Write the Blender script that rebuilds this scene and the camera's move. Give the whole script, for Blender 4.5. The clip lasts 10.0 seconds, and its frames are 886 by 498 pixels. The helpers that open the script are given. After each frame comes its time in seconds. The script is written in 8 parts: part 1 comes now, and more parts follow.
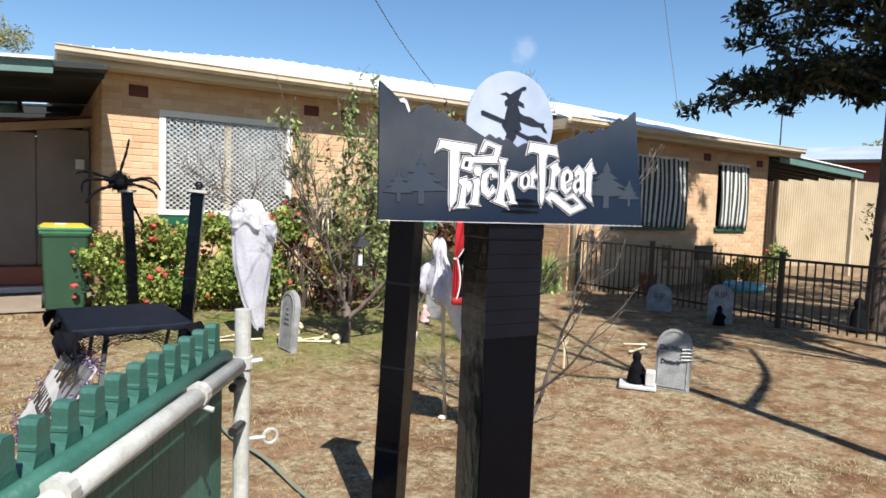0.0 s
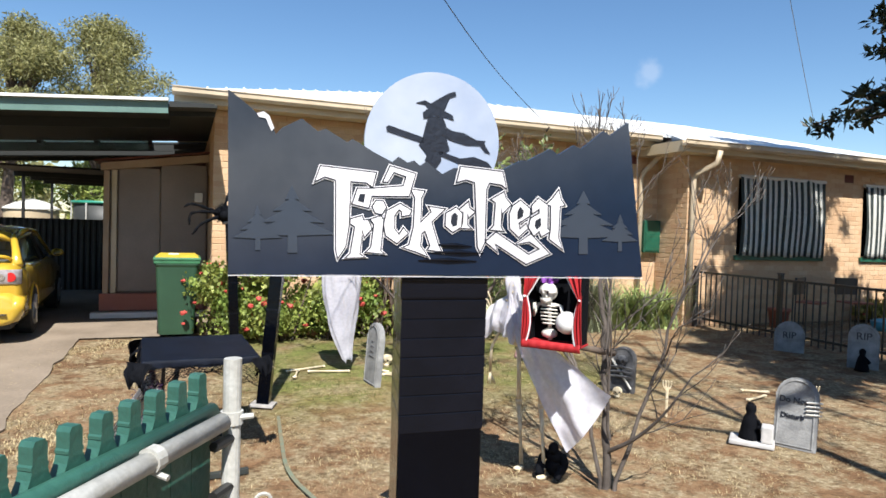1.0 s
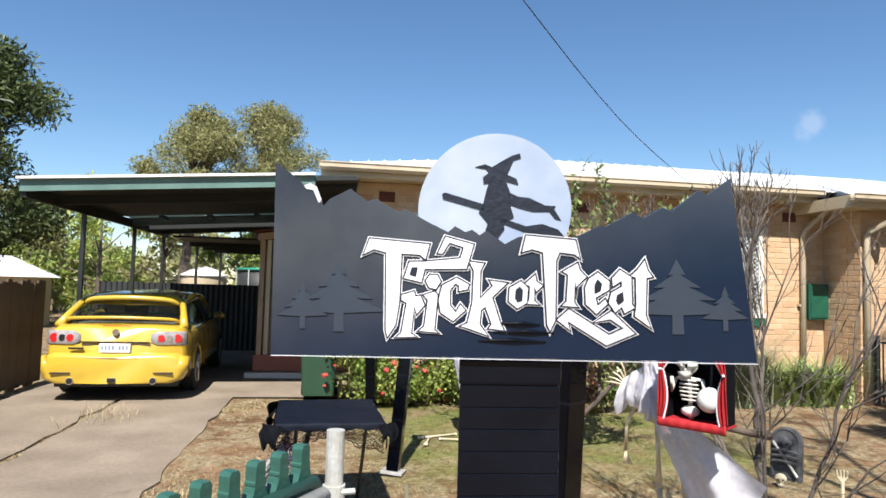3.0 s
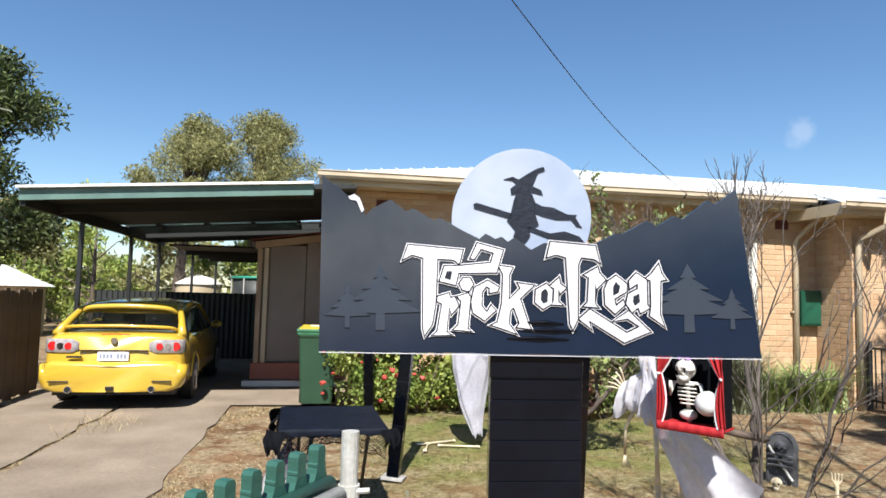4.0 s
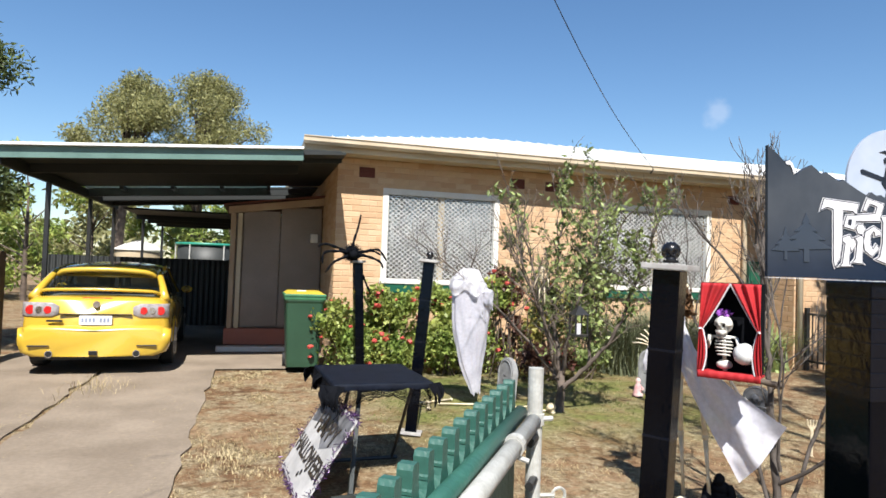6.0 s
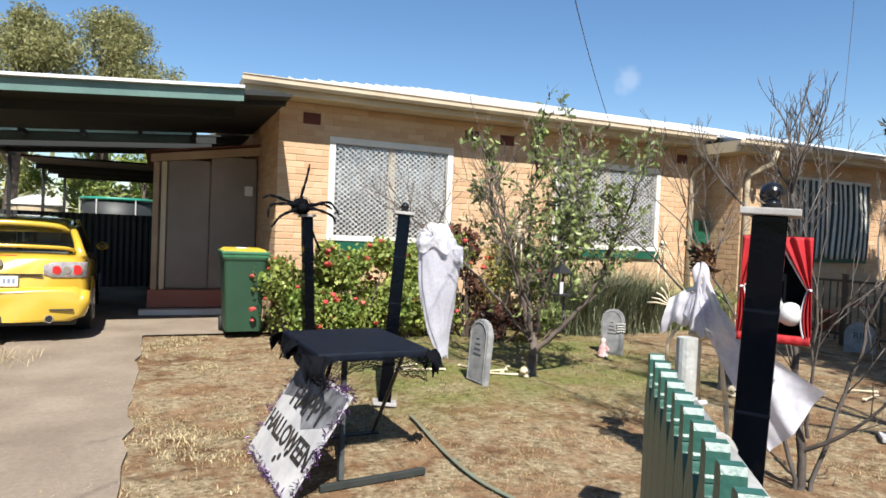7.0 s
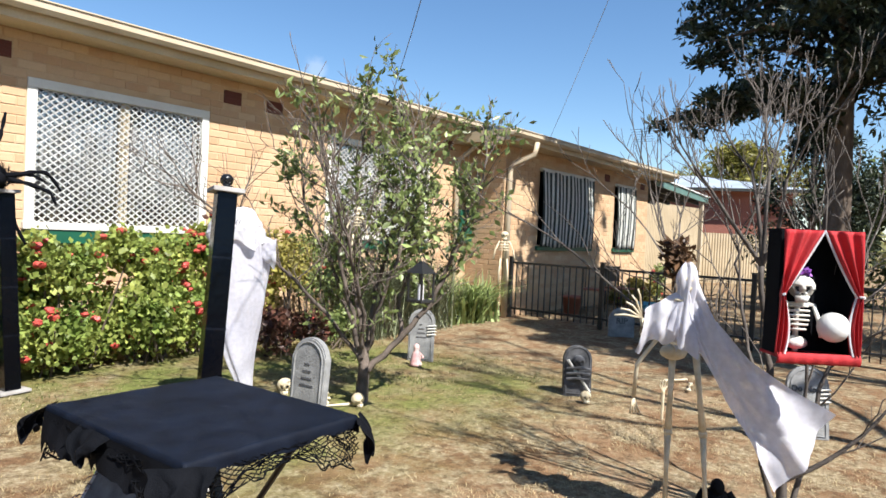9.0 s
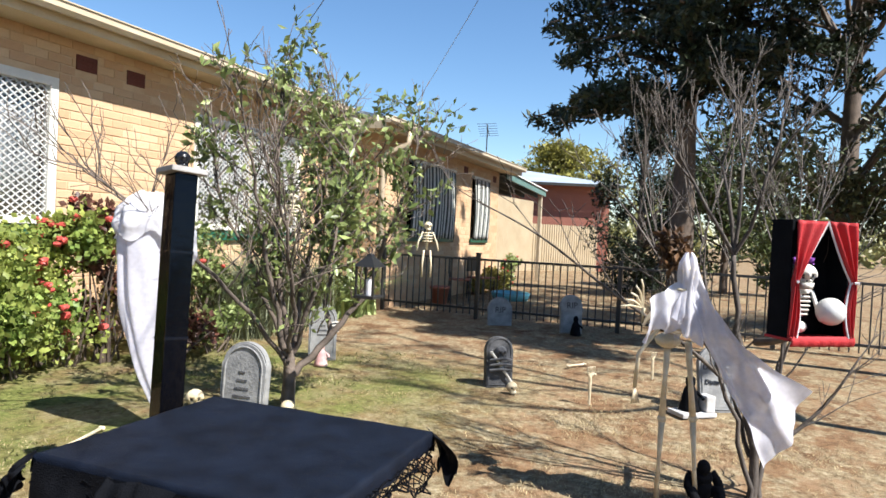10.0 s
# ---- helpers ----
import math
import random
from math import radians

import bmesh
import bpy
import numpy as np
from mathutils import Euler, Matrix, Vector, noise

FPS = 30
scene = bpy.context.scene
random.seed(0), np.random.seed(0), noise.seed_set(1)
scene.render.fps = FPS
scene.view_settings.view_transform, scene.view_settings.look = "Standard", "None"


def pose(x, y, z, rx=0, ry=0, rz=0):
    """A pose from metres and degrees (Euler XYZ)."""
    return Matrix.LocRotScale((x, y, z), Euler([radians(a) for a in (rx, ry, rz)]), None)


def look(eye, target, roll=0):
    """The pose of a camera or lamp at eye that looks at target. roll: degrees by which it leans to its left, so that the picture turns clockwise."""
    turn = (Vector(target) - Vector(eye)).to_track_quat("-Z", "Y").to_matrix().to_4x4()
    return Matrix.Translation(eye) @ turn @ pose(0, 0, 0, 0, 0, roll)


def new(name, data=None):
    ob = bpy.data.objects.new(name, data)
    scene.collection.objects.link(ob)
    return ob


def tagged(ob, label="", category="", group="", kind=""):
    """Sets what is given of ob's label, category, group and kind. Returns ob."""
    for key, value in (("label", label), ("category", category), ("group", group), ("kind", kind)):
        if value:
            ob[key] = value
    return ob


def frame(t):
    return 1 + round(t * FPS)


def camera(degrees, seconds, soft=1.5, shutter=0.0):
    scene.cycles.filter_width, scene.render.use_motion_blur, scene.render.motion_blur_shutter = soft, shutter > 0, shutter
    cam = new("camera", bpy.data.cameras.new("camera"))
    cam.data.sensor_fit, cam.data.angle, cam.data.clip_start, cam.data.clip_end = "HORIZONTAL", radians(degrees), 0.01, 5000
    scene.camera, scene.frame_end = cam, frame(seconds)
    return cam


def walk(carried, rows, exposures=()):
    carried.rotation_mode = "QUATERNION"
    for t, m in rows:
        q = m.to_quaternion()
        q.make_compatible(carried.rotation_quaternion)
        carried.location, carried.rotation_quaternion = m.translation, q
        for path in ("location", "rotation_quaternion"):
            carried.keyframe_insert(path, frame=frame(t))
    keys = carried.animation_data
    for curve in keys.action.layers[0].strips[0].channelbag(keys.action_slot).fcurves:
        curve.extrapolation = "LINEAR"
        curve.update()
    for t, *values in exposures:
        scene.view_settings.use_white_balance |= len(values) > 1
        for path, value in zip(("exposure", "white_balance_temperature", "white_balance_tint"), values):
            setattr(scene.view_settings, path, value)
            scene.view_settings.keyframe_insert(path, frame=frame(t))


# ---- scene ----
cam = camera(68.9, 10.0, soft=1.6)
PATH = [
    (0, (0.162, 0.181, 1.475), (1.234, 1.864, 1.338), 2.1),
    (0.5, (0.444, 0.175, 1.495), (1.374, 1.943, 1.395), 2.2),
    (1, (0.563, 0.296, 1.509), (1.307, 2.152, 1.445), 1.8),
    (1.5, (0.651, 0.357, 1.534), (1.185, 2.284, 1.546), 1.6),
    (2, (0.673, 0.337, 1.526), (1.041, 2.302, 1.592), 1.7),
    (2.5, (0.678, 0.348, 1.528), (0.998, 2.32, 1.621), 1.7),
    (3.8, (0.667, 0.318, 1.519), (0.99, 2.286, 1.667), 1.7),
    (4, (0.621, 0.289, 1.517), (0.959, 2.255, 1.663), 1.5),
    (4.5, (0.505, 0.217, 1.48), (0.936, 2.165, 1.628), 1.9),
    (5, (0.333, 0.112, 1.441), (0.819, 2.046, 1.586), 2.3),
    (5.2, (0.264, 0.12, 1.44), (0.76, 2.052, 1.575), 1.9),
    (6.3, (-0.318, 0.376, 1.443), (0.292, 2.281, 1.47), 2.2),
    (6.5, (-0.382, 0.524, 1.433), (0.278, 2.411, 1.436), 2.2),
    (7, (-0.459, 0.945, 1.365), (0.343, 2.777, 1.315), 2.4),
    (7.5, (-0.493, 1.413, 1.367), (0.5, 3.148, 1.301), 2.3),
    (8, (-0.414, 1.87, 1.399), (0.804, 3.456, 1.34), 2.6),
    (8.5, (-0.486, 2.278, 1.376), (0.894, 3.724, 1.322), 2.7),
    (9, (-0.571, 2.789, 1.332), (0.978, 4.054, 1.286), 2.7),
    (9.5, (-0.699, 3.227, 1.325), (1.0, 4.282, 1.284), 2.6),
    (10, (-0.801, 3.646, 1.29), (1.034, 4.441, 1.242), 2.7),
]
walk(cam, [(t, look(eye, target, roll)) for t, eye, target, roll in PATH], [(0.0, 1.02), (7.0, 1.02), (8.5, 1.12), (9.5, 1.30), (10.0, 1.32)])

# ---- light: clear midday sky, sun high over the street behind the camera ----
SUN_TO = Vector((-0.25, -1.21, 1.54)).normalized()
world = bpy.data.worlds.new("sky")
scene.world = world
world.use_nodes = True
wn = world.node_tree.nodes
wbg = wn["Background"]
wsky = wn.new("ShaderNodeTexSky")
wsky.sky_type = "NISHITA"
wsky.sun_disc = False
wsky.sun_elevation = math.asin(SUN_TO.z)
wsky.sun_rotation = math.atan2(SUN_TO.x, SUN_TO.y)
wsky.air_density, wsky.dust_density, wsky.ozone_density = 1.0, 0.2, 3.0
wsat = wn.new("ShaderNodeHueSaturation")
wsat.inputs["Saturation"].default_value = 1.14
world.node_tree.links.new(wsky.outputs[0], wsat.inputs["Color"])
# one small wisp of cloud low over the roof
CLOUD_TO = Vector((0.612, 0.757, 0.229)).normalized()
wco = wn.new("ShaderNodeTexCoord")
wdot = wn.new("ShaderNodeVectorMath")
wdot.operation = "DISTANCE"
wdot.inputs[1].default_value = CLOUD_TO
world.node_tree.links.new(wco.outputs["Generated"], wdot.inputs[0])
wpuff = wn.new("ShaderNodeTexNoise")
wpuff.inputs["Scale"].default_value, wpuff.inputs["Detail"].default_value = 32.0, 4.0
world.node_tree.links.new(wco.outputs["Generated"], wpuff.inputs["Vector"])
wedge = wn.new("ShaderNodeMath")
wedge.operation = "MULTIPLY_ADD"
wedge.inputs[1].default_value = 0.05
world.node_tree.links.new(wpuff.outputs[0], wedge.inputs[0])
world.node_tree.links.new(wdot.outputs["Value"], wedge.inputs[2])
wmask = wn.new("ShaderNodeMapRange")
wmask.interpolation_type = "SMOOTHSTEP"
for i, v in ((1, 0.025), (2, 0.046), (3, 0.17), (4, 0.0)):
    wmask.inputs[i].default_value = v
world.node_tree.links.new(wedge.outputs[0], wmask.inputs[0])
wcloud = wn.new("ShaderNodeMix")
wcloud.data_type = "RGBA"
wcloud.inputs[7].default_value = (8.5, 8.3, 8.4, 1)
world.node_tree.links.new(wmask.outputs[0], wcloud.inputs[0])
world.node_tree.links.new(wsat.outputs[0], wcloud.inputs[6])
world.node_tree.links.new(wcloud.outputs[2], wbg.inputs[0])
wbg.inputs[1].default_value = 0.074
sun_data = bpy.data.lights.new("sun", "SUN")
sun_data.energy, sun_data.angle, sun_data.color = 5.0, radians(0.5), (1.0, 0.97, 0.92)
sun = new("sun", sun_data)
sun.matrix_basis = look(SUN_TO * 40, (0, 0, 0))


# ---- materials ----
def mat(name, color, rough=0.6, color2=None, scale=3.0, detail_scale=60.0, mix=0.5, bump=0.15, bump_scale=120.0, metal=0.0,
        island=0.0, rand=0.0, spec=0.5, transmission=0.0, coat=0.0):
    """Procedural surface: two tones by broad noise, fine grain in value, relief."""
    m = bpy.data.materials.new(name)
    m.use_nodes = True
    nt = m.node_tree
    N, L = nt.nodes, nt.links
    b = N["Principled BSDF"]
    b.inputs["Roughness"].default_value = rough
    b.inputs["Metallic"].default_value = metal
    b.inputs["Specular IOR Level"].default_value = spec
    b.inputs["Coat Weight"].default_value = coat
    b.inputs["Transmission Weight"].default_value = transmission
    co = N.new("ShaderNodeTexCoord")
    n1 = N.new("ShaderNodeTexNoise")
    n1.inputs["Scale"].default_value = scale
    n1.inputs["Detail"].default_value = 6
    L.new(co.outputs["Object"], n1.inputs["Vector"])
    n2 = N.new("ShaderNodeTexNoise")
    n2.inputs["Scale"].default_value = detail_scale
    n2.inputs["Detail"].default_value = 4
    L.new(co.outputs["Object"], n2.inputs["Vector"])
    ramp = N.new("ShaderNodeValToRGB")
    c2 = color2 or tuple(c * 0.72 for c in color)
    ramp.color_ramp.elements[0].position, ramp.color_ramp.elements[1].position = 0.35, 0.68
    ramp.color_ramp.elements[0].color, ramp.color_ramp.elements[1].color = (*c2, 1), (*color, 1)
    L.new(n1.outputs[0], ramp.inputs[0])
    hsv = N.new("ShaderNodeHueSaturation")
    L.new(ramp.outputs[0], hsv.inputs["Color"])
    add = N.new("ShaderNodeMath")
    add.operation = "MULTIPLY_ADD"
    add.inputs[1].default_value, add.inputs[2].default_value = mix, 1 - mix * 0.5
    L.new(n2.outputs[0], add.inputs[0])
    last = add
    if island or rand:
        src = N.new("ShaderNodeNewGeometry").outputs["Random Per Island"] if island else N.new("ShaderNodeObjectInfo").outputs["Random"]
        k = island or rand
        a2 = N.new("ShaderNodeMath")
        a2.operation = "MULTIPLY_ADD"
        a2.inputs[1].default_value, a2.inputs[2].default_value = k, 1 - k * 0.5
        L.new(src, a2.inputs[0])
        mu = N.new("ShaderNodeMath")
        mu.operation = "MULTIPLY"
        L.new(add.outputs[0], mu.inputs[0])
        L.new(a2.outputs[0], mu.inputs[1])
        last = mu
    L.new(last.outputs[0], hsv.inputs["Value"])
    L.new(hsv.outputs[0], b.inputs["Base Color"])
    if bump:
        bp = N.new("ShaderNodeBump")
        bp.inputs["Strength"].default_value = bump
        bp.inputs["Distance"].default_value = 0.01
        n3 = N.new("ShaderNodeTexNoise")
        n3.inputs["Scale"].default_value = bump_scale
        n3.inputs["Detail"].default_value = 5
        L.new(co.outputs["Object"], n3.inputs["Vector"])
        L.new(n3.outputs[0], bp.inputs["Height"])
        L.new(bp.outputs[0], b.inputs["Normal"])
    return m


def leaf_mat(name, color, color2, rough=0.45, island=0.9, through_w=0.35):
    m = mat(name, color, rough, color2, 2.5, 40, 0.4, 0.0, island=island, spec=0.28)
    nt = m.node_tree
    b = nt.nodes["Principled BSDF"]
    tr = nt.nodes.new("ShaderNodeBsdfTranslucent")
    ms = nt.nodes.new("ShaderNodeMixShader")
    ms.inputs[0].default_value = through_w
    src = b.inputs["Base Color"].links[0].from_socket
    nt.links.new(src, tr.inputs["Color"])
    nt.links.new(b.outputs[0], ms.inputs[1])
    nt.links.new(tr.outputs[0], ms.inputs[2])
    nt.links.new(ms.outputs[0], nt.nodes["Material Output"].inputs[0])
    return m


def brick_mat(name, colors, per_object):
    """Fired clay: tone picked brick by brick, speckle and relief."""
    m = mat(name, colors[0], 0.85, None, 9, 90, 0.35, 0.5, 160)
    nt = m.node_tree
    N, L = nt.nodes, nt.links
    src = N.new("ShaderNodeObjectInfo").outputs["Random"] if per_object else N.new("ShaderNodeNewGeometry").outputs["Random Per Island"]
    ramp = N.new("ShaderNodeValToRGB")
    ramp.color_ramp.interpolation = "LINEAR"
    el = ramp.color_ramp.elements
    while len(el) < len(colors):
        el.new(0.5)
    for i, c in enumerate(colors):
        el[i].position = i / (len(colors) - 1)
        el[i].color = (*c, 1)
    L.new(src, ramp.inputs[0])
    hsv = next(n for n in N if n.type == "HUE_SAT")
    mixer = N.new("ShaderNodeMix")
    mixer.data_type, mixer.blend_type = "RGBA", "MIX"
    mixer.inputs[0].default_value = 0.8
    L.new(hsv.inputs["Color"].links[0].from_socket, mixer.inputs[6])
    L.new(ramp.outputs[0], mixer.inputs[7])
    L.new(mixer.outputs[2], hsv.inputs["Color"])
    return m


CREAM_BRICKS = [(0.46, 0.285, 0.16), (0.50, 0.325, 0.19), (0.54, 0.37, 0.225), (0.57, 0.41, 0.26), (0.51, 0.34, 0.20), (0.48, 0.305, 0.175)]
RED_BRICKS = [(0.22, 0.07, 0.05), (0.28, 0.10, 0.07), (0.33, 0.13, 0.09), (0.25, 0.09, 0.06)]
M_BRICK = brick_mat("cream_brick", CREAM_BRICKS, True)
M_BRICKS = brick_mat("cream_brick_rest", CREAM_BRICKS, False)
M_REDBRICKS = brick_mat("red_brick", RED_BRICKS, False)
M_MORTAR = mat("mortar", (0.54, 0.38, 0.235), 0.95, (0.45, 0.30, 0.175), 4, 120, 0.4, 0.4)
M_VENT = mat("vent_clay", (0.1292, 0.0342, 0.0228), 0.8)
M_ROOF = mat("white_roof_sheet", (0.78, 0.78, 0.76), 0.45, (0.66, 0.66, 0.64), 1.5, 30, 0.2, 0.05)
M_CREAM = mat("cream_paint", (0.532, 0.4408, 0.304), 0.5, (0.456, 0.3648, 0.2356), 2, 60, 0.25, 0.08)
M_WHITE = mat("white_paint", (0.656, 0.6396, 0.5904), 0.45, (0.574, 0.5494, 0.492), 3, 60, 0.2, 0.08)
M_GREEN = mat("green_paint", (0.0123, 0.0902, 0.0533), 0.35, (0.00984, 0.0697, 0.041), 4, 70, 0.3, 0.1)
M_FASCIA = mat("weathered_green_fascia", (0.105, 0.185, 0.16), 0.5, (0.075, 0.14, 0.12), 3, 40, 0.35, 0.1)
# near-black: the shade under the carport roof is put into the colour
M_CARPORT = mat("carport_shade_dark", (0.012, 0.015, 0.0144), 0.7, (0.0072, 0.009, 0.0084), 1.2, 40, 0.3, 0.1)
M_SKYLIGHT = mat("pale_sheet", (0.55, 0.72, 0.68), 0.4, None, 3, 30, 0.2, 0.0, transmission=0.6)
M_CONC = mat("concrete", (0.245, 0.195, 0.145), 0.9, (0.165, 0.128, 0.092), 1.3, 35, 0.6, 0.45, 90)
M_DOOR = mat("brown_door", (0.228, 0.1786, 0.1406), 0.5, (0.1824, 0.1406, 0.1064), 2, 50, 0.2, 0.05)
M_TIMBER = mat("tan_timber", (0.38, 0.2736, 0.1748), 0.6, (0.3192, 0.2128, 0.1292), 3, 60, 0.35, 0.15)
M_BLACK = mat("black_paint", (0.0012, 0.0018, 0.0038), 0.12, (0.0007, 0.001, 0.002), 3, 50, 0.4, 0.15, 25, spec=0.15)
M_DARKFENCE = mat("dark_sheet_fence", (0.030, 0.032, 0.030), 0.55, (0.018, 0.02, 0.019), 1, 40, 0.3, 0.05)
M_IRON = mat("black_iron", (0.02, 0.02, 0.02), 0.4, None, 6, 80, 0.3, 0.05)
# white lace coloured mid-grey: the dimness behind the mesh is in the colour
M_LACE = mat("lace_curtain_dimmed", (0.3416, 0.3416, 0.3416), 0.8, (0.1525, 0.1525, 0.1586), 7, 55, 0.7, 0.2)
M_SCREEN = mat("white_security_mesh", (0.5412, 0.5412, 0.5248), 0.45, None, 6, 60, 0.1, 0.0)
# dark grey stands in for an unlit room
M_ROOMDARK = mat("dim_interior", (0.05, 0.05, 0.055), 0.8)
M_GLASS = mat("window_glass", (0.02, 0.022, 0.025), 0.06, None, 1, 5, 0.1, 0.0, spec=0.6)
M_PIPE = mat("cream_pipe", (0.5016, 0.418, 0.304), 0.45, (0.4256, 0.342, 0.2356), 3, 60, 0.2, 0.05)
M_CORR = mat("cream_corrugated_sheet", (0.456, 0.3724, 0.2508), 0.55, (0.38, 0.304, 0.1976), 1.2, 40, 0.3, 0.05)
M_BROWNFENCE = mat("brown_fence", (0.152, 0.1064, 0.0684), 0.8, (0.0988, 0.0684, 0.0456), 2, 40, 0.4, 0.2)


def ground_mat():
    m = bpy.data.materials.new("dry_lawn")
    m.use_nodes = True
    N, L = m.node_tree.nodes, m.node_tree.links
    b = N["Principled BSDF"]
    b.inputs["Roughness"].default_value = 0.95
    b.inputs["Specular IOR Level"].default_value = 0.15
    co = N.new("ShaderNodeTexCoord")

    def noise_of(scale, detail=6, rough=0.6):
        n = N.new("ShaderNodeTexNoise")
        n.inputs["Scale"].default_value, n.inputs["Detail"].default_value, n.inputs["Roughness"].default_value = scale, detail, rough
        L.new(co.outputs["Object"], n.inputs["Vector"])
        return n.outputs[0]

    def ramp_of(src, stops):
        r = N.new("ShaderNodeValToRGB")
        e = r.color_ramp.elements
        while len(e) < len(stops):
            e.new(0.5)
        for i, (p, c) in enumerate(stops):
            e[i].position, e[i].color = p, (*c, 1)
        L.new(src, r.inputs[0])
        return r.outputs[0]

    def mix_of(f, a, c, blend="MIX"):
        x = N.new("ShaderNodeMix")
        x.data_type, x.blend_type = "RGBA", blend
        for s, v in ((x.inputs[0], f), (x.inputs[6], a), (x.inputs[7], c)):
            if isinstance(v, (int, float)):
                s.default_value = v
            else:
                L.new(v, s)
        return x.outputs[2]

    soil = ramp_of(noise_of(1.1, 8), [(0.30, (0.12, 0.06, 0.0288)), (0.5, (0.248, 0.148, 0.08)), (0.70, (0.368, 0.252, 0.152))])
    straw = ramp_of(noise_of(26, 8, 0.7), [(0.32, (0.136, 0.092, 0.048)), (0.5, (0.336, 0.264, 0.16)), (0.68, (0.512, 0.44, 0.304))])
    cover = ramp_of(noise_of(3.0, 10, 0.78), [(0.45, (0, 0, 0)), (0.55, (1, 1, 1))])
    c = mix_of(cover, soil, straw)
    green = ramp_of(noise_of(30, 6, 0.7), [(0.3, (0.085, 0.105, 0.025)), (0.7, (0.27, 0.29, 0.09))])
    # watered strip beside the flower bed
    sep = N.new("ShaderNodeSeparateXYZ")
    L.new(co.outputs["Object"], sep.inputs[0])
    g = N.new("ShaderNodeMapRange")
    g.interpolation_type = "SMOOTHSTEP"
    g.inputs[1].default_value, g.inputs[2].default_value = 4.6, 6.4
    L.new(sep.outputs[1], g.inputs[0])
    gx = N.new("ShaderNodeMapRange")
    gx.interpolation_type = "SMOOTHSTEP"
    gx.inputs[1].default_value, gx.inputs[2].default_value, gx.inputs[3].default_value, gx.inputs[4].default_value = 4.2, 5.8, 1.0, 0.0
    L.new(sep.outputs[0], gx.inputs[0])
    gl = N.new("ShaderNodeMapRange")
    gl.interpolation_type = "SMOOTHSTEP"
    gl.inputs[1].default_value, gl.inputs[2].default_value = 0.6, 1.6
    L.new(sep.outputs[0], gl.inputs[0])
    gw = N.new("ShaderNodeMath")
    gw.operation = "MULTIPLY"
    L.new(g.outputs[0], gw.inputs[0])
    L.new(gl.outputs[0], gw.inputs[1])
    gm = N.new("ShaderNodeMath")
    gm.operation = "MULTIPLY"
    L.new(gw.outputs[0], gm.inputs[0])
    L.new(gx.outputs[0], gm.inputs[1])
    patch = ramp_of(noise_of(1.6, 6), [(0.35, (0.15, 0.15, 0.15)), (0.6, (1, 1, 1))])
    gm2 = N.new("ShaderNodeMath")
    gm2.operation = "MULTIPLY"
    L.new(gm.outputs[0], gm2.inputs[0])
    L.new(patch, gm2.inputs[1])
    c = mix_of(gm2.outputs[0], c, green)
    blotch = ramp_of(noise_of(11, 10, 0.8), [(0.37, (0.30, 0.25, 0.21)), (0.53, (0.95, 0.94, 0.92)), (0.68, (1, 1, 1))])
    c = mix_of(0.85, c, blotch, "MULTIPLY")
    grain = ramp_of(noise_of(140, 4, 0.8), [(0.32, (0.45, 0.45, 0.45)), (0.62, (1, 1, 1))])
    c = mix_of(0.8, c, grain, "MULTIPLY")
    L.new(c, b.inputs["Base Color"])
    bp = N.new("ShaderNodeBump")
    bp.inputs["Strength"].default_value, bp.inputs["Distance"].default_value = 0.7, 0.02
    L.new(noise_of(45, 8, 0.75), bp.inputs["Height"])
    L.new(bp.outputs[0], b.inputs["Normal"])
    return m


M_GROUND = ground_mat()


# ---- mesh helpers ----
def part(name, bm, material, parent=None, label="", smooth=False):
    me = bpy.data.meshes.new(name)
    bmesh.ops.recalc_face_normals(bm, faces=bm.faces)
    bm.to_mesh(me)
    bm.free()
    me.materials.append(material)
    if smooth:
        me.polygons.foreach_set("use_smooth", [True] * len(me.polygons))
    ob = new(name, me)
    ob.parent = parent
    if label:
        tagged(ob, label)
    return ob


def raw(name, verts, faces, material, parent=None, label="", smooth=False):
    me = bpy.data.meshes.new(name)
    me.from_pydata(verts, [], faces)
    me.materials.append(material)
    if smooth:
        me.polygons.foreach_set("use_smooth", [True] * len(me.polygons))
    ob = new(name, me)
    ob.parent = parent
    if label:
        tagged(ob, label)
    return ob


def thing(name, label, category, m=None, group="", kind=""):
    ob = new(name)
    ob.empty_display_size = 0.1
    ob.matrix_basis = m or Matrix()
    return tagged(ob, label, category, group, kind)


def B():
    return bmesh.new()


def box(bm, x0, y0, z0, x1, y1, z1, bev=0.0):
    r = bmesh.ops.create_cube(bm, size=1.0)
    vs = r["verts"]
    bmesh.ops.transform(bm, matrix=Matrix.LocRotScale(((x0 + x1) / 2, (y0 + y1) / 2, (z0 + z1) / 2), None, (abs(x1 - x0), abs(y1 - y0), abs(z1 - z0))), verts=vs)
    if bev:
        es = list({e for v in vs for e in v.link_edges})
        bmesh.ops.bevel(bm, geom=es, offset=bev, segments=2, profile=0.6, affect="EDGES")
    return bm


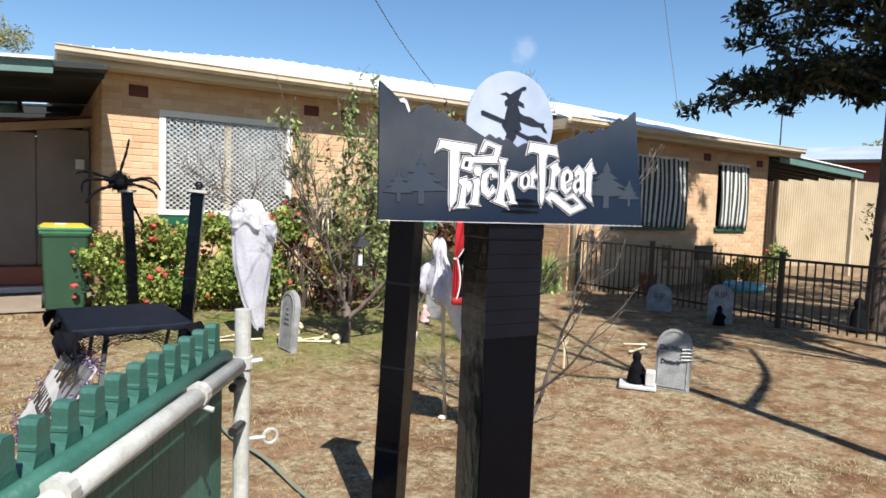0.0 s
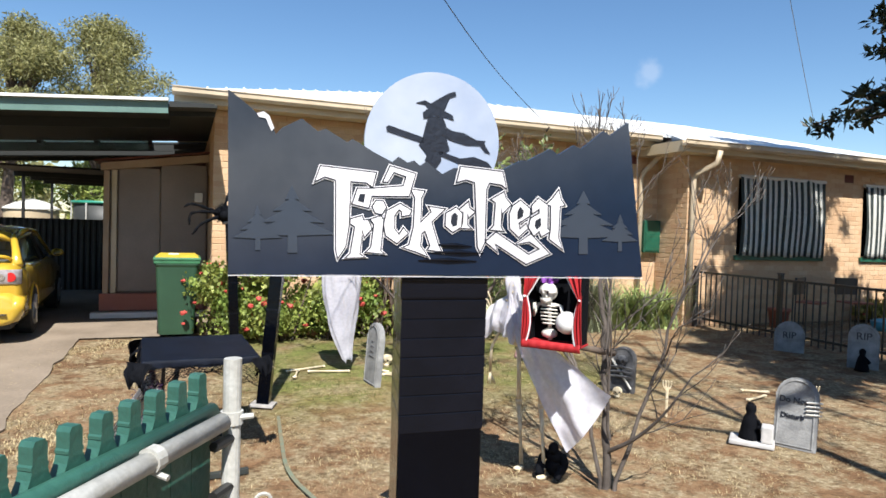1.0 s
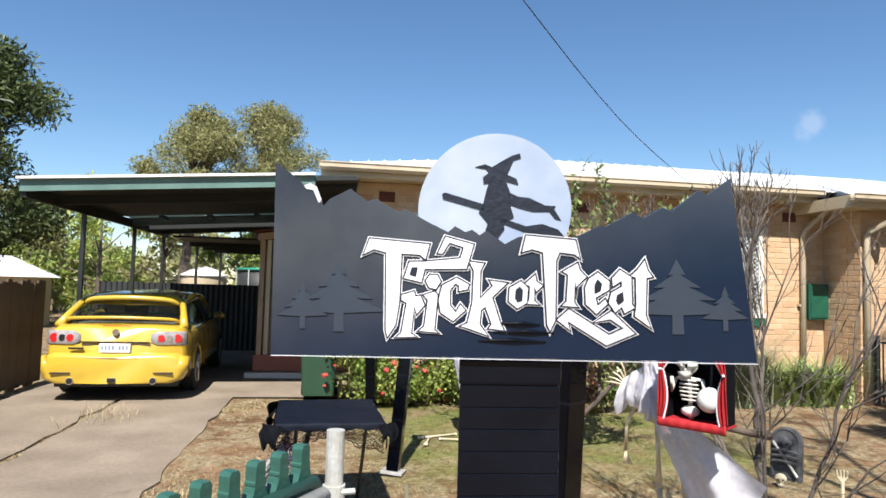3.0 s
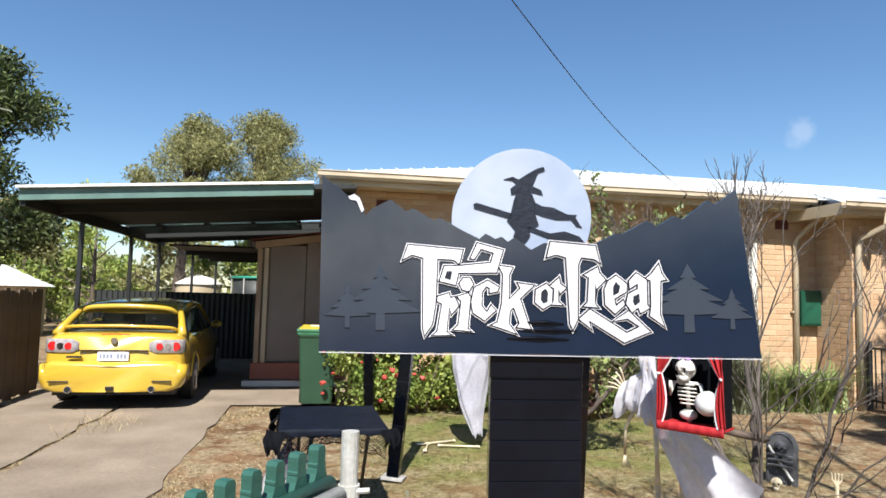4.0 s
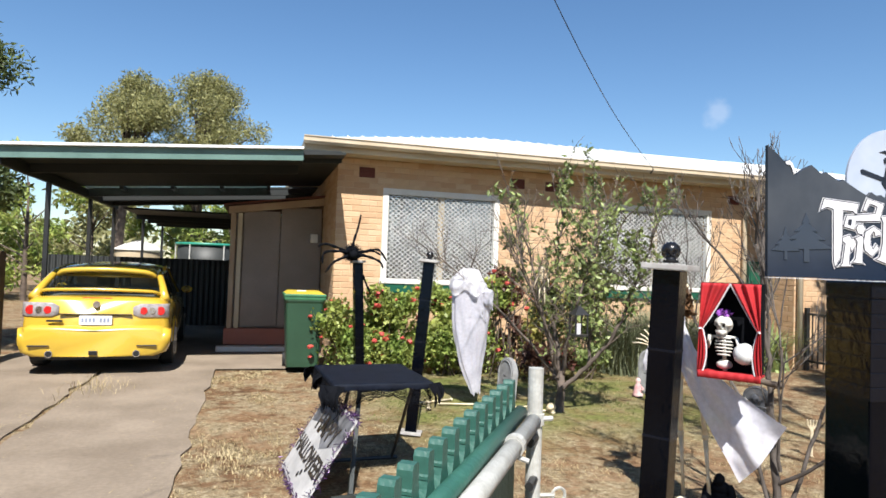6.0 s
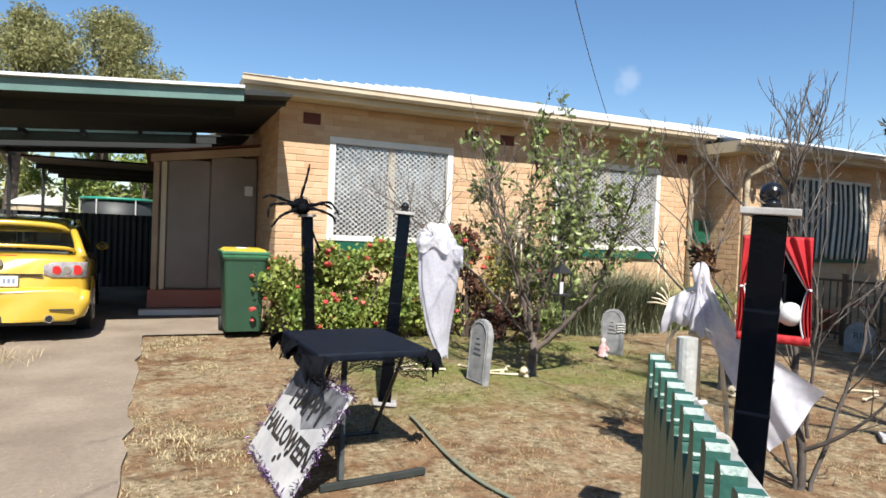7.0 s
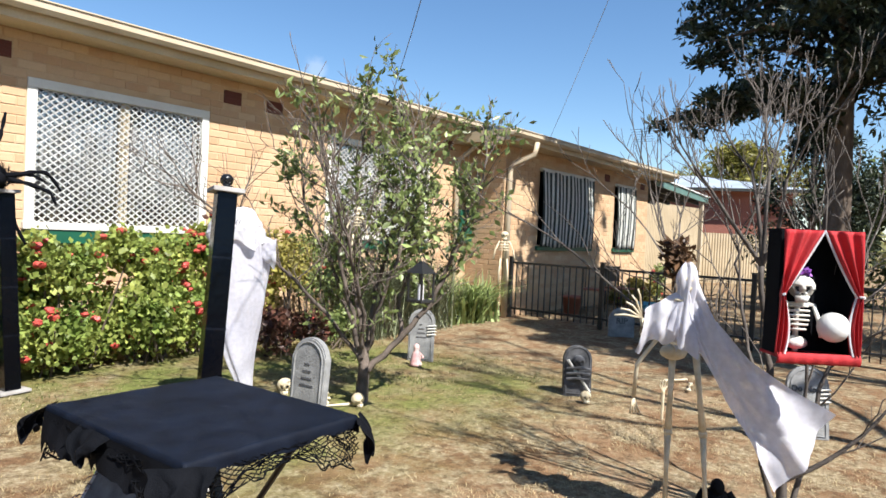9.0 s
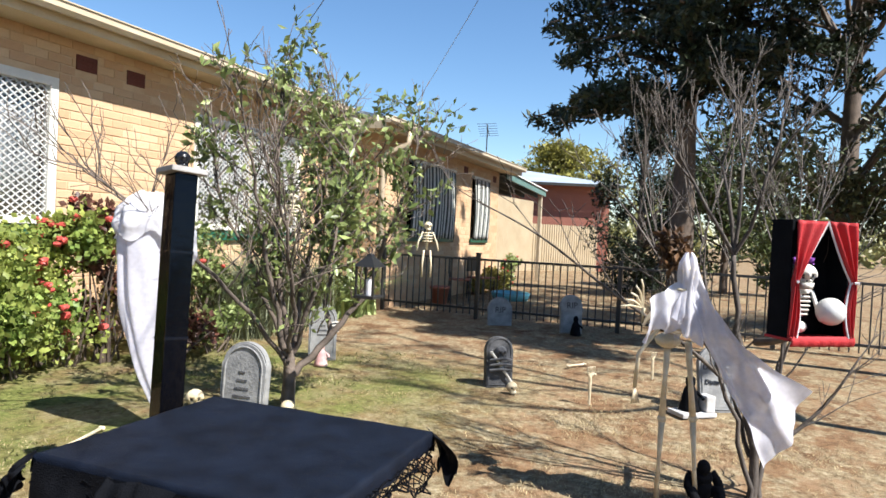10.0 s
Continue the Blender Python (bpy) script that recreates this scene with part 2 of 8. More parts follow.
def tube(bm, pts, radii, seg=8, cap=True):
    """A round bar along a line of points."""
    pts = [Vector(p) for p in pts]
    if isinstance(radii, (int, float)):
        radii = [radii] * len(pts)
    rings = []
    ref = None
    for i, p in enumerate(pts):
        d = (pts[min(i + 1, len(pts) - 1)] - pts[max(i - 1, 0)]).normalized()
        if ref is None:
            ref = d.orthogonal().normalized()
        ref = (ref - d * ref.dot(d))
        ref = ref.normalized() if ref.length > 1e-6 else d.orthogonal().normalized()
        s = d.cross(ref)
        rings.append([bm.verts.new(p + (ref * math.cos(a) + s * math.sin(a)) * radii[i]) for a in (2 * math.pi * k / seg for k in range(seg))])
    for a, b in zip(rings, rings[1:]):
        for k in range(seg):
            bm.faces.new((a[k], a[(k + 1) % seg], b[(k + 1) % seg], b[k]))
    if cap:
        bm.faces.new(rings[0][::-1])
        bm.faces.new(rings[-1])
    return bm


def lathe(bm, profile, seg=20, m=None):
    rings = []
    for r, z in profile:
        rings.append([bm.verts.new((m or Matrix()) @ Vector((r * math.cos(2 * math.pi * k / seg), r * math.sin(2 * math.pi * k / seg), z))) for k in range(seg)])
    for a, b in zip(rings, rings[1:]):
        for k in range(seg):
            bm.faces.new((a[k], a[(k + 1) % seg], b[(k + 1) % seg], b[k]))
    bm.faces.new(rings[0][::-1])
    bm.faces.new(rings[-1])
    return bm


def prism(bm, outline, depth, m=None):
    """A flat shape in x and z, its front at y = 0 and its back at y = depth."""
    m = m or Matrix()
    f = [bm.verts.new(m @ Vector((x, 0, z))) for x, z in outline]
    k = [bm.verts.new(m @ Vector((x, depth, z))) for x, z in outline]
    bm.faces.new(f)
    bm.faces.new(k[::-1])
    n = len(f)
    for i in range(n):
        bm.faces.new((f[i], k[i], k[(i + 1) % n], f[(i + 1) % n]))
    return bm


def sheet(bm, fn, nu, nv, thick=0.0):
    g = [[bm.verts.new(fn(i / nu, j / nv)) for j in range(nv + 1)] for i in range(nu + 1)]
    for i in range(nu):
        for j in range(nv):
            bm.faces.new((g[i][j], g[i + 1][j], g[i + 1][j + 1], g[i][j + 1]))
    if thick:
        bmesh.ops.recalc_face_normals(bm, faces=bm.faces)
        bmesh.ops.solidify(bm, geom=bm.faces[:], thickness=thick)
    return bm


def ball(bm, c, r, u=16, v=10, scale=(1, 1, 1)):
    bmesh.ops.create_uvsphere(bm, u_segments=u, v_segments=v, radius=r, matrix=Matrix.LocRotScale(c, None, scale))
    return bm


def letters(text, size, depth, material, parent, m, name="lettering", offset=0.0, shear=0.0, sx=1.0):
    cu = bpy.data.curves.new("t", "FONT")
    cu.body, cu.size, cu.extrude, cu.offset, cu.shear = text, size, depth, offset, shear
    cu.align_x, cu.align_y = "CENTER", "CENTER"
    ob = new("t", cu)
    bpy.context.view_layer.update()
    me = bpy.data.meshes.new_from_object(ob.evaluated_get(bpy.context.evaluated_depsgraph_get()))
    bpy.data.objects.remove(ob)
    me.transform(m @ pose(0, 0, 0, 90, 0, 0) @ Matrix.Diagonal((sx, 1, 1, 1)))
    me.materials.clear()
    me.materials.append(material)
    out = new(name, me)
    out.parent = parent
    return out


# ---- setting: ground, driveway ----
YW, YG = 9.57, 8.82            # front faces of the main wall and of the wing
rng = np.random.default_rng(7)


def make_ground():
    bm = B()
    xs = [-400, -60, -20] + [x * 0.5 for x in range(-16, 41)] + [40, 100, 400]
    ys = [-400, -60, -10] + [y * 0.5 for y in range(-6, 31)] + [30, 100, 400]
    g = []
    for x in xs:
        row = []
        for y in ys:
            z = 0.0
            if -8 < x < 20 and -3 < y < 15:
                z = 0.02 * noise.noise((x * 0.6, y * 0.6, 1.3)) - 0.006
            row.append(bm.verts.new((x, y, z)))
        g.append(row)
    for i in range(len(xs) - 1):
        for j in range(len(ys) - 1):
            bm.faces.new((g[i][j], g[i + 1][j], g[i + 1][j + 1], g[i][j + 1]))
    tagged(part("ground", bm, M_GROUND, smooth=True), "dry straw-coloured lawn with bare earth and green patches", "lawn", kind="structure")


make_ground()


def slab(x0, x1, y0, y1, seed, top=0.010):
    """A strip of concrete with an uneven edge."""
    bm = B()
    n = 70
    L = [(x0 + 0.10 * noise.noise((i * 0.9, seed, 0)), y0 + (y1 - y0) * i / n) for i in range(n + 1)]
    R = [(x1 + 0.10 * noise.noise((i * 0.9, seed, 5)), y0 + (y1 - y0) * i / n) for i in range(n + 1)]
    tl = [bm.verts.new((x, y, top)) for x, y in L]
    tr = [bm.verts.new((x, y, top)) for x, y in R]
    bl = [bm.verts.new((x, y, -0.1)) for x, y in L]
    br = [bm.verts.new((x, y, -0.1)) for x, y in R]
    for i in range(n):
        bm.faces.new((tl[i], tr[i], tr[i + 1], tl[i + 1]))
        bm.faces.new((tl[i], tl[i + 1], bl[i + 1], bl[i]))
        bm.faces.new((tr[i], br[i], br[i + 1], tr[i + 1]))
    return bm


drive = tagged(part("driveway", slab(-1.93, -0.62, -8, 9.3, 2.0), M_CONC), "weathered brown-grey concrete driveway strip", "driveway", kind="structure")
tagged(part("driveway", slab(-3.3, -1.99, -8, 9.3, 4.0, 0.008), M_CONC), "weathered brown-grey concrete driveway strip", "driveway", kind="structure")
tagged(part("driveway", slab(-3.4, 0.9, 9.3, 16, 6.0), M_CONC), "weathered brown-grey concrete under the carport", "driveway", kind="structure")


# ---- setting: house ----
def wall_ob(name, bm, label, m=M_MORTAR):
    return tagged(part(name, bm, m), label, "wall", kind="structure")


def wall_run(x0, x1, y, z0, z1, openings, thick=0.25):
    """A wall along x with its front at y, pierced by openings (x0, x1, z0, z1)."""
    bm = B()
    xs = sorted({x0, x1, *[o[0] for o in openings], *[o[1] for o in openings]})
    for a, b in zip(xs, xs[1:]):
        holes = [o for o in openings if o[0] <= a + 1e-6 and o[1] >= b - 1e-6]
        if holes:
            o = holes[0]
            box(bm, a, y, z0, b, y + thick, o[2])
            box(bm, a, y, o[3], b, y + thick, z1)
        else:
            box(bm, a, y, z0, b, y + thick, z1)
    return bm


XL, XJ, XR = 0.91, 8.35, 14.45     # left corner, junction with the wing, right corner
SOF = 3.01
SOFW = 2.86
W1 = (1.62, 3.39, 1.27, 2.57)
W2 = (5.20, 7.27, 1.27, 2.57)
A1 = (9.47, 11.50, 1.22, 2.55)
A2 = (12.62, 13.62, 1.22, 2.55)
wall_main = wall_ob("wall_north", wall_run(XL + 0.013, XJ + 0.3, YW + 0.006, -0.1, SOF + 0.1, [W1, W2]), "cream and orange brick front wall of the house")
wall_wing = wall_ob("wall_east", wall_run(XJ + 0.013, XR - 0.013, YG + 0.006, -0.1, SOF, [A1, A2]), "cream brick wall of the projecting wing, tree shade on it")
bm = box(B(), XL + 0.006, YW + 0.262, -0.1, XL + 0.262, 16.0, SOF + 0.1)
wall_side = wall_ob("wall_west", bm, "shaded orange brick side wall beside the carport")
bm = box(B(), XJ + 0.006, YG + 0.262, -0.1, XJ + 0.262, YW + 0.2, SOF)
wall_ret = wall_ob("wall_return", bm, "short orange brick return wall between house and wing")
wall_ob("wall_back", box(box(B(), XL, 16.0, -0.1, XR, 16.2, SOF), XR - 0.262, YG + 0.262, -0.1, XR - 0.012, 16, SOF), "plain rear and far side walls of the house")
tagged(part("ceiling", box(B(), XL + 0.3, YW + 0.4, 2.75, XR - 0.3, 15.9, 2.8), M_WHITE), "plain ceiling inside the house", "ceiling", kind="structure")
tagged(part("floor", box(B(), XL + 0.3, YW + 0.4, 0.3, XR - 0.3, 15.9, 0.35), M_TIMBER), "plain floor inside the house", "floor", kind="structure")
# unseen wall added so the windows look into darkness
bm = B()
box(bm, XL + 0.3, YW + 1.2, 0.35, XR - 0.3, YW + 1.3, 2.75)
tagged(part("wall_inner", bm, M_ROOMDARK), "unseen inner wall behind the windows, coloured dark for a dim room", "wall", kind="structure")


def make_roof():
    ov, oy = 0.5, 0.39
    x0, x1, y0, y1 = XL - ov, XR + 0.62, YW - oy, 16.5
    z0, pitch = SOF + 0.17, 0.27
    yr = y0 + 3.9
    zr = z0 + pitch * 3.9
    bm = B()
    V = lambda *p: bm.verts.new(p)
    a, b, c, d = V(x0, y0, z0), V(x1, y0, z0), V(x1, y1, z0), V(x0, y1, z0)
    e, f = V(x0 + 3.9, yr, zr), V(x1 - 3.0, yr, zr)
    for q in ((a, b, f, e), (b, c, f), (c, d, e, f), (d, a, e)):
        bm.faces.new(q)
    bm.faces.new((d, c, b, a))
    # wing roof runs up to the same ridge
    yw0, zw = YG - oy, SOFW + 0.17
    xw0, xw1 = XJ - ov, XR + 0.62
    g0, g1 = V(xw0, yw0, zw), V(xw1, yw0, zw)
    g2, g3 = V(xw1 - 3.0, yr - 0.02, zr + 0.004), V(xw0 + 2.6, yr - 0.02, zr + 0.004)
    h0, h1 = V(xw0, YW + 0.6, zw), V(xw1, YW + 0.6, zw)
    h2, h3 = V(xw1 - 3.0, yr, zw), V(xw0 + 2.6, yr, zw)
    for q in ((g0, g1, g2, g3), (g0, g3, h3, h0), (g1, h1, h2, g2), (g0, h0, h3, h2, h1, g1)):
        bm.faces.new(q)
    roof = thing("roof", "low-pitched white sheet-metal hip roof", "roof", kind="structure")
    part("roof_sheet", bm, M_ROOF, roof)
    # ribs of the sheeting on the front slope
    bm = B()
    n = 58
    for i in range(n):
        x = x0 + 0.15 + (x1 - x0 - 0.3) * i / (n - 1)
        if x < XJ - ov - 0.1:
            t = min(1.0, (x - x0) / 3.9)
            tube(bm, [(x, y0 + 0.01, z0 + 0.012), (x, y0 + 3.9 * t, z0 + pitch * 3.9 * t + 0.012)], 0.014, 4)
    part("roof_ribs", bm, M_ROOF, roof)
    # soffits, fascia, gutters
    part("soffit", box(box(B(), x0 + 0.03, y0 + 0.03, SOF, XJ - 0.02, YW, SOF + 0.02), x0 + 0.03, YW, SOF, XL, y1, SOF + 0.02), M_CREAM, roof)
    part("soffit", box(box(B(), xw0 + 0.03, yw0 + 0.03, SOFW, xw1 - 0.03, YG, SOFW + 0.02), XR, YG, SOFW, xw1 - 0.03, y1, SOFW + 0.02), M_CREAM, roof)
    part("soffit", box(B(), xw0 + 0.03, YG, SOFW, XJ, YW, SOFW + 0.02), M_CREAM, roof)
    part("fascia", box(box(B(), x0, y0, SOF - 0.01, XJ - ov + 0.1, y0 + 0.03, z0 - 0.004, 0.004), x0, y0 + 0.032, SOF - 0.01, x0 + 0.03, y1, z0 - 0.004), M_CREAM, roof)
    bm = B()
    box(bm, xw0, yw0, SOFW - 0.01, xw1, yw0 + 0.03, zw - 0.004, 0.004)
    box(bm, xw0, yw0 + 0.032, SOFW - 0.01, xw0 + 0.03, YW, zw - 0.004)
    box(bm, xw1 - 0.03, yw0 + 0.032, SOFW - 0.01, xw1, y1, zw - 0.004)
    part("fascia", bm, M_CREAM, roof)

    def gutter(xa, xb, y, z):
        prof = [(0, 0), (0, -0.085), (-0.075, -0.10), (-0.105, -0.06), (-0.105, 0.0), (-0.118, 0.0), (-0.118, 0.012), (-0.09, 0.012), (-0.09, -0.05), (-0.012, -0.05), (-0.012, 0.0)]
        bm = B()
        p = [bm.verts.new((xa, y + u, z + v)) for u, v in prof]
        q = [bm.verts.new((xb, y + u, z + v)) for u, v in prof]
        for i in range(len(prof)):
            bm.faces.new((p[i], q[i], q[(i + 1) % len(prof)], p[(i + 1) % len(prof)]))
        bm.faces.new(p[::-1])
        bm.faces.new(q)
        return bm
    part("gutter", gutter(x0 - 0.02, XJ - ov + 0.15, y0 - 0.004, z0 - 0.006), M_PIPE, roof)
    part("gutter", gutter(xw0 - 0.02, xw1 + 0.02, yw0 - 0.004, zw - 0.006), M_PIPE, roof)


make_roof()


def pane_mesh_screen(x0, x1, z0, z1, y, pitch=0.084, w=0.0056):
    """Diamond security mesh: crossed bars."""
    bm = B()
    W, H = x1 - x0, z1 - z0

    def bar(ax, az, bx, bz, yy):
        d = Vector((bx - ax, 0, bz - az))
        if d.length < 0.01:
            return
        nrm = Vector((-d.z, 0, d.x)).normalized() * w
        p, q = Vector((ax, yy, az)), Vector((bx, yy, bz))
        vs = [bm.verts.new(v) for v in (p - nrm, q - nrm, q + nrm, p + nrm)]
        vb = [bm.verts.new(v.co + Vector((0, 0.005, 0))) for v in vs]
        bm.faces.new(vs)
        bm.faces.new(vb[::-1])
        for i in range(4):
            bm.faces.new((vs[i], vb[i], vb[(i + 1) % 4], vs[(i + 1) % 4]))
    k = 0.8                       # slope of the bars
    c = -H / k
    while c < W:
        xa, xb = c, c + H / k
        a, b = max(0, xa), min(W, xb)
        if b > a:
            bar(x0 + a, z0 + (a - xa) * k, x0 + b, z0 + (b - xa) * k, y)
            bar(x1 - a, z0 + (a - xa) * k, x1 - b, z0 + (b - xa) * k, y - 0.006)
        c += pitch
    return bm


def screened_window(name, o, label):
    x0, x1, z0, z1 = o
    win = thing(name, label, "window", kind="structure")
    f = 0.055
    y = YW - 0.012
    part("window_frame", box(B(), x0 - 0.03, y, z1 - f, x1 + 0.03, y + 0.09, z1 + 0.03, 0.006), M_WHITE, win)
    for a, b in ((x0 - 0.03, x0 + f), (x1 - f, x1 + 0.03)):
        part("window_frame", box(B(), a, y + 0.002, z0, b, y + 0.088, z1 - f, 0.006), M_WHITE, win)
    part("window_sill", box(B(), x0 - 0.05, y - 0.05, z0 - 0.07, x1 + 0.05, y + 0.09, z0, 0.008), M_WHITE, win, "white painted timber sill")
    part("lower_sill", box(B(), x0 - 0.03, y - 0.035, z0 - 0.20, x1 + 0.03, y + 0.012, z0 - 0.072, 0.006), M_GREEN, win, "dark green painted brick sill")
    part("mullion", box(B(), (x0 + x1) / 2 - 0.045, y + 0.05, z0, (x0 + x1) / 2 + 0.045, y + 0.11, z1 - f, 0.004), M_CREAM, win)
    part("security_screen", pane_mesh_screen(x0 + f, x1 - f, z0, z1 - f, y + 0.03), M_SCREEN, win, "white diamond-pattern metal security mesh")
    for a, b in ((x0 + f, (x0 + x1) / 2 - 0.045), ((x0 + x1) / 2 + 0.045, x1 - f)):
        part("pane", box(B(), a, y + 0.10, z0, b, y + 0.106, z1 - f), M_GLASS_CLEAR, win)

    def lace(u, v):
        return (x0 + 0.02 + (x1 - x0 - 0.04) * u, y + 0.17 + 0.018 * math.sin(u * 95) + 0.008 * math.sin(u * 37 + 1), z0 + (z1 - z0) * v)
    part("curtain", sheet(B(), lace, 160, 2, 0.002), M_LACE, win, "white lace curtain hanging in soft folds, greyed for the dim room", smooth=True)
    return win


M_GLASS_CLEAR = bpy.data.materials.new("clear_pane")
M_GLASS_CLEAR.use_nodes = True
_n, _l = M_GLASS_CLEAR.node_tree.nodes, M_GLASS_CLEAR.node_tree.links
_gl, _tr, _mx = _n.new("ShaderNodeBsdfGlossy"), _n.new("ShaderNodeBsdfTransparent"), _n.new("ShaderNodeMixShader")
_gl.inputs["Roughness"].default_value = 0.03
_mx.inputs[0].default_value = 0.12
_l.new(_tr.outputs[0], _mx.inputs[1])
_l.new(_gl.outputs[0], _mx.inputs[2])
_l.new(_mx.outputs[0], _n["Material Output"].inputs[0])
screened_window("window_1", W1, "white-framed window with diamond security mesh and lace curtains")
screened_window("window_2", W2, "white-framed window with diamond security mesh behind the small tree")

M_STRIPE_D = mat("awning_dark_stripe", (0.02, 0.03, 0.028), 0.8, None, 8, 90, 0.3, 0.15)
M_STRIPE_W = mat("awning_white_stripe", (0.5412, 0.5412, 0.5084), 0.8, (0.451, 0.451, 0.41), 8, 90, 0.3, 0.15)


def awning_window(name, o, n, label):
    x0, x1, z0, z1 = o
    win = thing(name, label, "window", kind="structure")
    part("window_sill", box(B(), x0 - 0.06, YG - 0.05, z0 - 0.10, x1 + 0.05, YG + 0.08, z0 - 0.02, 0.008), M_GREEN, win, "dark green painted sill")
    part("pane", box(B(), x0, YG + 0.10, z0 - 0.02, x1, YG + 0.11, z1), M_GLASS, win)
    part("roller", tube(B(), [(x0 - 0.03, YG - 0.03, z1 + 0.02), (x1 + 0.03, YG - 0.03, z1 + 0.02)], 0.035, 10), M_WHITE, win)

    def y_at(u, v):
        return YG - 0.05 - 0.05 * math.sin(math.pi * (1 - v)) * 0.6 - 0.012 * math.sin(u * 23 + v * 2) - 0.02 * (1 - v)
    for i in range(n):
        def fn(u, v, i=i):
            uu = (i + u) / n
            return (x0 - 0.02 + (x1 - x0 + 0.04) * uu + 0.012 * math.sin(v * 5 + uu * 7), y_at(uu, v), z0 - 0.03 + 0.015 * math.sin(uu * 19) + (z1 - z0 + 0.05) * v)
        part("stripe", sheet(B(), fn, 2, 12, 0.003), M_STRIPE_D if i % 2 == 0 else M_STRIPE_W, win, smooth=True)


awning_window("window_3", A1, 29, "window behind a black and white striped canvas blind")
awning_window("window_4", A2, 15, "narrow window behind a black and white striped canvas blind")

for x, z, y in ((1.34, 2.81, YW), (3.71, 2.81, YW), (4.30, 2.80, YW), (7.75, 2.81, YW), (12.2, 2.68, YG), (14.1, 2.66, YG)):
    v = thing("air_vent", "dark red terracotta air vent set in the brickwork", "vent", pose(x, y, z), "wall air vents")
    bm = box(B(), -0.115, -0.006, -0.075, 0.115, 0.05, 0.075, 0.004)
    part("vent_frame", bm, M_VENT, v)
    for j in range(3):
        for i in range(4):
            part("louvre", box(B(), -0.10 + i * 0.052, -0.012, -0.06 + j * 0.042, -0.058 + i * 0.052, 0.0, -0.045 + j * 0.042), M_VENT, v)

# downpipes
dp = thing("downpipe", "cream downpipe with an offset bend on the brick wall", "downpipe", pose(7.95, YW, 0), "downpipes")
part("pipe", tube(B(), [(0, -0.06, 0.0), (0, -0.06, 2.5), (0.02, -0.09, 2.6), (0.16, -0.44, 2.93), (0.16, -0.46, 3.05)], 0.042, 10), M_PIPE, dp, smooth=True)
part("bracket", box(B(), -0.07, -0.06, 1.4, 0.07, 0.0, 1.43), M_PIPE, dp)
dp = thing("downpipe", "cream downpipe with an offset bend on the wing corner", "downpipe", pose(XJ + 0.06, YG, 0), "downpipes")
part("pipe", tube(B(), [(0, -0.06, 0.0), (0, -0.06, 2.45), (0.03, -0.09, 2.55), (0.12, -0.44, 2.70), (0.14, -0.47, 2.9)], 0.045, 10), M_PIPE, dp, smooth=True)
mb = thing("meter_box", "dark green metal meter box on the brick wall", "meter box", pose(8.16, YW, 1.48))
part("box", box(B(), -0.17, -0.14, -0.28, 0.17, 0.0, 0.28, 0.01), M_GREEN, mb)
part("door", box(B(), -0.15, -0.155, -0.25, 0.15, -0.14, 0.25, 0.006), M_GREEN, mb)


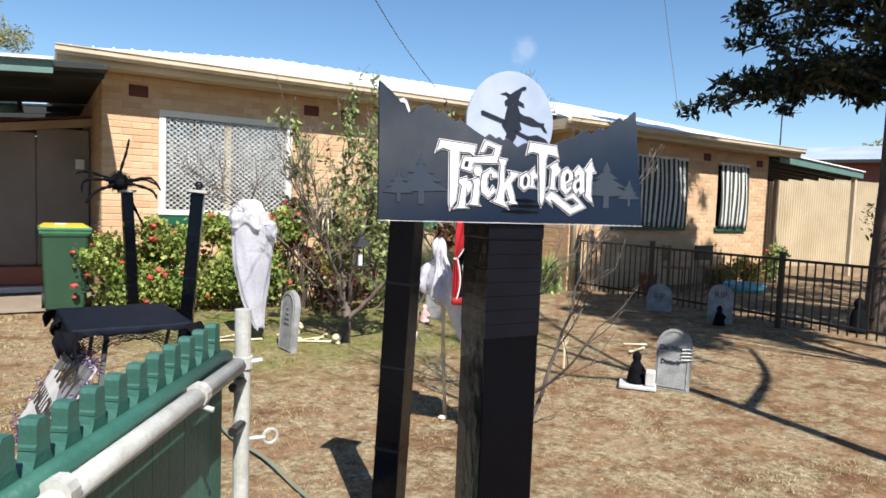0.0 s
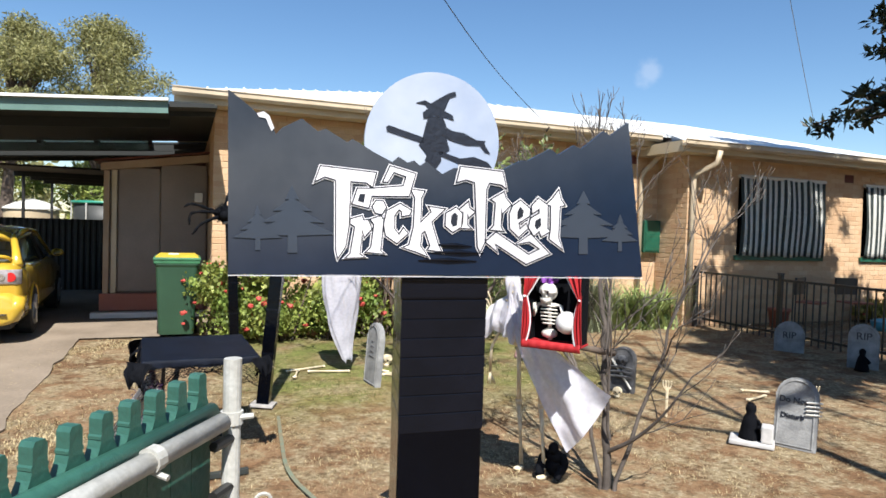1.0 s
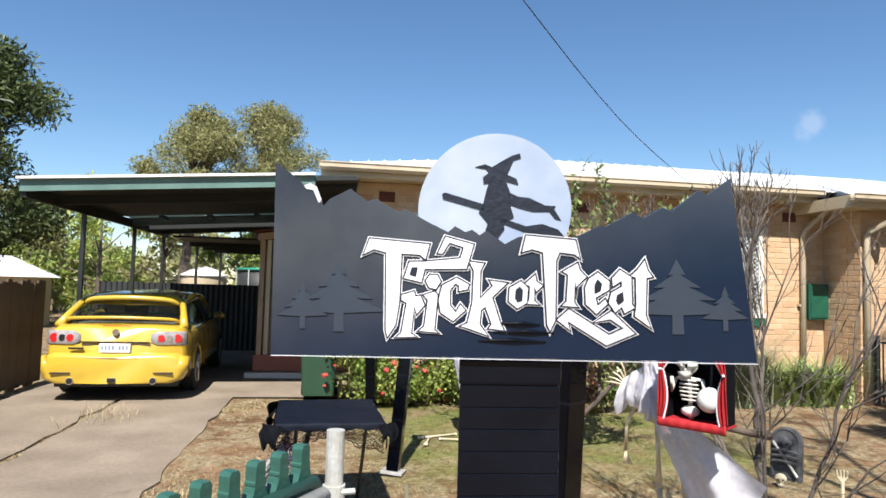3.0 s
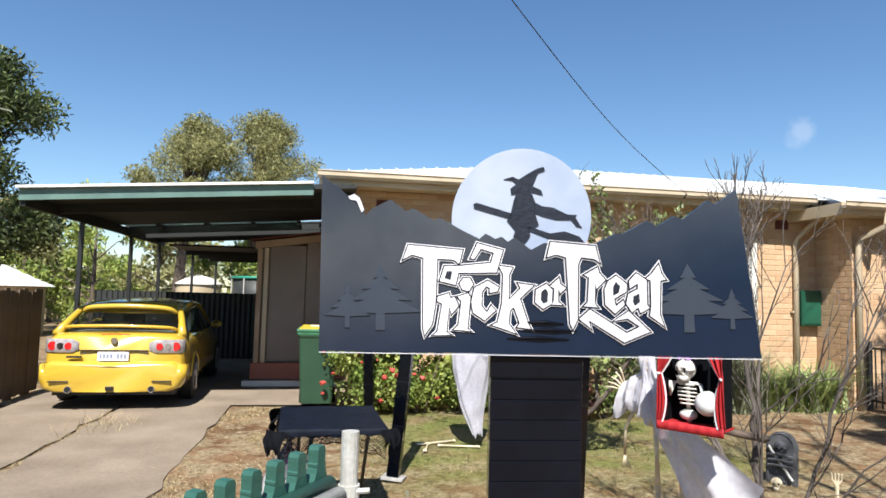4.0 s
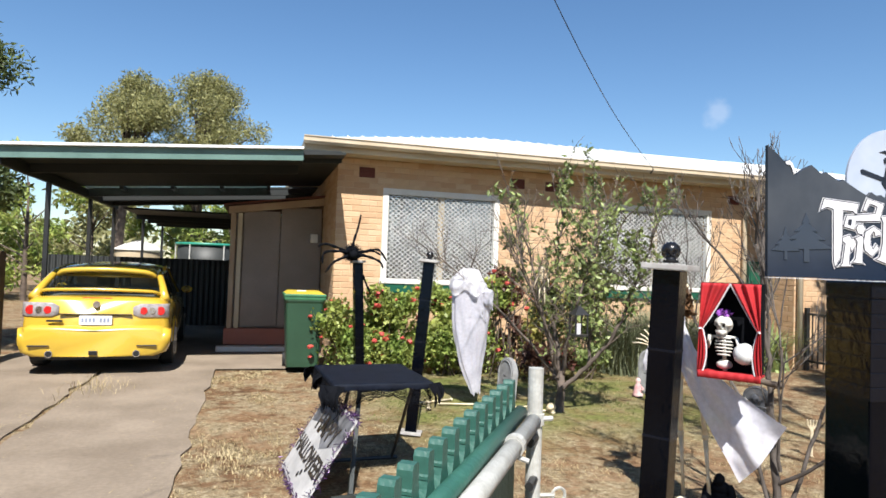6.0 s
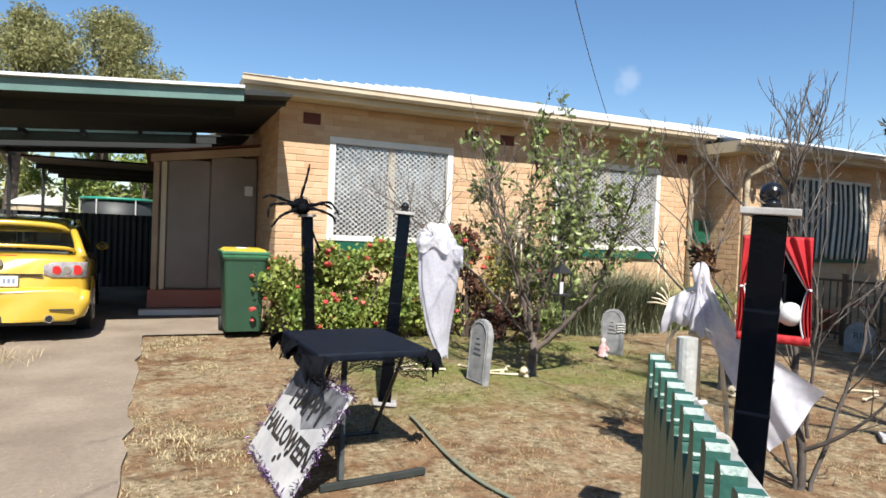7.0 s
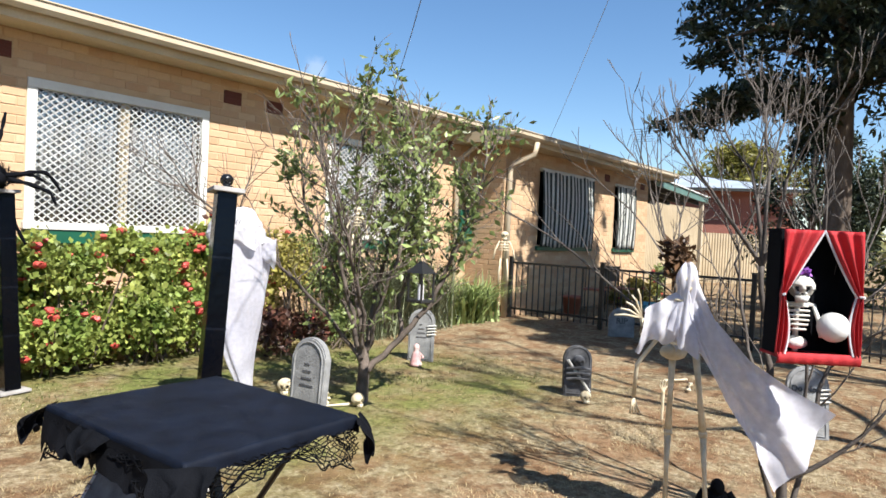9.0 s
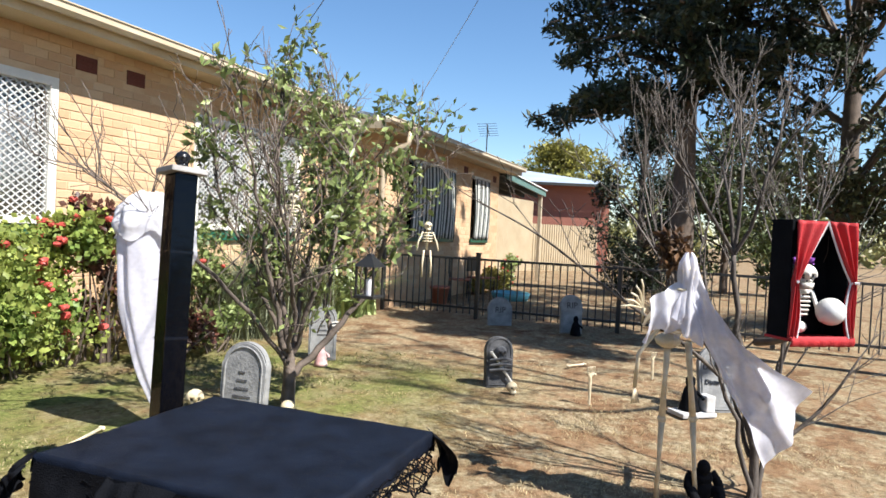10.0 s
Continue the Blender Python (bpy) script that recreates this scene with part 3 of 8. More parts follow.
# ---- carport and porch ----
def make_carport():
    c = thing("carport", "flat-roofed carport with a green fascia, underside coloured dark for shade", "carport", kind="structure")
    xa, xb, ya, yb = -3.05, 0.36, 8.6, 15.2
    xw = XL - 0.005
    za, zb = 2.60, 2.84

    def zz(x):
        return za + (zb - za) * (x - xa) / (xb - xa)
    bm = B()
    vs = [(xa, zz(xa)), (xw, zz(xw)), (xw, zz(xw) + 0.03), (xa, zz(xa) + 0.03)]
    for y0, y1 in ((ya + 0.03, 12.2), (12.65, 13.6), (13.75, yb)):
        prism(bm, vs, y1 - y0, Matrix.Translation((0, y0, 0)))
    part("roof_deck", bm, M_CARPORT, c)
    bm = B()
    prism(bm, [(xa, zz(xa) - 0.08), (xb, zz(xb) - 0.08), (xb, zz(xb) + 0.055), (xa, zz(xa) + 0.055)], 0.03, Matrix.Translation((0, ya, 0)))
    part("fascia", bm, M_FASCIA, c, "faded green fascia board")
    prism_bm = prism(B(), [(xa - 0.02, zz(xa) + 0.059), (xb, zz(xb) + 0.059), (xb, zz(xb) + 0.09), (xa - 0.02, zz(xa) + 0.09)], 0.5, Matrix.Translation((0, ya - 0.06, 0)))
    part("roof_edge", prism_bm, M_ROOF, c)
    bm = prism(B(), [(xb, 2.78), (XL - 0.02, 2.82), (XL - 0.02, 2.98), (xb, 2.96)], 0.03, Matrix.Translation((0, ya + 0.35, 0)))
    # a green board; the near-black here is shade painted in
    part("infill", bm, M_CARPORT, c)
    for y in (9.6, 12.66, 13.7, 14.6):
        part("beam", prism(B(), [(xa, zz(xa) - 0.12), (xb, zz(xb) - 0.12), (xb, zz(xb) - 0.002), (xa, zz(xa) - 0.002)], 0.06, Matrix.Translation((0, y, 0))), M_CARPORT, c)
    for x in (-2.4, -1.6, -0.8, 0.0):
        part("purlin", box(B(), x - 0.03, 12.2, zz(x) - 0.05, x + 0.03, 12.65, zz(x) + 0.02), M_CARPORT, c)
    for a, b in ((-3.0, -2.43), (-2.37, -1.63), (-1.57, -0.83), (-0.77, -0.03)):
        part("skylight_sheet", prism(B(), [(a, zz(a) + 0.02), (b, zz(b) + 0.02), (b, zz(b) + 0.025), (a, zz(a) + 0.025)], 0.45, Matrix.Translation((0, 12.2, 0))), M_SKYLIGHT, c, "translucent pale roof sheet")
    # lower lean-to added behind, carrying the cover and its shade-dark colour on
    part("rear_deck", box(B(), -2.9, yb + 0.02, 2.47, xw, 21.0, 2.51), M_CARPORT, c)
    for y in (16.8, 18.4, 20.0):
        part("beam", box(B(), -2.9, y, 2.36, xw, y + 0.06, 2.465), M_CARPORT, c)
    for y in (17.5, 20.9):
        part("post", box(B(), -2.88, y - 0.03, 0.0, -2.82, y + 0.03, 2.465, 0.004), M_IRON, c)
    part("side_beam", box(B(), xa, ya + 0.04, za - 0.14, xa + 0.06, yb, za - 0.004), M_CARPORT, c)
    for y in (10.5, 12.9, 14.9):
        part("post", box(B(), xa + 0.01, y - 0.03, 0.0, xa + 0.07, y + 0.03, za - 0.142, 0.004), M_IRON, c)


make_carport()


def make_porch():
    p = thing("porch", "enclosed brown porch with a sloping timber beam and brick base", "porch", kind="structure")
    y = 11.35
    part("brick_base", box(B(), -0.62, y - 0.12, 0.10, XL, y + 0.12, 0.36, 0.006), M_REDBRICKS, p)
    part("slab", box(B(), -0.72, y - 0.30, -0.05, XL, y - 0.125, 0.09, 0.01), M_WHITE, p)
    part("beam", prism(B(), [(-0.62, 2.22), (XL, 2.44), (XL, 2.56), (-0.62, 2.33)], 0.10, Matrix.Translation((0, y - 0.12, 0))), M_TIMBER, p)
    part("roof", prism(B(), [(-0.70, 2.345), (XL, 2.575), (XL, 2.60), (-0.70, 2.37)], 3.4, Matrix.Translation((0, y - 0.2, 0))), M_VENT, p)
    part("post", box(B(), -0.58, y - 0.10, 0.36, -0.50, y - 0.02, 2.225, 0.005), M_TIMBER, p)
    part("post", box(B(), -0.47, y - 0.08, 0.36, -0.40, y - 0.01, 2.24, 0.005), M_CREAM, p)
    for a, b in ((-0.38, 0.20), (0.215, 0.88)):
        part("panel", box(B(), a, y - 0.02, 0.38, b, y + 0.02, 2.26 + 0.15 * (a + 0.6), 0.006), M_DOOR, p)
    part("backing", box(B(), -0.50, y + 0.022, 0.36, XL - 0.01, y + 0.04, 2.24), M_DOOR, p)
    part("side_panel", box(B(), -0.56, y + 0.03, 0.36, -0.52, y + 3.2, 2.22), M_DOOR, p)
    part("meter", box(B(), 0.70, y - 0.10, 1.8, 0.82, y - 0.025, 1.95, 0.01), M_WHITE, p)


make_porch()


# ---- growing things ----
M_BARK = mat("bark", (0.128, 0.096, 0.072), 0.9, (0.072, 0.052, 0.04), 8, 70, 0.5, 0.6, 60)
M_PALEBARK = mat("grey_bare_twig", (0.1077, 0.08976, 0.0767), 0.85, (0.0457, 0.0359, 0.02938), 6, 60, 0.5, 0.5, 60)
M_LEAF = leaf_mat("tree_leaf", (0.3, 0.348, 0.132), (0.102, 0.138, 0.042), rough=0.35, through_w=0.25)
M_LEAF_ROSE = leaf_mat("geranium_leaf", (0.368, 0.392, 0.104), (0.144, 0.216, 0.048), through_w=0.38)
M_LEAF_DARK = leaf_mat("dark_red_leaf", (0.128, 0.052, 0.036), (0.048, 0.024, 0.016), through_w=0.15)
M_LEAF_MIX = leaf_mat("bronze_rose_leaf", (0.368, 0.336, 0.08), (0.192, 0.16, 0.048), through_w=0.35)
M_LEAF_GREY = leaf_mat("lavender_leaf", (0.232, 0.248, 0.152), (0.128, 0.144, 0.08), through_w=0.2)
M_LEAF_STRAP = leaf_mat("strap_leaf", (0.36, 0.42, 0.17), (0.2, 0.26, 0.09), through_w=0.3)
M_LEAF_EUC = leaf_mat("eucalypt_leaf", (0.352, 0.336, 0.152), (0.216, 0.216, 0.088), through_w=0.45)
M_LEAF_FIR = leaf_mat("conifer_needle", (0.028, 0.04, 0.018), (0.012, 0.018, 0.009), through_w=0.1)
M_LEAF_FIR2 = leaf_mat("olive_needle", (0.075, 0.085, 0.035), (0.03, 0.036, 0.016), through_w=0.15)
M_LEAF_DEEP = leaf_mat("deep_green_leaf", (0.11, 0.14, 0.045), (0.035, 0.05, 0.018), through_w=0.25)
M_LEAF_GOLD = leaf_mat("yellow_green_leaf", (0.24, 0.216, 0.04), (0.136, 0.128, 0.032), through_w=0.3)
M_FLOWER = leaf_mat("red_flower", (0.496, 0.096, 0.068), (0.336, 0.04, 0.04), through_w=0.2, island=0.5)
M_STRAW = leaf_mat("dry_grass_blade", (0.448, 0.368, 0.216), (0.304, 0.232, 0.12), rough=0.7, through_w=0.2)
M_BLADE = leaf_mat("green_grass_blade", (0.16, 0.176, 0.048), (0.088, 0.104, 0.032), rough=0.6, through_w=0.25)


def leaves(name, pts, size, material, parent=None, label="", up=0.3, wide=0.5, seed=1, jitter=0.5, down=0.0):
    """Small pointed leaves, one diamond folded along its midrib at each point."""
    r = np.random.default_rng(seed)
    pts = np.asarray(pts, float)
    n = len(pts)
    d = r.normal(size=(n, 3))
    d[:, 2] += up - down
    d /= np.linalg.norm(d, axis=1)[:, None]
    s = np.cross(d, r.normal(size=(n, 3)))
    s /= np.linalg.norm(s, axis=1)[:, None]
    nrm = np.cross(d, s)
    L = size * (1 + jitter * (r.random(n) - 0.5) * 2)[:, None]
    a = pts
    b = pts + d * L * 0.5 + s * L * wide * 0.5 + nrm * L * 0.08
    c = pts + d * L
    e = pts + d * L * 0.5 - s * L * wide * 0.5 + nrm * L * 0.08
    v = np.stack([a, b, c, e], 1).reshape(-1, 3)
    i = np.arange(n) * 4
    f = np.concatenate([np.stack([i, i + 1, i + 2], 1), np.stack([i, i + 2, i + 3], 1)])
    me = bpy.data.meshes.new(name)
    me.vertices.add(len(v))
    me.vertices.foreach_set("co", v.ravel())
    me.loops.add(f.size)
    me.loops.foreach_set("vertex_index", f.ravel().astype(np.int32))
    me.polygons.add(len(f))
    me.polygons.foreach_set("loop_start", np.arange(0, f.size, 3, dtype=np.int32))
    me.update(calc_edges=True)
    me.validate()
    me.materials.append(material)
    ob = new(name, me)
    ob.parent = parent
    if label:
        tagged(ob, label)
    return ob


def blades(name, bases, height, material, parent=None, label="", lean=0.5, width=0.006, seed=1, curl=0.3):
    """Grass or strap leaves: two-segment tapering blades."""
    r = np.random.default_rng(seed)
    p = np.asarray(bases, float)
    n = len(p)
    ang = r.random(n) * 2 * np.pi
    h = height * (0.5 + r.random(n))
    out = np.stack([np.cos(ang), np.sin(ang), np.zeros(n)], 1)
    side = np.stack([-np.sin(ang), np.cos(ang), np.zeros(n)], 1)
    w = (width * (0.6 + 0.8 * r.random(n)))[:, None]
    ln = (lean * r.random(n))[:, None]
    up = np.array([0, 0, 1.0])
    mid = p + up * (h * 0.6)[:, None] + out * ln * (h * 0.45)[:, None]
    tip = p + up * (h * (1.0 - curl * r.random(n)))[:, None] + out * ln * (h * 1.25)[:, None]
    v = np.stack([p - side * w, p + side * w, mid - side * w * 0.8, mid + side * w * 0.8, tip], 1).reshape(-1, 3)
    i = np.arange(n) * 5
    f = np.concatenate([np.stack([i, i + 1, i + 3], 1), np.stack([i, i + 3, i + 2], 1), np.stack([i + 2, i + 3, i + 4], 1)])
    me = bpy.data.meshes.new(name)
    me.vertices.add(len(v))
    me.vertices.foreach_set("co", v.ravel())
    me.loops.add(f.size)
    me.loops.foreach_set("vertex_index", f.ravel().astype(np.int32))
    me.polygons.add(len(f))
    me.polygons.foreach_set("loop_start", np.arange(0, f.size, 3, dtype=np.int32))
    me.update(calc_edges=True)
    me.materials.append(material)
    ob = new(name, me)
    ob.parent = parent
    if label:
        tagged(ob, label)
    return ob


def grow(rnd, segs, tips, p, d, length, radius, level, spread=0.6, bend=0.25, rise=0.25, kids=(2, 3), shrink=0.72, lmin=0.05):
    """A limb of bent pieces that forks at its end and along its way."""
    n = 3 if level else 2
    pts, rad = [p.copy()], [radius]
    for i in range(n):
        d = (d + Vector((rnd.gauss(0, bend), rnd.gauss(0, bend), rnd.gauss(0, bend) + rise * 0.4))).normalized()
        p = p + d * (length / n)
        pts.append(p.copy())
        rad.append(radius * (1 - 0.35 * (i + 1) / n))
        if level > 0 and i < n - 1 and rnd.random() < 0.55:
            dd = (d + Vector((rnd.gauss(0, spread), rnd.gauss(0, spread), rnd.gauss(0, spread) + rise))).normalized()
            grow(rnd, segs, tips, p.copy(), dd, length * shrink * rnd.uniform(0.7, 1.0), radius * 0.55, level - 1, spread, bend, rise, kids, shrink, lmin)
    segs.append((pts, rad))
    if level == 0:
        tips.append((p.copy(), d.copy()))
        return
    for _ in range(rnd.randint(*kids)):
        dd = (d + Vector((rnd.gauss(0, spread), rnd.gauss(0, spread), rnd.gauss(0, spread) + rise))).normalized()
        grow(rnd, segs, tips, p.copy(), dd, length * shrink * rnd.uniform(0.75, 1.1), radius * 0.62, level - 1, spread, bend, rise, kids, shrink, lmin)


def limbs(name, segs, material, parent, seg=5, rmin=0.0025):
    V, F = [], []
    for pts, rad in segs:
        ref = None
        base = len(V)
        k = 3 if max(rad) < 0.008 else seg
        for i, p in enumerate(pts):
            d = (pts[min(i + 1, len(pts) - 1)] - pts[max(i - 1, 0)]).normalized()
            ref = d.orthogonal().normalized() if ref is None else (ref - d * ref.dot(d)).normalized()
            s = d.cross(ref)
            r = max(rmin, rad[i])
            for j in range(k):
                a = 2 * math.pi * j / k
                V.append(p + (ref * math.cos(a) + s * math.sin(a)) * r)
        for i in range(len(pts) - 1):
            for j in range(k):
                F.append((base + i * k + j, base + i * k + (j + 1) % k, base + (i + 1) * k + (j + 1) % k, base + (i + 1) * k + j))
        F.append(tuple(base + (len(pts) - 1) * k + j for j in range(k)))
    return raw(name, V, F, material, parent, smooth=True)


def along(segs, rnd, per, rmax, jit=0.03):
    """Points scattered along the thin limbs, where leaves sit."""
    out = []
    for pts, rad in segs:
        if max(rad) > rmax:
            continue
        for a, b in zip(pts, pts[1:]):
            for _ in range(per):
                q = a.lerp(b, rnd.random())
                out.append((q.x + rnd.gauss(0, jit), q.y + rnd.gauss(0, jit), q.z + rnd.gauss(0, jit)))
    return out


def leafy_tree():
    rnd = random.Random(21)
    t = thing("small_tree", "small multi-stemmed tree with sparse olive-green leaves", "tree", pose(2.93, 6.40, 0))
    segs, twigs, tips = [], [], []
    segs.append(([Vector((0, 0, -0.03)), Vector((0.01, 0.0, 0.12)), Vector((0.03, 0.01, 0.25)), Vector((0.02, 0.02, 0.42))], [0.062, 0.05, 0.047, 0.04]))
    # stems: (way, radius, how leafy, first twig's share of the way)
    stems = (
        ([(0.02, 0, 0.22), (0.26, -0.20, 0.55), (0.44, -0.36, 0.9), (0.56, -0.48, 1.35), (0.72, -0.58, 1.95)], 0.030, 1.0, 0.35),
        ([(0.0, 0.01, 0.3), (-0.36, 0.15, 0.78), (-0.80, 0.38, 1.25), (-1.18, 0.55, 1.55)], 0.020, 0.0, 0.4),
        ([(0.0, 0.02, 0.35), (-0.16, 0.05, 0.9), (-0.30, 0.1, 1.5), (-0.48, 0.1, 2.05)], 0.024, 0.55, 0.3),
        ([(0.01, 0.02, 0.4), (-0.02, 0.1, 1.0), (0.05, 0.2, 1.7), (0.10, 0.2, 2.3)], 0.026, 0.8, 0.25),
        ([(0.02, 0.0, 0.4), (0.16, 0.0, 1.0), (0.36, 0.0, 1.65), (0.52, 0.05, 2.25)], 0.026, 1.0, 0.3),
        ([(0.24, -0.18, 0.5), (0.36, -0.05, 1.0), (0.55, 0.02, 1.5), (0.72, 0.0, 2.05)], 0.020, 0.9, 0.3),
        ([(0.0, 0.0, 0.35), (-0.26, -0.2, 0.9), (-0.52, -0.3, 1.35), (-0.66, -0.3, 1.85)], 0.020, 0.45, 0.3),
        ([(0.02, -0.02, 0.4), (0.0, -0.25, 1.0), (0.12, -0.35, 1.55), (0.22, -0.3, 1.95)], 0.020, 0.8, 0.25),
        ([(0.0, 0.02, 0.38), (-0.10, 0.25, 0.95), (-0.25, 0.45, 1.5), (-0.3, 0.5, 1.95)], 0.018, 0.5, 0.3))
    for way, r0, leafy, start in stems:
        pts = [Vector(p) + Vector((rnd.gauss(0, 0.012), rnd.gauss(0, 0.012), 0)) for p in catmull_pts(way, 6)]
        n = len(pts)
        segs.append((pts, [r0 * (1 - 0.8 * k / n) for k in range(n)]))
        for k in range(int(n * start), n):
            d = (pts[k] - pts[k - 1]).normalized()
            for _ in range(2 if k % 2 else 1):
                tw = []
                dd = (d * 0.8 + Vector((rnd.gauss(0, 0.75), rnd.gauss(0, 0.75), 0.35))).normalized()
                grow(rnd, tw, tips, pts[k].copy(), dd, rnd.uniform(0.20, 0.36), 0.0065, 2, 0.42, 0.16, 0.16, (1, 2), 0.72)
                segs.extend(tw)
                if rnd.random() < leafy * (0.72 if pts[k].z < 1.5 else 0.55):
                    twigs.extend(tw)
    # short leafy shoots low in the middle
    for k in range(18):
        tw = []
        p = Vector((rnd.gauss(0.02, 0.12), rnd.gauss(0.05, 0.12), rnd.uniform(0.5, 1.0)))
        grow(rnd, tw, tips, p, Vector((rnd.gauss(0, 0.6), rnd.gauss(0, 0.6), 0.8)).normalized(), 0.22, 0.006, 1, 0.5, 0.2, 0.2, (1, 2), 0.8)
        segs.extend(tw)
        twigs.extend(tw)
    limbs("trunk", segs, M_PALEBARK2, t, rmin=0.002)
    clear = (Vector((2.60, 6.18, 1.32)) - Vector((2.93, 6.40, 0)), Vector((2.38, 5.97, 1.32)) - Vector((2.93, 6.40, 0)))
    pts = [q for q in along(twigs, rnd, 2, 0.0068, 0.024) if all((Vector(q) - c).length > 0.24 for c in clear)]
    leaves("crown", pts, 0.062, M_LEAF, t, "sparse olive-green leaves", 0.25, 0.5, 3)
    return t


def catmull_pts(pts, n):
    """A smooth way through a few points."""
    out = []
    for i in range(len(pts) - 1):
        p0, p1, p2, p3 = [Vector(pts[k]) for k in (max(i - 1, 0), i, i + 1, min(i + 2, len(pts) - 1))]
        for k in range(n):
            f = k / n
            out.append(0.5 * (2 * p1 + (p2 - p0) * f + (2 * p0 - 5 * p1 + 4 * p2 - p3) * f * f + (3 * p1 - p0 - 3 * p2 + p3) * f ** 3))
    return out + [Vector(pts[-1])]


M_PALEBARK2 = mat("grey_brown_bark", (0.16, 0.124, 0.1), 0.9, (0.064, 0.0496, 0.04), 8, 70, 0.5, 0.6, 60)
leafy_tree()


def bare_tree():
    rnd = random.Random(8)
    t = thing("bare_tree", "leafless grey-brown shrub tree with many thin upright twigs", "tree", pose(2.91, 3.43, 0))
    # stems rise close together from the foot: (way, foot radius, forks at the end, levels of forking)
    stems = (([(0, 0, -0.03), (0.0, 0.02, 0.25), (0.02, 0.07, 0.55), (0.03, 0.12, 0.95), (0.02, 0.17, 1.25)], 0.034, 4, 4),
             ([(0.03, -0.02, -0.03), (0.14, -0.06, 0.35), (0.26, -0.10, 0.75), (0.36, -0.14, 1.1)], 0.019, 3, 3),
             ([(-0.03, 0.02, -0.03), (-0.06, 0.12, 0.4), (-0.14, 0.28, 0.8), (-0.26, 0.48, 1.15)], 0.018, 4, 3),
             ([(0.02, 0.03, 0.2), (0.10, 0.16, 0.6), (0.18, 0.28, 1.0), (0.22, 0.34, 1.3)], 0.017, 3, 3),
             ([(-0.02, -0.02, 0.3), (-0.08, -0.08, 0.7), (-0.10, -0.10, 1.15)], 0.014, 3, 3))
    for way, r0, n, lev in stems:
        pts = [p + Vector((rnd.gauss(0, 0.008), rnd.gauss(0, 0.008), 0)) for p in catmull_pts(way, 4)]
        segs, tips = [(pts, [0.82 * r0 * (1 - 0.6 * k / len(pts)) for k in range(len(pts))])], []
        d = (pts[-1] - pts[-3]).normalized()
        for k in range(n):
            dd = (d + Vector((rnd.gauss(0, 0.34), rnd.gauss(0, 0.34), 0.15))).normalized()
            grow(rnd, segs, tips, pts[-1].copy(), dd, rnd.uniform(0.36, 0.50), r0 * 0.36, lev, 0.36, 0.10, 0.19, (2, 2), 0.64)
        for k in range(len(pts) // 2, len(pts) - 1, 2):
            dd = (d + Vector((rnd.gauss(0, 0.6), rnd.gauss(0, 0.6), 0.1))).normalized()
            grow(rnd, segs, tips, pts[k].copy(), dd, rnd.uniform(0.26, 0.40), 0.006, 2, 0.4, 0.12, 0.15, (1, 2), 0.7)
        limbs("branch", segs, M_PALEBARK, t, rmin=0.0016)
    # one long low bough reaching over the lawn, another propping the puppet box
    for way, r0 in (([(0.0, 0.02, 0.45), (-0.10, 0.35, 0.75), (-0.18, 0.75, 1.02), (-0.20, 1.15, 1.30), (-0.26, 1.5, 1.48)], 0.013), ([(0.0, 0.0, 0.22), (0.06, -0.16, 0.34), (0.12, -0.32, 0.52), (0.18, -0.46, 0.76)], 0.015)):
        pts = catmull_pts(way, 5)
        segs, tips = [(pts, [r0 * (1 - 0.75 * k / len(pts)) for k in range(len(pts))])], []
        for k in range(6, len(pts), 3):
            dd = ((pts[k] - pts[k - 1]).normalized() + Vector((rnd.gauss(0, 0.5), rnd.gauss(0, 0.5), 0.3))).normalized()
            grow(rnd, segs, tips, pts[k].copy(), dd, rnd.uniform(0.2, 0.34), 0.0045, 2, 0.4, 0.12, 0.12, (1, 2), 0.7)
        limbs("bough", segs, M_PALEBARK, t, rmin=0.0016)
    return t


bare_tree()


def clump(n, c, r, rnd, hollow=0.3):
    out = []
    while len(out) < n:
        v = rnd.normal(size=3)
        v /= np.linalg.norm(v)
        k = (hollow + (1 - hollow) * rnd.random()) ** 0.6
        out.append((c[0] + v[0] * r[0] * k, c[1] + v[1] * r[1] * k, c[2] + v[2] * r[2] * k))
    return out


def flower_mesh(seed):
    """A tight round head of small petals, ruffled all over."""
    bm = B()
    bmesh.ops.create_icosphere(bm, subdivisions=2, radius=1.0)
    rnd = random.Random(seed)
    for v in bm.verts:
        v.co *= rnd.uniform(0.62, 1.18)
    me = bpy.data.meshes.new("flower_head")
    bm.to_mesh(me)
    bm.free()
    me.materials.append(M_FLOWER)
    return me


FLOWER_HEADS = [flower_mesh(k) for k in range(5)]


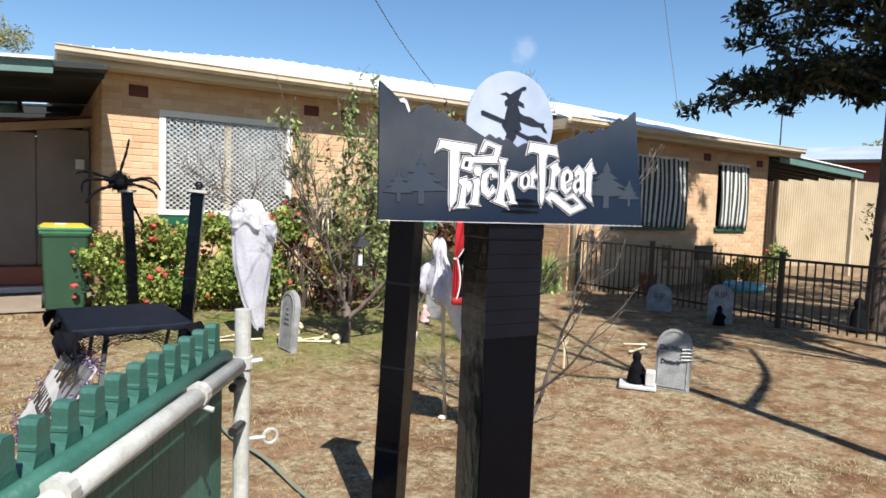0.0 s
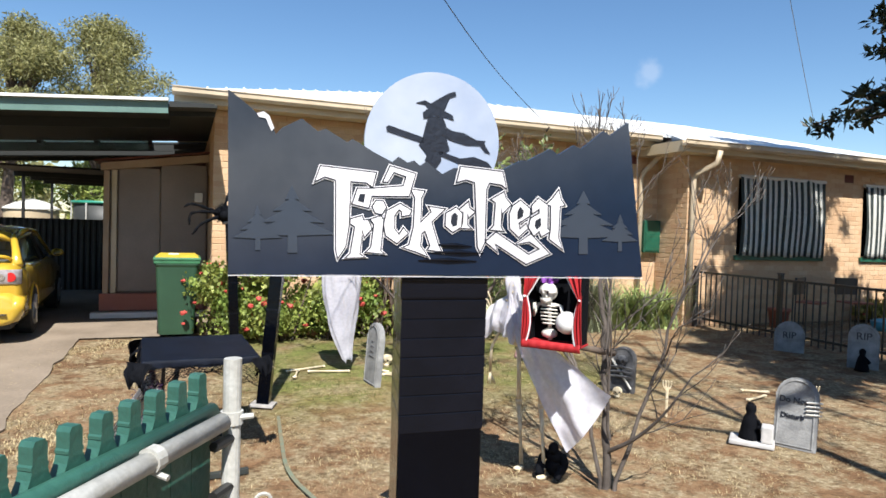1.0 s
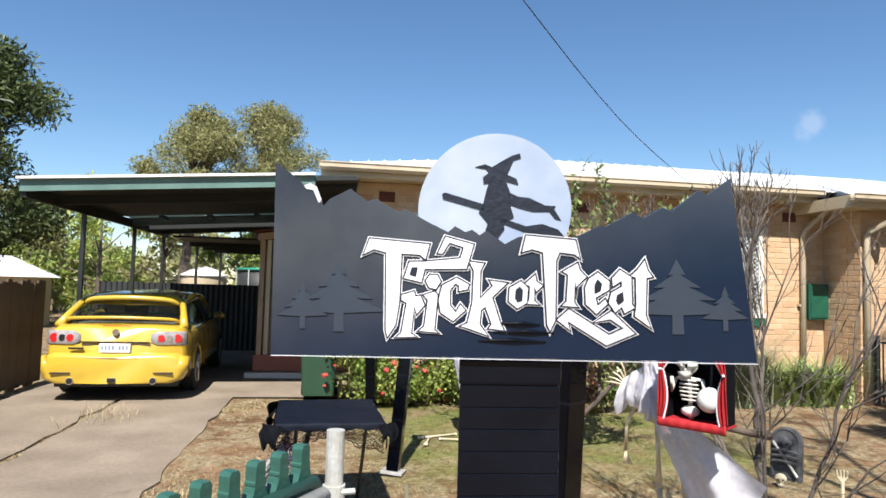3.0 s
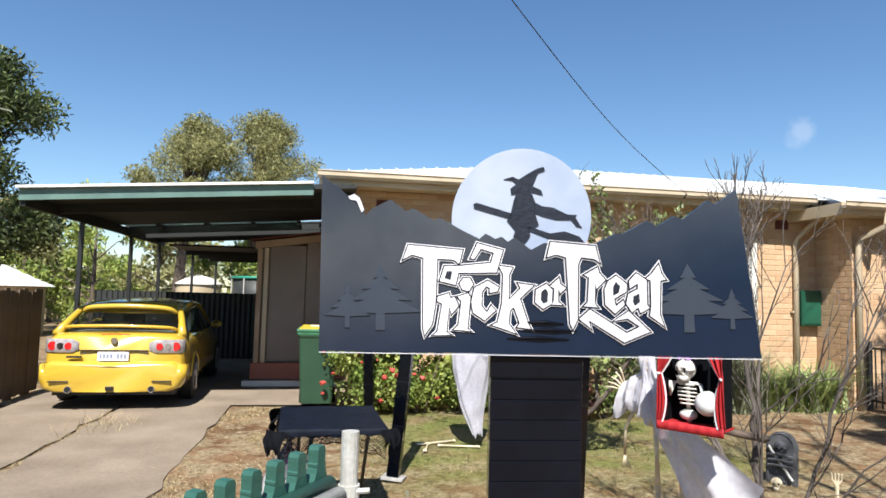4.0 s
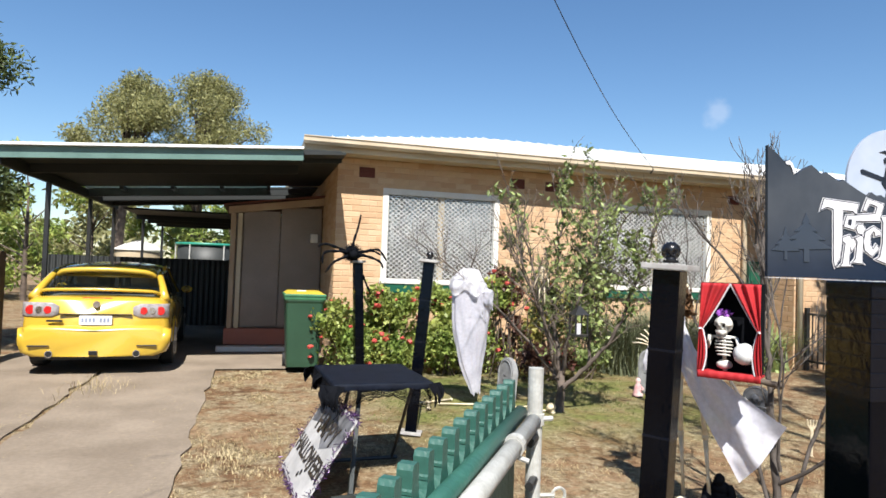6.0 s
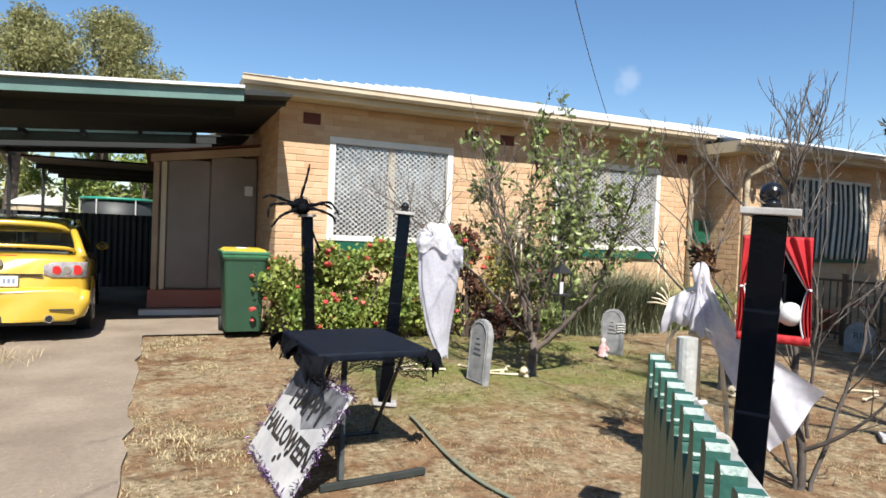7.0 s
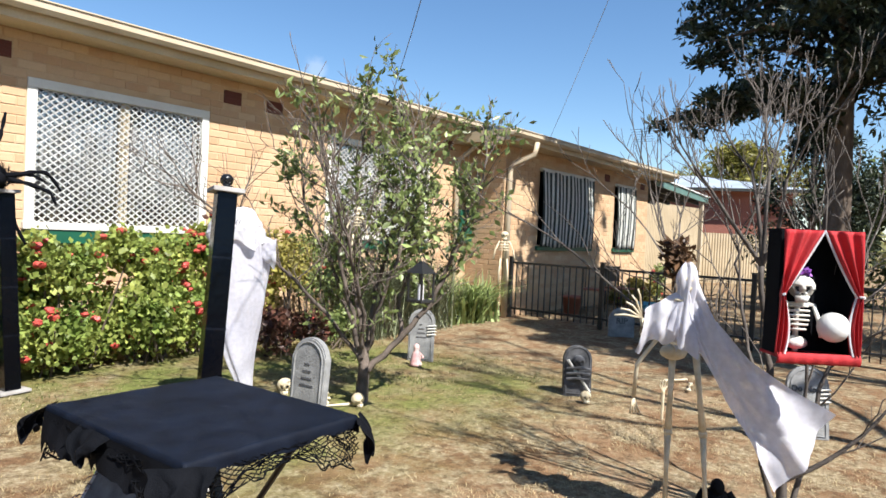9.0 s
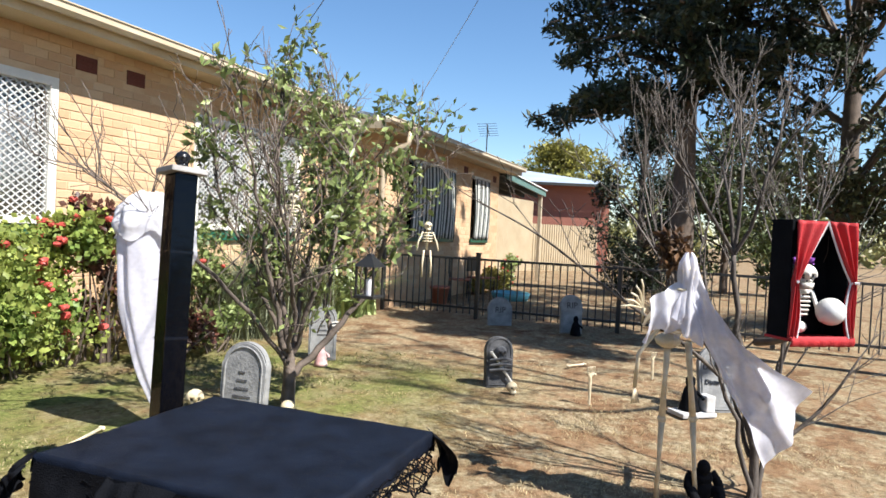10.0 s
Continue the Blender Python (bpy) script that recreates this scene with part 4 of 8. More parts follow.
def shrub(name, label, category, loc, clumps, size, material, seed, stems=14, flowers=0, flower_r=0.035, per=260, wide=0.7, loose=0.02):
    rnd = np.random.default_rng(seed)
    pr = random.Random(seed)
    t = thing(name, label, category, pose(*loc))
    for i in range(stems):
        c, r = clumps[i % len(clumps)]
        bm = B()
        tube(bm, [(c[0] * 0.5 + pr.gauss(0, 0.06), c[1] * 0.6, 0.0), (c[0] * 0.8, c[1], c[2] * 0.5), (c[0] + pr.gauss(0, r[0] * 0.4), c[1] + pr.gauss(0, 0.1), c[2] + r[2] * 0.4)], [0.012, 0.009, 0.005], 5)
        part("stem", bm, M_BARK, t)
    pts = []
    for c, r in clumps:
        pts += [p for p in clump(per, c, r, rnd) + rnd.normal(size=(per, 3)) * loose if p[2] > 0.03]
    leaves("foliage", pts, size, material, t, "", 0.5, wide, seed)
    if flowers:
        heads = []
        for i in range(flowers):
            c, r = clumps[pr.randrange(len(clumps))]
            a, e = pr.uniform(0, 2 * math.pi), pr.uniform(-0.3, 1.2)
            k = 1.05 + loose * 5
            q = (c[0] + r[0] * k * math.cos(a) * math.cos(e), c[1] + r[1] * k * math.sin(a) * math.cos(e), c[2] + r[2] * k * math.sin(e))
            if q[2] > 0.12:
                heads.append(q)
        for q in heads:
            k = pr.uniform(0.7, 1.35) * flower_r
            head = new("flower_head", FLOWER_HEADS[pr.randrange(len(FLOWER_HEADS))])
            head.parent = t
            head.matrix_basis = Matrix.LocRotScale(q, Matrix.Rotation(pr.uniform(0, 6.28), 3, "Z"), (k, k, k * 0.72))
    return t


pr = random.Random(5)
GERANIUM = "bushy green geranium covered in red flower heads"
for i, (x, y, n, hh) in enumerate(((1.15, 8.95, 5, 0.85), (1.75, 8.8, 7, 1.08), (2.4, 8.75, 7, 1.02), (2.95, 8.85, 6, 1.2))):
    cl = [((pr.uniform(-0.32, 0.32), pr.uniform(-0.3, 0.25), pr.uniform(0.22, hh - 0.15)), (pr.uniform(0.15, 0.30), pr.uniform(0.16, 0.30), pr.uniform(0.13, 0.25))) for _ in range(n)]
    cl.append(((0, 0, 0.3), (0.45, 0.42, 0.28)))
    cl += [((pr.uniform(-0.4, 0.4), pr.uniform(-0.25, 0.2), hh + pr.uniform(-0.2, 0.02)), (0.13, 0.12, 0.12)) for _ in range(4)]
    shrub("geranium_bush", GERANIUM, "flower bush", (x, y, 0), cl, 0.052, M_LEAF_ROSE, 30 + i, 14, 46, flower_r=0.036, per=620, wide=0.8, loose=0.055)
cl = [((pr.uniform(-0.25, 0.25), pr.uniform(-0.2, 0.2), z), (0.12, 0.12, 0.09)) for z in (0.3, 0.45, 0.6, 0.75, 0.9, 1.05, 1.2, 1.32, 1.1, 1.38)]
shrub("dark_shrub", "dark bronze-red rosette shrub beside the flower bush", "shrub", (3.35, 8.75, 0), cl, 0.06, M_LEAF_DARK, 41, 20, 5, per=120)
for i, (x, y, hh) in enumerate(((3.9, 8.75, 1.15), (4.5, 8.9, 1.1))):
    cl = [((pr.uniform(-0.34, 0.34), pr.uniform(-0.25, 0.25), pr.uniform(0.3, hh)), (0.24, 0.22, 0.2)) for _ in range(9)]
    shrub("rose_bush", "tangled bronze-green rose bush with a few red flowers", "shrub", (x, y, 0), cl, 0.05, M_LEAF_MIX if i == 0 else M_LEAF, 44 + i, 16, 8, per=260)
for i, (x, y) in enumerate(((3.6, 8.25), (4.25, 8.3))):
    cl = [((pr.uniform(-0.3, 0.3), pr.uniform(-0.15, 0.15), pr.uniform(0.1, 0.42)), (0.2, 0.18, 0.15)) for _ in range(6)]
    shrub("low_shrub", "low dark green shrub at the edge of the bed", "shrub", (x, y, 0), cl, 0.06, M_LEAF if i else M_LEAF_DARK, 52 + i, 8, 3, per=150)


def spike_clump(name, label, category, loc, n, h, material, seed, width, lean, r):
    t = thing(name, label, category, pose(*loc))
    rg = np.random.default_rng(seed)
    b = rg.normal(size=(n, 3)) * r
    b[:, 2] = 0
    blades("foliage", b, h, material, t, "", lean, width, seed, 0.45)
    return t


for i, (x, y, h) in enumerate(((5.15, 8.75, 0.75), (5.75, 8.8, 0.85), (6.35, 8.85, 0.8))):
    spike_clump("lavender_bush", "grey-green rounded lavender bush against the wall", "shrub", (x, y, 0), 1500, h, M_LEAF_GREY, 60 + i, 0.006, 0.9, 0.17)
for i, (x, y) in enumerate(((6.95, 8.95), (7.4, 8.75), (7.8, 8.85))):
    spike_clump("strap_leaf_plant", "clump of arching strap-leaved lilies against the wall", "plant", (x, y, 0), 260, 0.58, M_LEAF_STRAP, 70 + i, 0.021, 1.1, 0.13)
for i, (x, y, h) in enumerate(((12.6, 8.45, 0.35), (13.3, 8.4, 0.45), (14.3, 8.35, 0.75))):
    cl = [((pr.uniform(-0.25, 0.25), pr.uniform(-0.15, 0.15), pr.uniform(0.12, h)), (0.22, 0.18, 0.16)) for _ in range(6)]
    shrub("wall_shrub", "low reddish-green shrub along the wing wall", "shrub", (x, y, 0), cl, 0.08, M_LEAF_MIX if i < 2 else M_LEAF, 80 + i, 8, 6, per=130)


def big_tree(name, label, loc, height, crown, clumps_n, leaf, material, seed, trunk_r=0.22, per=220, flat=0.6, lean=(0, 0), size_r=(0.5, 0.9), zlow=0.35, wide=0.35):
    """Trunk, limbs to each clump, and clumps of leaves with gaps between."""
    rnd = random.Random(seed)
    rg = np.random.default_rng(seed)
    t = thing(name, label, "tree", pose(*loc))
    segs, pts = [], []
    top = Vector((lean[0], lean[1], height * 0.8))
    segs.append(([Vector((0, 0, -0.1)), Vector((lean[0] * 0.2, lean[1] * 0.2, height * 0.25)), Vector((lean[0] * 0.5, lean[1] * 0.5, height * 0.5)), top], [trunk_r, trunk_r * 0.8, trunk_r * 0.6, trunk_r * 0.2]))
    for k in range(clumps_n):
        a = rnd.uniform(0, 2 * math.pi)
        rr = math.sqrt(rnd.random())
        z = height * (zlow + (1 - zlow) * rnd.random())
        prof = math.sin(math.pi * min(0.97, max(0.12, (z / height - zlow) / (1 - zlow) * 0.8 + 0.18)))
        c = Vector((lean[0] + crown * rr * math.cos(a) * prof, lean[1] + crown * rr * math.sin(a) * prof, z))
        s0 = Vector((lean[0] * 0.5, lean[1] * 0.5, 0)) * (z / height) + Vector((0, 0, max(height * 0.2, z * 0.7)))
        mid = s0.lerp(c, 0.5) + Vector((0, 0, 0.1 * crown))
        segs.append(([s0, mid, c], [trunk_r * 0.28, trunk_r * 0.16, trunk_r * 0.05]))
        r = rnd.uniform(*size_r) * crown * 0.42
        pts += clump(per, c, (r, r, r * flat), rg, 0.1)
    limbs("trunk", segs, M_BARK, t)
    leaves("crown", pts, leaf, material, t, "", 0.1, wide, seed)
    return t


big_tree("eucalyptus_tree", "tall olive-green eucalyptus behind the carport", (-4.9, 25, 0), 7.6, 2.2, 46, 0.12, M_LEAF_EUC, 91, 0.25, 700, 0.8, (0.5, 0), zlow=0.5)
big_tree("eucalyptus_tree", "tall olive-green eucalyptus behind the carport", (-2.4, 26, 0), 8.3, 2.1, 46, 0.12, M_LEAF_EUC, 92, 0.25, 700, 0.8, (0.2, 0), zlow=0.5)
for i, (x, y, h) in enumerate(((-9.5, 24, 4.9), (-7.0, 23, 4.6), (-12.5, 25, 4.4), (-1.0, 24.5, 3.6), (-15, 22, 4.2), (1.5, 26, 4.0))):
    big_tree("background_shrub", "dense green garden shrub behind the rear fence", (x, y, 0), h, 1.9, 14, 0.2, M_LEAF_ROSE if i % 2 else M_LEAF_EUC, 100 + i, 0.1, 240, 0.8, zlow=0.15)
big_tree("street_tree", "leafy green tree beside the carport", (-4.75, 10.6, 0), 4.95, 1.35, 60, 0.09, M_LEAF_DEEP, 111, 0.09, 520, 0.9, (0.2, 0), zlow=0.38)
for i, (x, y, h) in enumerate(((-18, 28, 5), (-11, 30, 4.6), (-6.5, 29, 4.2), (-3, 30, 4.0), (-21, 18, 5), (-24, 8, 5.5))):
    big_tree("background_shrub", "dense green garden shrub behind the rear fence", (x, y, 0), h, 2.8, 16, 0.28, M_LEAF_ROSE if i % 2 else M_LEAF_EUC, 140 + i, 0.12, 240, 0.8, zlow=0.1)
# the bare-limbed street tree whose shade streaks the lawn
def shade_tree():
    rnd = random.Random(6)
    t = thing("street_tree", "tall bare-limbed street tree behind the front fence", "tree", pose(4.2, -1.2, 0))
    segs, tips = [], []
    for way, r0 in (([(0, 0, -0.1), (-0.05, 0.5, 2.5), (-0.14, 1.15, 5.0), (-0.30, 1.5, 5.8), (-0.37, 1.73, 6.2)], 0.075),
                    ([(-0.16, 1.2, 5.1), (0.3, 2.0, 6.3), (1.1, 2.95, 7.6)], 0.035), ([(-0.14, 1.15, 5.0), (-0.9, 1.0, 5.8), (-1.5, 1.3, 6.8)], 0.04), ([(-0.1, 0.9, 4.2), (0.9, 0.8, 5.0), (1.8, 0.9, 5.9)], 0.05)):
        pts = catmull_pts(way, 5)
        segs.append((pts, [max(0.02, r0 * (1 - 0.55 * k / len(pts))) for k in range(len(pts))]))
        for k in range(len(pts) // 2, len(pts), 2):
            grow(rnd, segs, tips, pts[k].copy(), Vector((rnd.gauss(0, 0.6), rnd.gauss(0, 0.6), 0.8)).normalized(), 0.8, 0.016, 2, 0.4, 0.15, 0.15, (2, 2), 0.7)
    limbs("trunk", segs, M_BARK, t, 6, 0.005)
    leaves("crown", along(segs, rnd, 3, 0.012, 0.06), 0.09, M_LEAF_EUC, t, "", 0.1, 0.35, 151)


shade_tree()
# unseen tree added so its crown shades the tombstones along the iron fence
big_tree("street_tree", "unseen leafy tree added to shade the ground by the iron fence", (7.0, -0.4, 0), 8.0, 1.7, 40, 0.18, M_LEAF_EUC, 152, 0.14, 420, 0.6, (0.0, 1.6), zlow=0.6)


def far_woods():
    """A ring of far garden trees that closes the view."""
    rnd = random.Random(77)
    rg = np.random.default_rng(77)
    pts = []
    for k in range(150):
        a = 2 * math.pi * k / 150 + rnd.uniform(-0.02, 0.02)
        r = rnd.uniform(52, 75)
        h = rnd.uniform(2.5, 6.5)
        for j in range(3):
            c = (8 + r * math.cos(a) + rnd.gauss(0, 1.2), 6 + r * math.sin(a) + rnd.gauss(0, 1.2), h * (0.3 + 0.28 * j))
            pts += [p for p in clump(70, c, (2.2, 2.2, h * 0.28), rg, 0.1) if p[2] > 0]
    tagged(leaves("far_woods", pts, 0.75, M_LEAF_EUC, None, "", 0.1, 0.6, 77), "belt of far olive-green garden trees", "trees", kind="stuff")


far_woods()
big_tree("gum_tree", "yellow-green rounded tree behind the neighbour's house", (36.2, 12.5, 0), 6.4, 4.2, 36, 0.3, M_LEAF_GOLD, 113, 0.25, 260, 0.6, zlow=0.5)
big_tree("pine_tree", "broad olive-dark pine beyond the iron fence", (11.2, 1.9, 0), 8.5, 2.6, 46, 0.13, M_LEAF_FIR2, 118, 0.2, 420, 0.7, zlow=0.22)
big_tree("hedge_tree", "dark dense cypress beside the neighbour's drive", (15.4, 5.5, 0), 4.5, 1.3, 40, 0.11, M_LEAF_FIR, 115, 0.12, 420, 1.1, zlow=0.04)
big_tree("hedge_tree", "dark dense hedge tree beside the neighbour's drive", (18.5, 3.6, 0), 4.2, 2.2, 24, 0.2, M_LEAF_DEEP, 116, 0.12, 300, 0.9, zlow=0.08)


def conifer():
    rnd = random.Random(17)
    rg = np.random.default_rng(17)
    t = thing("conifer_tree", "large dark green pine with drooping layered boughs", "tree", pose(9.75, 4.25, 0))
    segs, pts = [], []
    segs.append(([Vector((0, 0, -0.1)), Vector((0.05, 0, 2.0)), Vector((0.15, 0.05, 4.5)), Vector((0.3, 0.1, 10.5))], [0.22, 0.17, 0.14, 0.03]))
    for k in range(84):
        z = rnd.uniform(3.0, 10.0)
        a = rnd.uniform(0, 2 * math.pi)
        L = (0.8 + (10.8 - z) * 0.25) * rnd.uniform(0.75, 1.15)
        d = Vector((math.cos(a), math.sin(a), 0))
        p0 = Vector((0.1, 0, z))
        p1 = p0 + d * L * 0.5 + Vector((0, 0, 0.12 * L))
        p2 = p0 + d * L + Vector((0, 0, -0.04 * L))
        segs.append(([p0, p1, p2], [0.05, 0.03, 0.01]))
        m = int(5 + L * 3)
        for j in range(m):
            f = (j + 1.2) / (m + 0.5)
            q = (p0.lerp(p1, f * 2) if f < 0.5 else p1.lerp(p2, f * 2 - 1)) + Vector((rnd.gauss(0, 0.12), rnd.gauss(0, 0.12), rnd.gauss(0, 0.1)))
            r = rnd.uniform(0.18, 0.34) * (0.6 + 0.5 * math.sin(math.pi * f))
            pts += clump(75, q, (r, r, r * 0.55), rg, 0.1)
    limbs("trunk", segs, M_BARK, t)
    leaves("crown", pts, 0.12, M_LEAF_FIR, t, "", 0.1, 0.36, 17)


conifer()


# ---- lawn cover ----
def lawn():
    rg = np.random.default_rng(3)

    def field(n, x0, x1, y0, y1, keep):
        p = np.stack([x0 + (x1 - x0) * rg.random(n), y0 + (y1 - y0) * rg.random(n), np.zeros(n)], 1)
        k = np.array([keep(x, y) for x, y, _ in p])
        p = p[k > rg.random(n)]
        p[:, 2] = -0.01
        return p

    def tuft(x, y):
        v = noise.noise((x * 1.7, y * 1.7, 4.0)) * 0.6 + noise.noise((x * 5, y * 5, 9.0)) * 0.5
        return min(1.0, max(0.02, 0.28 + v * 2.0)) * (1.0 if x < 4.6 else max(0.15, 1 - 0.5 * (x - 4.6)))
    b = field(170000, -0.75, 8.6, 1.8, 8.6, tuft)
    tagged(blades("dry_grass", b, 0.017, M_STRAW, None, "", 2.0, 0.0016, 5, 0.5), "short dry straw-coloured grass tufts on the lawn", "grass", kind="stuff")
    g = field(60000, 0.9, 5.4, 5.6, 8.5, lambda x, y: tuft(x + 9, y) * min(1, max(0.05, (y - 5.3) / 1.6)))
    tagged(blades("green_grass", g, 0.028, M_BLADE, None, "", 1.6, 0.003, 6, 0.5), "short green grass along the flower bed", "grass", kind="stuff")
    s = np.concatenate([field(9000, -2.15, -1.75, 3.0, 8.9, tuft), field(26000, -1.0, 0.1, 1.5, 9.2, tuft)])
    tagged(blades("verge_grass", s, 0.022, M_STRAW, None, "", 1.8, 0.003, 7, 0.4), "dry weeds between the driveway strips", "grass", kind="stuff")
    w = rg.normal(size=(110, 3)) * np.array((0.17, 0.26, 0.0)) + np.array((-1.75, 8.0, 0.0))
    tagged(blades("weeds", w, 0.12, M_STRAW, None, "", 1.3, 0.0022, 8, 0.5), "taller dry weeds growing behind the car", "weeds", kind="stuff")


lawn()


# ---- front of the yard: sign, posts, gate, table ----
def sign_mat():
    """Printed night sky: grey cloud above, navy below, with a sheen painted in at top left, under a glossy, faintly
    rippled coat.
    """
    m = mat("sign_night_sky_sheen", (0.082, 0.085, 0.092), 0.20, (0.018, 0.022, 0.030), 3.4, 40, 0.3, 0.10, 9, spec=0.3)
    N, L = m.node_tree.nodes, m.node_tree.links
    co = next(n for n in N if n.type == "TEX_COORD")
    sep = N.new("ShaderNodeSeparateXYZ")
    L.new(co.outputs["Object"], sep.inputs[0])
    # leans the pale tone to the left, as reflected light on the gloss
    lean = N.new("ShaderNodeMath")
    lean.operation = "MULTIPLY_ADD"
    lean.inputs[1].default_value = -0.30
    L.new(sep.outputs[0], lean.inputs[0])
    L.new(sep.outputs[2], lean.inputs[2])
    fade = N.new("ShaderNodeMapRange")
    fade.interpolation_type = "SMOOTHSTEP"
    fade.inputs[1].default_value, fade.inputs[2].default_value = 1.46, 1.68
    L.new(lean.outputs[0], fade.inputs[0])
    tone = N.new("ShaderNodeMix")
    tone.data_type = "RGBA"
    tone.inputs[6].default_value = (0.006, 0.013, 0.030, 1)
    hsv = next(n for n in N if n.type == "HUE_SAT")
    L.new(fade.outputs[0], tone.inputs[0])
    L.new(hsv.inputs["Color"].links[0].from_socket, tone.inputs[7])
    L.new(tone.outputs[2], hsv.inputs["Color"])
    return m


M_SIGN = sign_mat()
M_SIGNGREY = mat("sign_grey_trees", (0.032, 0.041, 0.058), 0.3, None, 4, 60, 0.2, 0.0)
M_MOON = mat("moon_white", (0.3772, 0.41, 0.4674), 0.35, (0.246, 0.2952, 0.3936), 9, 40, 0.1, 0.0)
M_INK = mat("ink_black", (0.012, 0.014, 0.022), 0.35)
M_LETTER = mat("letter_white", (0.6724, 0.656, 0.6724), 0.4, None, 5, 40, 0.05, 0.0)
M_TAPE = mat("black_tape", (0.0025, 0.0034, 0.006), 0.14, (0.004, 0.005, 0.009), 12, 50, 0.3, 0.10, 45, spec=0.22)
M_CARD = mat("cardboard_edge", (0.45, 0.33, 0.20), 0.8)
M_GALV = mat("galvanised_tube", (0.5084, 0.5084, 0.4756), 0.5, (0.369, 0.3608, 0.328), 10, 80, 0.4, 0.15, metal=0.15)
M_GATEGREEN = mat("gate_green_paint", (0.0328, 0.1115, 0.082), 0.42, (0.02296, 0.082, 0.06232), 7, 60, 0.35, 0.25, 60)
M_FABRIC = mat("black_cloth", (0.0045, 0.005, 0.007), 0.85, (0.002, 0.0025, 0.004), 12, 160, 0.7, 0.4, 250, spec=0.1)
M_CLOTH = mat("blue_black_cloth", (0.0048, 0.008, 0.017), 0.6, (0.0022, 0.0036, 0.008), 9, 200, 0.8, 0.35, 260, spec=0.14)
M_GREYCAP = mat("weathered_grey_board", (0.369, 0.3526, 0.3362), 0.8, (0.246, 0.2296, 0.2132), 8, 60, 0.4, 0.3)
M_PLASTICBLK = mat("glossy_black_plastic", (0.01, 0.01, 0.011), 0.22)
M_BOARD = mat("board_white", (0.5084, 0.492, 0.4756), 0.6, (0.3444, 0.3362, 0.328), 5, 40, 0.2, 0.1)
M_BONE = mat("bone_plastic", (0.6603, 0.5802, 0.4202), 0.55, (0.4802, 0.3902, 0.2501), 14, 70, 0.4, 0.2)
M_BONEWHITE = mat("pale_bone", (0.615, 0.5986, 0.5576), 0.5, (0.492, 0.4674, 0.41), 14, 70, 0.3, 0.15)


def catmull(pts, n=6):
    out = []
    for i in range(len(pts) - 1):
        p0, p1, p2, p3 = pts[max(i - 1, 0)], pts[i], pts[i + 1], pts[min(i + 2, len(pts) - 1)]
        for k in range(n):
            t = k / n
            out.append(tuple(0.5 * (2 * b + (c - a) * t + (2 * a - 5 * b + 4 * c - d) * t * t + (3 * b - a - 3 * c + d) * t ** 3) for a, b, c, d in zip(p0, p1, p2, p3)))
    out.append(tuple(pts[-1]))
    return out


